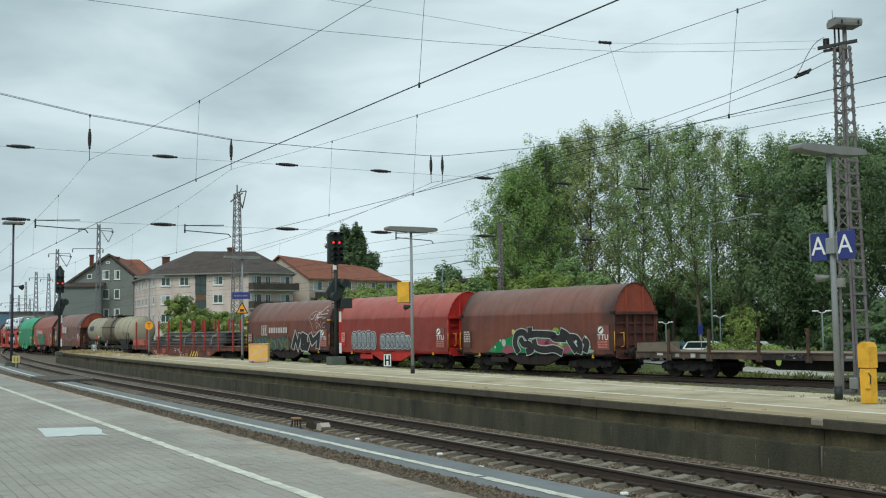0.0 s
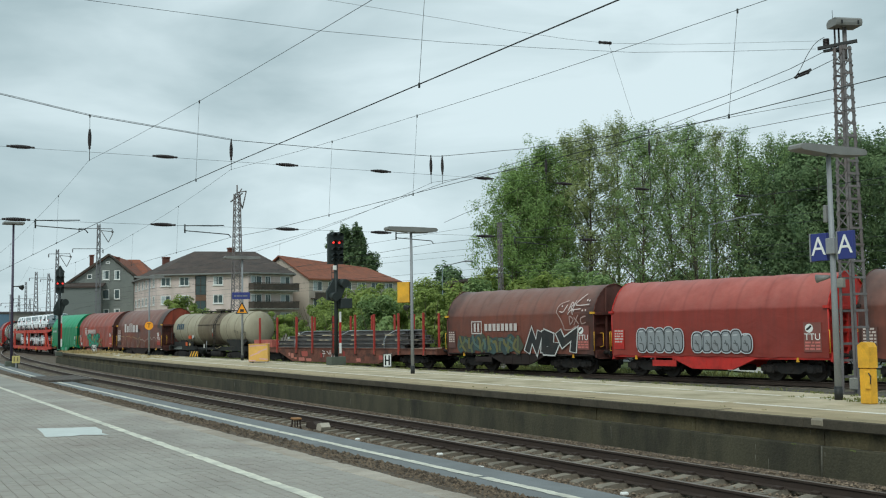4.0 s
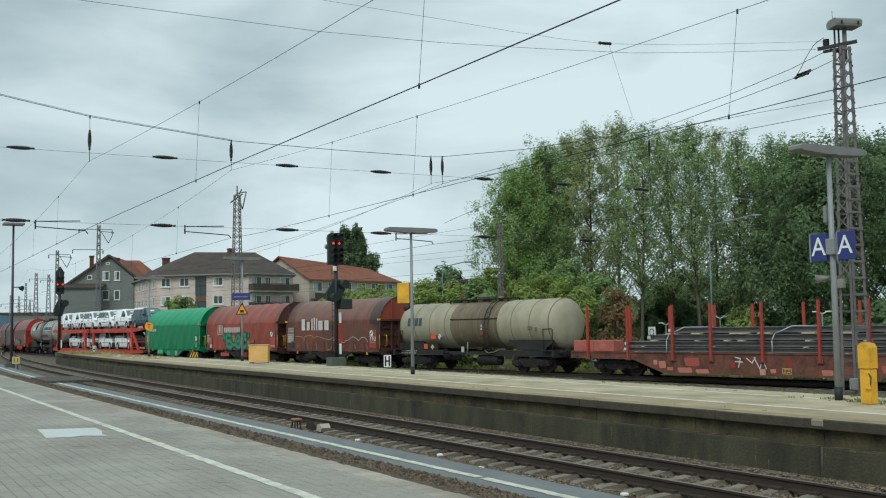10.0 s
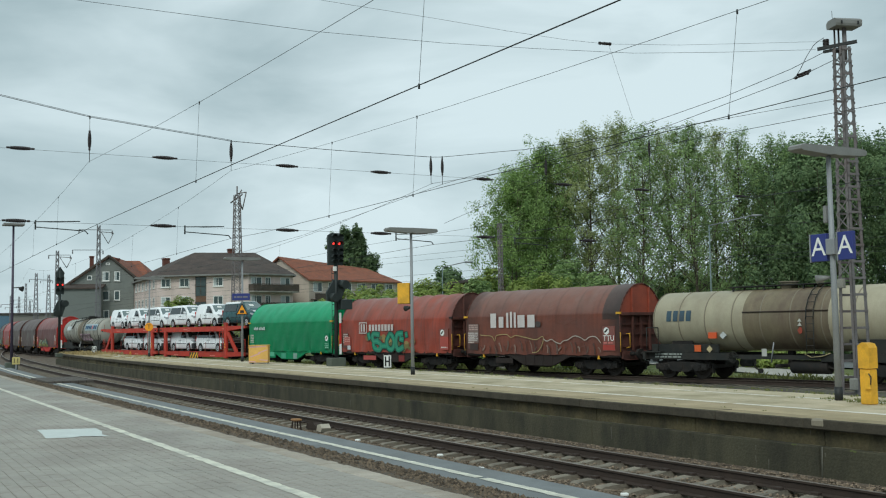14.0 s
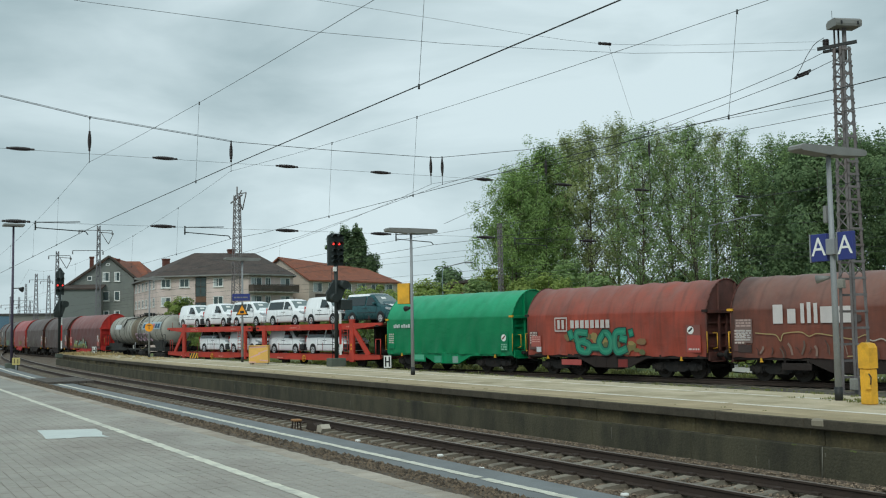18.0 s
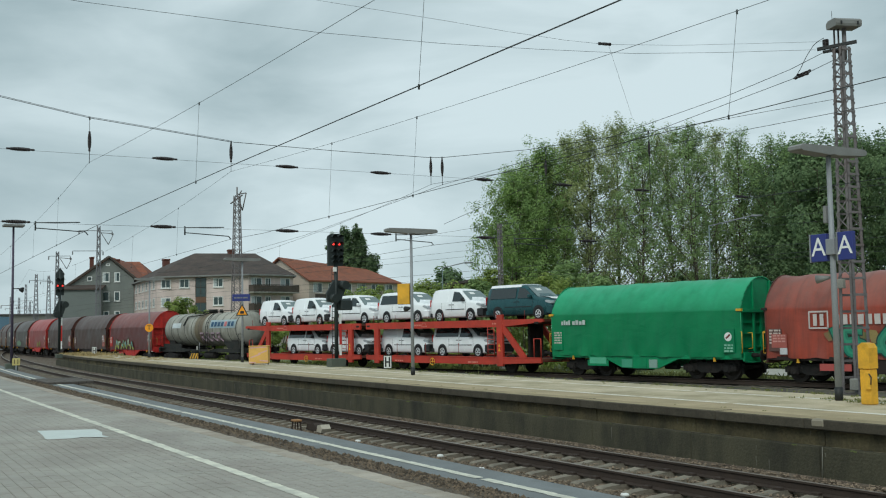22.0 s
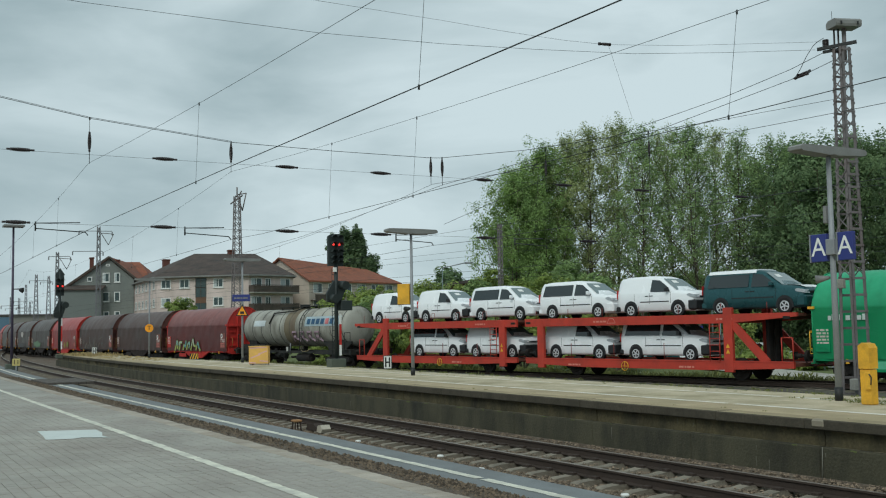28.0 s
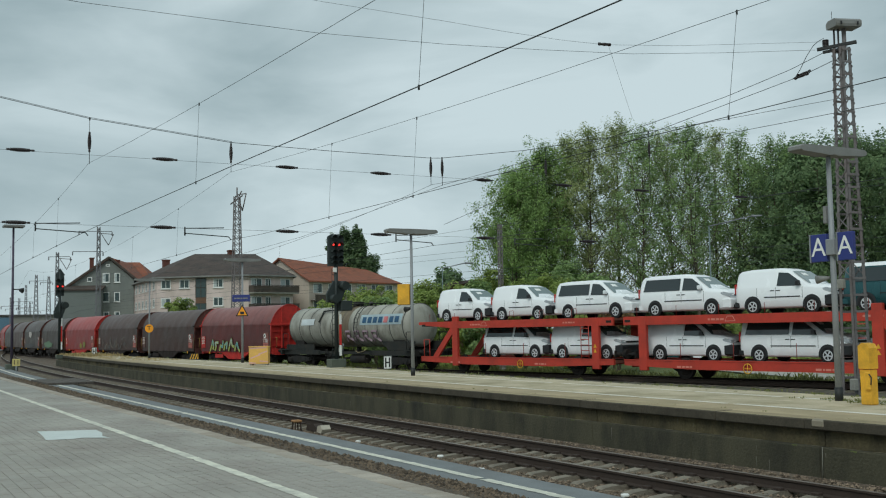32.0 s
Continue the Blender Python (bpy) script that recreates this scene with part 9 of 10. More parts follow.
# ---------- plants ----------
def leaf_cloud(name, centres, radii, per, size, material, parent, seed, flat=0.75):
    """Leaves as small bent quads scattered round clump centres."""
    rng = np.random.default_rng(seed)
    c = np.repeat(np.asarray(centres), per, axis=0)
    r = np.repeat(np.asarray(radii), per)[:, None]
    v = rng.normal(size=(len(c), 3))
    v /= np.linalg.norm(v, axis=1)[:, None]
    pos = c + v * r * (0.35 + 0.65 * rng.random((len(c), 1)) ** 0.5) * np.array([1, 1, flat])
    out = (c - np.mean(np.asarray(centres), axis=0)) * np.array([1, 1, 0.5])
    out /= np.linalg.norm(out, axis=1)[:, None] + 1e-6
    nrm = 0.45 * v + 0.75 * out + rng.normal(scale=0.4, size=v.shape) + np.array([0, 0, 0.45])
    nrm /= np.linalg.norm(nrm, axis=1)[:, None]
    t = np.cross(nrm, rng.normal(size=v.shape))
    t /= np.linalg.norm(t, axis=1)[:, None] + 1e-9
    b = np.cross(nrm, t)
    s = size * (0.6 + 0.8 * rng.random((len(c), 1)))
    quads = np.stack([pos - t * s, pos - b * s * 0.6 + nrm * s * 0.15, pos + t * s, pos + b * s * 0.6 + nrm * s * 0.15], axis=1)
    verts = quads.reshape(-1, 3)
    me = bpy.data.meshes.new(name)
    me.vertices.add(len(verts))
    me.vertices.foreach_set("co", verts.ravel())
    nq = len(pos)
    me.loops.add(nq * 4)
    me.loops.foreach_set("vertex_index", np.arange(nq * 4, dtype=np.int32))
    me.polygons.add(nq)
    me.polygons.foreach_set("loop_start", np.arange(0, nq * 4, 4, dtype=np.int32))
    me.materials.append(material)
    me.update(calc_edges=True)
    return link(name, me, parent)


def tree(x, y, top, rad, base, material, label, seed, leaves=6500, size=0.20, lean=0.0, limbs=34, airy=1.0):
    """A tall broadleaf: trunk, steep limbs, twigs, and small clumps of leaves along them."""
    rnd = random.Random(seed)
    w = thing("tree", at(x, y, -0.5), label, "tree", "trees behind the yard")
    h = top + 0.5
    bm = bmesh.new()
    tr = 0.028 * h ** 0.85 * 0.5
    pts = [Vector((lean * (t ** 2) * h + 0.2 * math.sin(4 * t + seed), 0.2 * math.sin(3 * t + 2 * seed), h * 0.97 * t)) for t in [i / 8 for i in range(9)]]
    for i in range(8):
        rod(bm, pts[i], pts[i + 1], tr * (1 - i / 8.6), 9, r2=tr * (1 - (i + 1) / 8.6), caps=False)
    part("trunk", fixed(bm), M["bark"], w)
    centres, radii = [], []
    bm = bmesh.new()
    for k in range(limbs):
        t = base / h + (0.98 - base / h) * (k + rnd.random()) / limbs
        i = min(int(t * 8), 7)
        p = pts[i].lerp(pts[i + 1], t * 8 - i)
        u = (t - base / h) / (1 - base / h)
        env = rad * (0.5 + 0.5 * math.sin(math.pi * min(1, u * 0.8 + 0.22)) ** 0.7) * (1 - 0.68 * max(0, u - 0.55) / 0.45)
        a = k * 2.4 + rnd.uniform(-0.6, 0.6)
        ln = env * rnd.uniform(0.7, 1.12)
        end = p + Vector((math.cos(a) * ln, math.sin(a) * ln, ln * rnd.uniform(0.8, 1.8)))
        if end.z > h:
            end.z = h - rnd.random() * 0.9
        mid = p.lerp(end, 0.5) + Vector((math.cos(a) * 0.12 * ln, math.sin(a) * 0.12 * ln, -0.12 * ln))
        rod(bm, p, mid, tr * 0.30 * (1.1 - t * 0.6), 6, r2=tr * 0.18 * (1.1 - t * 0.6), caps=False)
        rod(bm, mid, end, tr * 0.18 * (1.1 - t * 0.6), 5, r2=0.015, caps=False)
        for q in (0.3, 0.45, 0.6, 0.72, 0.84, 0.95, 1.05):
            cpos = p.lerp(mid, q * 2) if q < 0.5 else mid.lerp(end, q * 2 - 1)
            off = Vector((rnd.gauss(0, 0.5), rnd.gauss(0, 0.5), rnd.gauss(0.1, 0.45)))
            if rnd.random() < 0.5:
                rod(bm, cpos, cpos + off, 0.02, 4, r2=0.008, caps=False)
            centres.append(tuple(cpos + off))
            radii.append(rnd.uniform(0.28, 0.72) * (0.7 + 0.1 * rad) * airy)
    tagged(part("branchwork", fixed(bm), M["bark"], w), kind="stuff")
    for k in range(7):
        centres.append((pts[8].x + rnd.uniform(-0.4, 0.4), pts[8].y + rnd.uniform(-0.4, 0.4), h - 0.35 * k + rnd.uniform(-0.2, 0.3)))
        radii.append(rnd.uniform(0.3, 0.55))
    tagged(leaf_cloud("crown", centres, radii, max(1, leaves // len(centres)), size, material, w, seed, 1.35), kind="stuff")
    return w


POPD = "tall dense poplar with fresh green leaves"
POP = "tall poplar with thin pale limbs and airy green leaves"
for i, (x, y, top, rad, base, lv) in enumerate((
        (-71.6, 47.2, 14.3, 3.2, 3.5, 7500), (-76.0, 51.3, 16.3, 3.1, 4.0, 8000), (-72.1, 50.9, 17.5, 3.3, 4.5, 8500), (-76.5, 56.4, 19.5, 3.6, 5.0, 8000),
        (-69.7, 53.7, 18.9, 3.3, 5.0, 7500), (-72.9, 59.4, 20.5, 3.5, 6.0, 7000), (-65.5, 55.7, 18.3, 3.0, 6.0, 6000), (-68.6, 61.3, 18.8, 3.2, 6.0, 6000),
        (-62.7, 58.8, 18.5, 3.1, 5.5, 6500), (-67.2, 65.7, 19.3, 3.2, 7.0, 5000), (-61.7, 62.7, 17.8, 2.7, 6.0, 4800), (-61.5, 66.7, 17.7, 2.9, 5.0, 5500))):
    dense = i < 3
    tone = "leaf_green" if dense else "leaf_olive" if i in (3, 4, 5, 7, 9) else "leaf"
    tree(x, y, top, rad, base * 0.6, M[tone], POPD if dense else POP, 100 + i, int(lv * (3.7 if dense else 2.5)), 0.085, limbs=56 if dense else 46, airy=1.05 if dense else 0.9)
DK = "dense dark green broadleaf tree beside the car park"
for i, (x, y, top, rad, base) in enumerate(((-63.2, 70.9, 17.2, 4.4, 2.5), (-54.4, 64.0, 15.2, 4.6, 2.2), (-57.9, 71.5, 16.8, 4.6, 2.0), (-52.5, 69.1, 15.8, 4.8, 2.0), (-46.0, 66.7, 14.8, 4.8, 2.0), (-41.0, 70.0, 15.0, 5.0, 2.0), (-58.5, 64.5, 10.0, 3.6, 1.5))):
    tree(x, y, top, rad, base, M["leaf_dark"], DK, 140 + i, 28000, 0.12, limbs=46, airy=1.25)
for i, (x, y, top, rad) in enumerate(((-181.5, 83.4, 22.3, 1.5), (-182.6, 81.7, 22.0, 1.6), (-180.5, 86.3, 16.9, 0.9), (-183.7, 79.85, 20.6, 1.3), (-181.0, 84.5, 20.8, 1.2))):
    tree(x, y, top, rad, 3.0, M["leaf_dark"], "dark columnar tree behind the orange roof", 160 + i, 22000, 0.20, limbs=60, airy=1.15)
tree(-95.4, 54.7, 8.2, 1.6, 1.5, M["leaf_dark"], "small dark round tree behind the shrubs", 170, 5000, 0.22)


def bush(x, y, top, rad, material, label, seed, leaves=3500, size=0.14):
    rnd = random.Random(seed)
    w = thing("shrub", at(x, y, -0.5), label, "shrub", "shrubs along the yard")
    centres, radii = [], []
    bm = bmesh.new()
    h = top + 0.5
    for k in range(9):
        a = k * 2.4
        end = Vector((math.cos(a) * rad * 0.7, math.sin(a) * rad * 0.7, h * rnd.uniform(0.55, 0.92)))
        rod(bm, (math.cos(a) * 0.15, math.sin(a) * 0.15, 0), end, 0.05, 5, r2=0.012, caps=False)
    tagged(part("branchwork", fixed(bm), M["bark"], w), kind="stuff")
    for k in range(46):
        a, q, zz = rnd.uniform(0, 6.28), math.sqrt(rnd.random()), rnd.random() ** 0.8
        env = rad * (1.0 if zz < 0.55 else 1.0 - 0.65 * (zz - 0.55) / 0.45)
        centres.append((math.cos(a) * q * env, math.sin(a) * q * env, 0.3 + (h - 0.7) * zz + rnd.uniform(-0.2, 0.3)))
        radii.append(rnd.uniform(0.35, 0.75))
    tagged(leaf_cloud("foliage", centres, radii, leaves // 46, size, material, w, seed), kind="stuff")
    return w


SH = "leafy yellow-green shrub beyond the goods track"
for i, (x, y, top) in enumerate(((-65.1, 31.8, 4.6), (-66.2, 33.9, 5.0), (-61.7, 33.6, 5.1), (-62.6, 36.0, 5.3), (-59.9, 36.9, 5.4), (-57.6, 38.6, 5.5), (-57.8, 40.8, 6.0),
                                 (-54.0, 40.0, 5.4), (-54.0, 42.4, 5.8), (-69.5, 35.5, 5.6), (-72.0, 39.5, 6.2), (-66.0, 41.5, 6.8), (-61.0, 45.0, 7.2), (-74.0, 33.0, 4.8), (-78.0, 36.5, 5.8))):
    bush(x, y, top, 2.3, M["leaf_shrub"] if i % 4 else M["leaf"], SH, 200 + i, 5200, 0.12)
for i, (x, y, top) in enumerate(((-84.4, 37.3, 5.9), (-82.7, 40.0, 6.1), (-79.4, 42.0, 6.3), (-93.5, 40.5, 5.0), (-90.5, 38.0, 5.2))):
    bush(x, y, top, 2.6, M["leaf_shrub"], SH, 300 + i, 6400, 0.12)
bush(-51.4, 41.4, 4.7, 1.3, M["leaf_brown"], "withered brown shrub among the green ones", 229, 5200, 0.09)
for i, (x, y, top, rad) in enumerate(((-51.2, 49.8, 1.0, 0.7), (-47.0, 50.2, 0.75, 1.2), (-44.6, 50.8, 0.6, 1.2), (-49.0, 50.8, 0.7, 1.0), (-37.4, 50.7, 1.6, 1.6), (-33.0, 50.0, 1.8, 2.0))):
    bush(x, y, top, rad, M["leaf_shrub"], "low green bush at the edge of the car park", 230 + i, 2600, 0.11)
for i, (x, y, top, rad) in enumerate(((-101.7, 27.5, 5.9, 2.6), (-105.9, 31.0, 4.5, 2.8), (-103.3, 33.0, 4.3, 2.8), (-106.5, 36.0, 4.2, 3.0), (-112.0, 42.0, 5.0, 3.4), (-118, 52, 5.5, 4.0), (-112, 58, 6.0, 4.0), (-104, 62, 6.0, 4.0))):
    bush(x, y, top, rad, M["leaf_shrub"], "bright green shrub below the houses", 250 + i, 8200, 0.125)

for i, (x, y, top, rad) in enumerate(((-86.0, 71.7, 5.5, 3.8), (-84.8, 73.2, 7.5, 3.8), (-83.6, 74.6, 6.5, 3.8), (-82.3, 75.9, 8.0, 3.8), (-81.1, 77.3, 6.8, 3.8), (-79.8, 78.6, 8.5, 3.8), (-78.5, 79.9, 8.0, 3.8), (-47.5, 62.0, 4.0, 3.0), (-52.0, 63.0, 3.6, 3.0), (-57.5, 67.5, 3.6, 2.8), (-63.0, 69.0, 3.2, 2.8), (-42.5, 60.5, 4.6, 3.2), (-37.5, 58.5, 5.2, 3.4), (-33.0, 58.0, 5.0, 3.4), (-28.5, 56.0, 5.0, 3.4), (-68.5, 68.0, 5.2, 3.2), (-72.5, 66.5, 6.0, 3.2), (-65.0, 67.0, 5.0, 3.0), (-70.5, 62.5, 5.0, 2.8), (-75.5, 66.0, 6.5, 3.2), (-73.0, 63.0, 4.5, 3.0), (-78.0, 60.0, 5.5, 3.0), (-24.0, 53.0, 5.0, 3.4))):
    bush(x, y, top, rad, M["leaf_dark"], "dark undergrowth below the trees", 270 + i, 5000, 0.2 if y > 75 else 0.16)

# distant wood on the horizon
rng = random.Random(9)
cen = [(-420 + rng.uniform(-40, 40), -120 + 6 * k + rng.uniform(-3, 3), rng.uniform(1, 7)) for k in range(170)]
cen += [(-300 + 5 * k, 330 + rng.uniform(-30, 30), rng.uniform(1, 9)) for k in range(130)]
fw = tagged(leaf_cloud("far_wood", cen, [rng.uniform(3, 6) for _ in cen], 120, 0.9, M["leaf_dark"], None, 5), "dark band of distant woodland on the horizon", "wood", kind="stuff")

# pale path and car park beyond the goods track
bm = bmesh.new()
bm.faces.new([bm.verts.new((x, y, -0.46)) for x, y in ((-62, 51.5), (-36.0, 41.6), (-20, 39.5), (-20, 42.5), (-36.5, 45.0), (-60, 56.5))])
structure(part("path", bm, mat("pale_path", rgb(176, 172, 164), 0.92, var=0.15, scale=1, bump=0.4, dirt=rgb(130, 130, 110), dirt_amt=0.5)), "pale gravel path beyond the goods track", "path")
bm = bmesh.new()
bm.faces.new([bm.verts.new((x, y, -0.455)) for x, y in ((-72, 50.0), (-40, 53.0), (-38, 60.0), (-70, 62.0))])
structure(part("car_park", bm, M["asphalt"]), "grey asphalt car park under the trees", "car park")


def street_lamp(x, y, h, kind, label, tip=None):
    w = thing("street_lamp", at(x, y, -0.5), label, "street lamp")
    bm = bmesh.new()
    rod(bm, (0, 0, 0), (0, 0, h + 0.5), 0.07 if h > 5 else 0.05, 10, r2=0.045)
    part("pole", fixed(bm), mat("lamp_green_grey", rgb(112, 128, 126), 0.6, var=0.1, bump=0.05), w)
    if kind == "arm":
        bm = bmesh.new()
        pipe(bm, [(0, 0, h + 0.5), tip], 0.045)
        rod(bm, Vector(tip) * 1.0, Vector(tip) + Vector((tip[0], tip[1], 0)).normalized() * 0.7, 0.09, 8, r2=0.05)
        part("arm", fixed(bm), M["galv"], w)
    else:
        for s in (-1, 1):
            bm = bmesh.new()
            pipe(bm, [(0, 0, h + 0.42), (s * 0.2, s * 0.2, h + 0.54)], 0.03)
            box(bm, s * 0.26 - 0.15, s * 0.26 + 0.15, s * 0.26 - 0.12, s * 0.26 + 0.12, h + 0.52, h + 0.60, 0.02)
            part("lamp_head", fixed(bm), M["white"], w)
    return w


street_lamp(-54.0, 52.0, 9.2, "arm", "tall grey street lamp with a long sloping arm", (2.0, 2.1, 10.3))
street_lamp(-74.0, 41.8, 7.3, "arm", "grey street lamp with a sloping arm above the shrubs", (0.9, 1.6, 8.2))
street_lamp(-55.8, 54.5, 2.8, "twin", "short car park lamp with twin white heads")
street_lamp(-42.9, 50.1, 2.9, "twin", "short car park lamp with twin white heads")
street_lamp(-59.9, 53.0, 2.4, "twin", "short car park lamp with twin white heads")
ps = thing("parking_sign", at(-56.0, 52.8, -0.5), "blue parking sign on a thin post", "road sign")
bm = bmesh.new()
rod(bm, (0, 0, 0), (0, 0, 2.2), 0.03, 6)
part("post", fixed(bm), M["galv"], ps)
bm = bmesh.new()
box(bm, -0.24, 0.24, -0.04, -0.02, 2.05, 2.75)
part("plate", bm, M["blue"], ps)


def parked_car(x, y, rz, body, label):
    w = thing("parked_car", at(x, y, -0.455, rz), label, "car", "cars in the car park")
    bm = bmesh.new()
    prism_y(bm, [(-2.1, 0.3), (-2.1, 0.85), (-1.2, 0.95), (1.1, 0.95), (2.1, 0.8), (2.15, 0.35)], -0.85, 0.85)
    prism_y(bm, [(-1.9, 0.93), (-1.5, 1.45), (0.3, 1.45), (1.2, 0.93)], -0.75, 0.75)
    part("body", fixed(bm), body, w)
    for s in (-1, 1):
        bm = bmesh.new()
        bm.faces.new([bm.verts.new(v) for v in ((-1.7, s * 0.756, 0.98), (1.0, s * 0.756, 0.98), (0.25, s * 0.756, 1.4), (-1.45, s * 0.756, 1.4))])
        part("side_window", bm, M["glass"], w)
        for xx in (-1.35, 1.35):
            bm = bmesh.new()
            rod(bm, (xx, s * 0.7, 0.31), (xx, s * 0.87, 0.31), 0.31, 16)
            part("wheel", fixed(bm), M["rubber"], w)
    return w


parked_car(-60.5, 54.5, 20, VAN_TEAL, "dark parked car with pale windows under the trees")
parked_car(-57.6, 55.2, 30, VAN_WHITE, "white parked car under the trees")
parked_car(-53.8, 56.2, 30, VAN_WHITE, "white parked car under the trees")
parked_car(-65.6, 54.0, 12, VAN_PALE, "pale blue-white parked car behind the goods track")
ns = thing("notice_sign", at(-62.6, 54.0, -0.5), "white square sign with a dark ring on a thin post", "road sign")
bm = bmesh.new()
rod(bm, (0, 0, 0), (0, 0, 2.65), 0.03, 6)
part("post", fixed(bm), M["galv"], ns)
bm = bmesh.new()
box(bm, -0.42, 0.42, -0.05, -0.03, 1.85, 2.68)
part("plate", bm, M["white"], ns)
bm = bmesh.new()
pipe(bm, [Vector((0.24 * math.cos(a), -0.06, 2.28 + 0.24 * math.sin(a))) for a in [math.pi * i / 10 for i in range(21)]], 0.035, 5)
part("ring", fixed(bm), paint(84, 92, 98), ns)
tree(-52.9, 53.6, 2.9, 0.5, 0.3, M["leaf_shrub"], "young bright green tree at the edge of the car park", 175, 4200, 0.08, limbs=30, airy=0.5)

# ---------- pieces: sleepers, coping, wall panels, pavers, gravel, weeds ----------
rnd = random.Random(3)
bm = bmesh.new()
prism_x_list = [(-1.3, -0.32), (1.3, -0.32), (1.3, -0.20), (1.22, -0.175), (0.95, -0.158), (0.55, -0.158), (0.35, -0.185), (-0.35, -0.185), (-0.55, -0.158), (-0.95, -0.158), (-1.22, -0.175), (-1.3, -0.20)]
prism_x(bm, prism_x_list, -0.13, 0.13)
for v in bm.verts:
    v.co.x *= 1.0 if v.co.z < -0.25 else 0.80
fixed(bm)
SLEEP = bpy.data.meshes.new("sleeper")
bm.to_mesh(SLEEP)
bm.free()
SLEEP.materials.append(M["sleeper"])
bm = bmesh.new()
for s in (-1, 1):
    for k in (-1, 1):
        box(bm, -0.07, 0.07, s * 0.7525 + k * 0.11 - 0.05, s * 0.7525 + k * 0.11 + 0.05, -0.156, -0.115, 0.01)
    box(bm, -0.09, 0.09, s * 0.7525 - 0.18, s * 0.7525 + 0.18, -0.158, -0.148)
CLIP = bpy.data.meshes.new("rail_fastening")
bm.to_mesh(CLIP)
bm.free()
CLIP.materials.append(M["rail_side"])
x, k = 2.0, 0
while x > -95:
    m = pose(x + rnd.uniform(-0.02, 0.02), NEAR_Y + bend(x) + rnd.uniform(-0.04, 0.04), rnd.uniform(-0.008, 0.004), 0, 0, math.degrees(heading(bend, x)) + rnd.uniform(-0.7, 0.7))
    sl_ = link("sleeper", SLEEP, near_track, m=m)
    if x > -45:
        link("rail_fastening", CLIP, sl_)
    x -= 0.63

# coping stones and wall panels of the island's near face
x = 6.0
while x > -91:
    ln = 2.0 if x > -60 else 4.0
    b0, b1 = x - ln + 0.004, x - 0.002
    bm = bmesh.new()
    dz = rnd.uniform(-0.004, 0.004)
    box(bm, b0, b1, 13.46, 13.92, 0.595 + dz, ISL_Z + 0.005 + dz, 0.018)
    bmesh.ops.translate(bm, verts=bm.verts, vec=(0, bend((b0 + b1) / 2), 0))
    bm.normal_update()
    # upward faces take the paler coping tone, all other faces the darker one
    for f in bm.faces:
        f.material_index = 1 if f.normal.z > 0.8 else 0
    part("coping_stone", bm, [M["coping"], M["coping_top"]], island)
    x -= ln
x = 6.0
while x > -91:
    ln = 2.95
    b0, b1 = x - ln + 0.004, x - 0.004
    o = bend((b0 + b1) / 2) + rnd.uniform(-0.002, 0.002)
    bm = bmesh.new()
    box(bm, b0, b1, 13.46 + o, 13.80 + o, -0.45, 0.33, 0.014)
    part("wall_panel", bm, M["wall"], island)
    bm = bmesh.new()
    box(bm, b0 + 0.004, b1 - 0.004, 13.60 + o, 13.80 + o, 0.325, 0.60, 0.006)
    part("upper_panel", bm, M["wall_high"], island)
    x -= ln
# broken pale strip painting the lit top edge of the wall's ledge
verts, faces, x = [], [], 6.0
while x > -91:
    verts += [(x, 13.462 + rnd.uniform(0, 0.09) + bend(x), 0.334), (x, 13.598 + bend(x), 0.334)]
    k = len(verts)
    if k > 2:
        faces.append((k - 4, k - 3, k - 1, k - 2))
    x -= 0.25
link("ledge_grit", mesh("ledge_grit", verts, [f for f in faces if rnd.random() < 0.6], M["ledge"]), island)
# lime runs and moss on the wall
wr = random.Random(77)
LIME = mat("lime_run", rgb(112, 110, 98), 0.9, var=0.3, scale=9, bump=0.3)
MOSS = mat("wall_moss", rgb(86, 92, 54), 0.95, var=0.4, scale=14, bump=0.6, depth=0.01)
for k in range(46):
    x = -8.5 - 46 * wr.random() ** 1.4
    low = wr.random() < 0.6
    yy, zt = (13.4585, wr.uniform(0.0, 0.31)) if low else (13.5985, wr.uniform(0.42, 0.585))
    ln, wd = wr.uniform(0.05, 0.26) * (1 if low else 0.5), wr.uniform(0.004, 0.011)
    sk = wr.uniform(-0.012, 0.012)
    o = bend(x)
    verts_ = [(x - wd, yy + o, zt), (x + wd, yy + o, zt), (x + sk + 0.3 * wd, yy + o, zt - ln), (x + sk - 0.3 * wd, yy + o, zt - ln)]
    link("lime_run", mesh("lime_run", verts_, [(0, 1, 2, 3)], LIME), island)
for k in range(34):
    x = -8.5 - 40 * wr.random() ** 1.3
    o = bend(x)
    bm = bmesh.new()
    ln, hh = wr.uniform(0.05, 0.28), wr.uniform(0.015, 0.04)
    vs = [bm.verts.new((x + ln * (i / 5 - 0.5), 13.462 + o, 0.334)) for i in range(6)] + [bm.verts.new((x + ln * (0.5 - i / 5), 13.455 + o, 0.334 - hh * wr.uniform(0.4, 1.3))) for i in range(6)]
    bm.faces.new(vs)
    part("moss", bm, MOSS, island)
# a broken pale spot of the coping and a cable down the wall
bm = bmesh.new()
box(bm, -11.85, -11.58, 13.445, 13.6, 0.63, 0.770, 0.03)
part("mortar_repair", bm, paint(140, 132, 114), island)
bm = bmesh.new()
pipe(bm, [(-11.62, 13.44, 0.34), (-11.64, 13.435, -0.18)], 0.006)
part("cable", fixed(bm), paint(128, 126, 116), island)

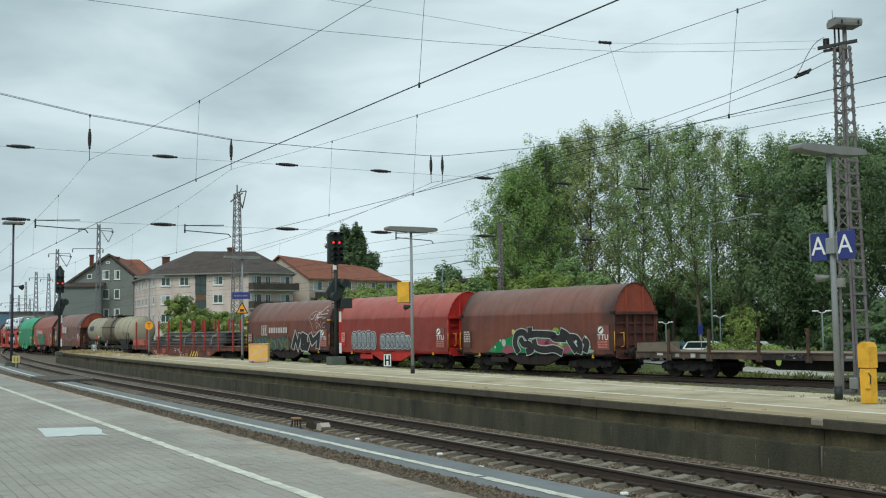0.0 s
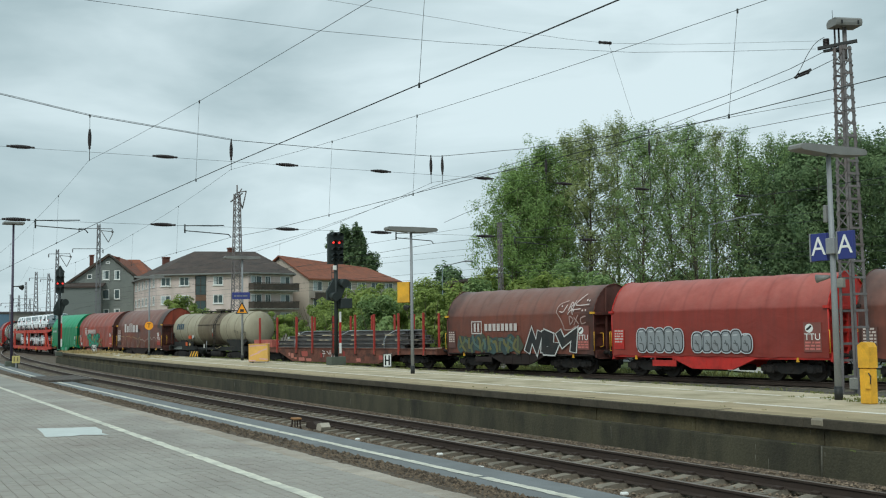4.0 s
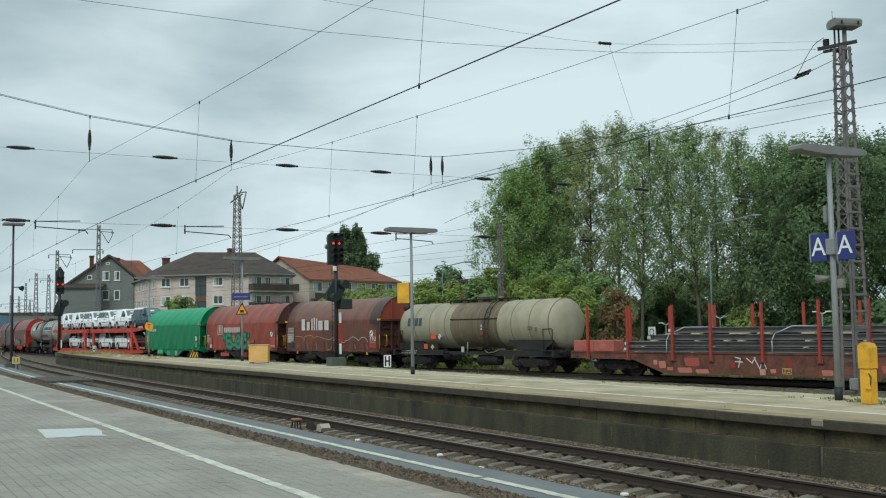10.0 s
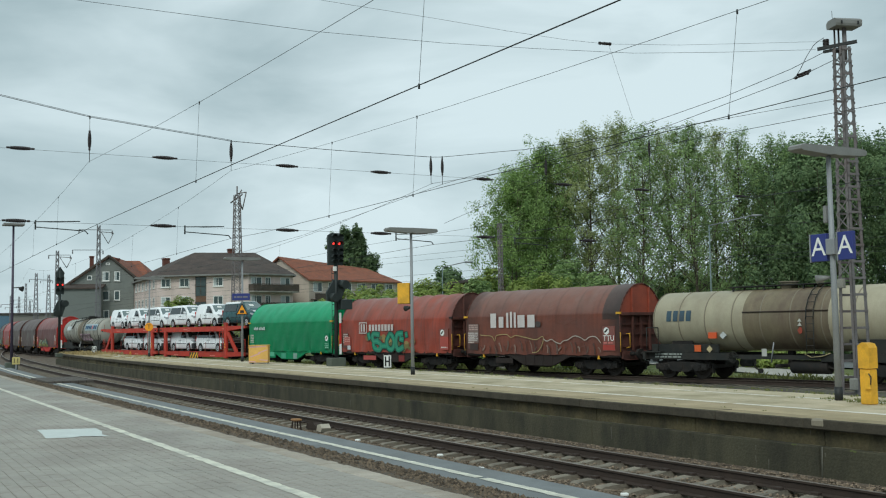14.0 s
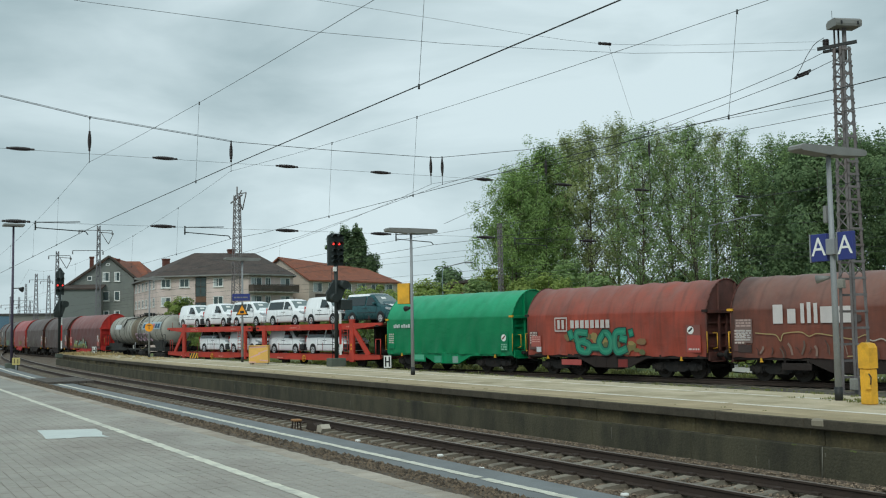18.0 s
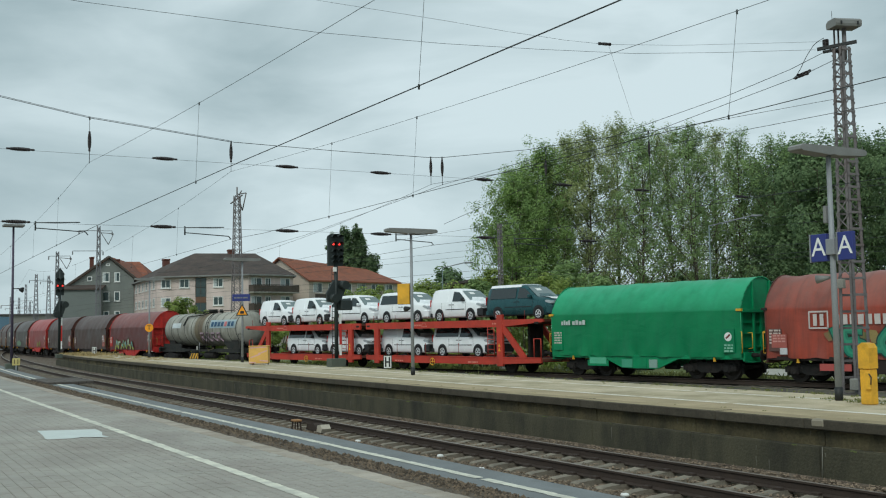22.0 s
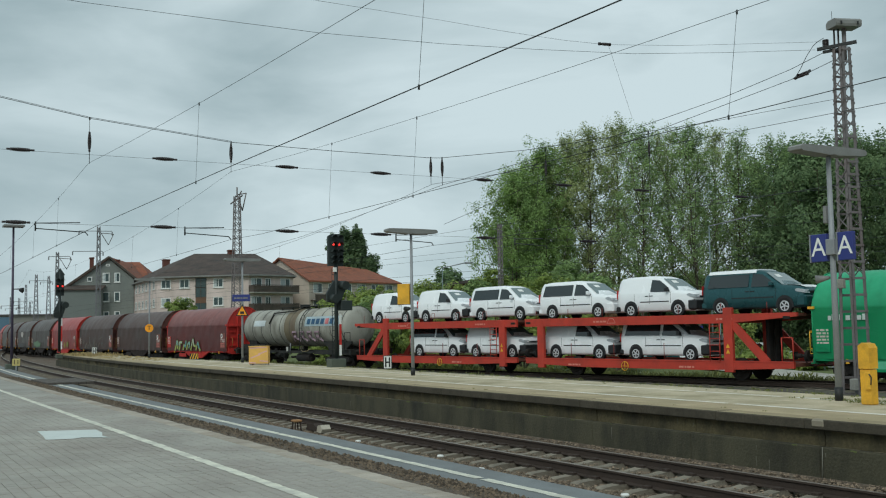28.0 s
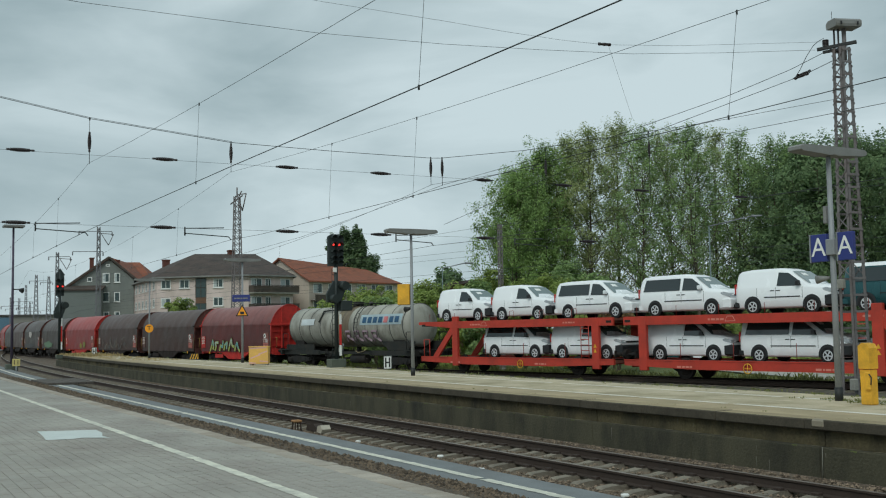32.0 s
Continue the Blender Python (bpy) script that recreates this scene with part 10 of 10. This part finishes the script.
# near platform paving
PW, PL = 0.20, 0.165
bm = bmesh.new()
box(bm, -PL / 2 + 0.006, PL / 2 - 0.006, -PW / 2 + 0.003, PW / 2 - 0.003, -0.06, 0.0, 0.005)
PAV = bpy.data.meshes.new("paver")
bm.to_mesh(PAV)
bm.free()
PAV.materials.append(M["paver"])
verts, faces, count = [], [], 0
rows_y = int((6.1 + 6.0) / PL)
for j in range(rows_y):
    y = 6.1 - (j + 0.5) * PL
    xa, xb = 6.0, -40.0
    i, x = 0, xa
    off = PW / 2 if j % 2 else 0.0
    while x > xb:
        xx = x - off
        z = PAVE_Z + rnd.uniform(-0.004, 0.003)
        if count < 300 and -14.0 < xx < -8.4 and 4.0 < y < 6.1:
            link("paver", PAV, near_platform, m=pose(xx, y, z, rnd.uniform(-0.6, 0.6), rnd.uniform(-0.6, 0.6), 90))
            count += 1
        else:
            h0, w0 = PW / 2 - 0.003, PL / 2 - 0.006
            t = [rnd.uniform(-0.002, 0.002) for _ in range(4)]
            k = len(verts)
            for c, (a, b) in enumerate(((-h0, -w0), (h0, -w0), (h0, w0), (-h0, w0))):
                verts.append((xx + a, y + b, z + t[c]))
            for a, b in ((-h0, -w0), (h0, -w0), (h0, w0), (-h0, w0)):
                verts.append((xx + a * 1.06, y + b * 1.03, z - 0.02))
            faces += [(k, k + 1, k + 2, k + 3), (k, k + 4, k + 5, k + 1), (k + 1, k + 5, k + 6, k + 2), (k + 2, k + 6, k + 7, k + 3), (k + 3, k + 7, k + 4, k)]
        x -= PW
tagged(link("pavers", mesh("pavers", verts, faces, M["paver"]), near_platform), kind="stuff")
x = 6.0
while x > -40:
    bm = bmesh.new()
    box(bm, x - 0.295, x - 0.005, 6.105, 6.44 + rnd.uniform(-0.02, 0.015), PAVE_Z - 0.08, PAVE_Z + rnd.uniform(-0.004, 0.006), 0.008)
    part("edge_slab", bm, M["edge_slab"], near_platform)
    x -= 0.3


def stones(name, n, place, size, material, parent, seed):
    """Loose angular stones, joined."""
    r = random.Random(seed)
    verts, faces = [], []
    for _ in range(n):
        cx, cy, cz = place(r)
        s = size * r.uniform(0.5, 1.4)
        k = len(verts)
        for dx, dy, dz in ((1, 0, 0), (0, 1, 0), (-1, 0, 0), (0, -1, 0), (0, 0, 1), (0, 0, -0.7)):
            q = s * r.uniform(0.7, 1.25)
            verts.append((cx + dx * q + r.uniform(-0.3, 0.3) * s, cy + dy * q + r.uniform(-0.3, 0.3) * s, cz + dz * q * 0.75))
        for a, b in ((0, 1), (1, 2), (2, 3), (3, 0)):
            faces += [(k + a, k + b, k + 4), (k + b, k + a, k + 5)]
    return tagged(link(name, mesh(name, verts, faces, material), parent), kind="stuff")


def near_x(r, x0=-7.0, x1=-62.0):
    return x0 + (x1 - x0) * r.random() ** 1.7


def bed(r):
    x = near_x(r)
    y = r.uniform(9.0, 13.4)
    base = -0.246 if 10.2 < y < 12.7 else -0.222 if 9.8 < y < 13.0 else -0.17
    return x, y + bend(x), base + r.uniform(-0.012, 0.03) + (0.05 * r.random() if abs(y - 11.4) < 0.45 else 0)


def slope(r):
    x = near_x(r, -5.0)
    y = 6.42 + 1.45 * r.random() ** 0.85
    z = 0.25 - (y - 6.42) * 0.36 if y < 6.9 else 0.11 - (y - 6.9) * 0.07
    return x, y + bend(x), z + r.uniform(0, 0.015)


stones("ballast_stones", 42000, bed, 0.026, M["stone"], near_track, 31)
stones("gravel", 13000, slope, 0.036, M["clod"], near_platform, 32)


def tufts(name, places, size, parent, seed, blades=14, label="", material=None):
    rng = np.random.default_rng(seed)
    verts, faces = [], []
    for ux, uy, uz, sc in places:
        for _ in range(blades):
            a, ln = rng.uniform(0, 6.28), size * sc * rng.uniform(0.5, 1.2)
            bx, by = ux + rng.normal() * 0.07 * sc, uy + rng.normal() * 0.07 * sc
            tx, ty = bx + math.cos(a) * ln * 0.6, by + math.sin(a) * ln * 0.6
            wx, wy = -math.sin(a) * 0.012 * sc, math.cos(a) * 0.012 * sc
            k = len(verts)
            verts += [(bx - wx, by - wy, uz), (bx + wx, by + wy, uz), ((bx + tx) / 2 + wx, (by + ty) / 2 + wy, uz + ln * 0.7), (tx, ty, uz + ln)]
            faces.append((k, k + 1, k + 2, k + 3))
    ob = link(name, mesh(name, verts, faces, material or M["grass_blade"]), parent)
    return tagged(ob, label, kind="stuff")


r = random.Random(61)
pl = [(r.uniform(-60, -8), r.choice((18.2, 18.35, 18.5, 18.4)) + r.uniform(-0.12, 0.12), ISL_Z, r.uniform(0.4, 1.0)) for _ in range(260)]
dry = [(r.uniform(-91, -62), r.uniform(14.2, 17.0) + bend(-75), ISL_Z, r.uniform(0.5, 1.2)) for _ in range(420)]
dry += [(r.uniform(-91, -80), r.uniform(14.0, 16.6) + bend(-84), ISL_Z, r.uniform(1.6, 3.8)) for _ in range(90)]
tufts("dry_weeds", dry, 0.06, island, 64, 10, material=M["dry_blade"])
pl += [(r.gauss(-13.6, 0.7), r.gauss(17.2, 0.25), ISL_Z, r.uniform(0.4, 0.9)) for _ in range(60)]
pl += [(-30.4, 18.35, ISL_Z, 1.5), (-24.6, 18.4, ISL_Z, 1.4)]
pl += [(r.uniform(-60, -9), 17.75 + r.gauss(0, 0.22), ISL_Z, r.uniform(0.15, 0.5)) for _ in range(60)]
pl += [(r.uniform(-60, -9), 14.0 + r.gauss(0, 0.10), ISL_Z, r.uniform(0.15, 0.45)) for _ in range(40)]
tufts("platform_weeds", pl, 0.065, island, 62, 10)
pl = []
for _ in range(2600):
    s = r.uniform(-110, 20)
    x, y, th = on_track(s)
    off = r.uniform(1.7, 9.0)
    pl.append((x - math.sin(th) * off, y + math.cos(th) * off, -0.24 if off < 3.4 else -0.5, r.uniform(0.6, 2.2)))
tagged(tufts("weeds", pl, 0.2, None, 63, 14), "rough green weeds beside the goods track", "weeds")

# ---------- the rolling train ----------
S_COEF = (-0.145, 188.581, -79.495, 410.074, -2196.795, 5968.565, -8634.961, 6216.087, -1748.037)


def run(t):
    """How far the train has rolled at t seconds, slowing down all the way."""
    return sum(c * (t / 32) ** i for i, c in enumerate(S_COEF))


def motions():
    for wagon, s_mid, pivot in TRAIN:
        rows = []
        for i in range(33):
            s = s_mid + run(i)
            ax, ay, _ = on_track(s + pivot)
            bx, by, _ = on_track(s - pivot)
            rows.append((i, Matrix.LocRotScale(((ax + bx) / 2, (ay + by) / 2, 0), Euler((0, 0, math.atan2(ay - by, ax - bx))), None)))
        walk(wagon, rows)
        for rider, under, *at in RIDERS:
            if under is wagon:
                walk(rider, [(t, m @ at[0] if at else m) for t, m in rows])
    for axle in AXLES:
        o = axle.matrix_basis.translation.copy()
        walk(axle, [(k / 10, Matrix.Translation(o) @ Matrix.Rotation(run(k / 10) / 0.46, 4, "Y")) for k in range(321)])


motions()
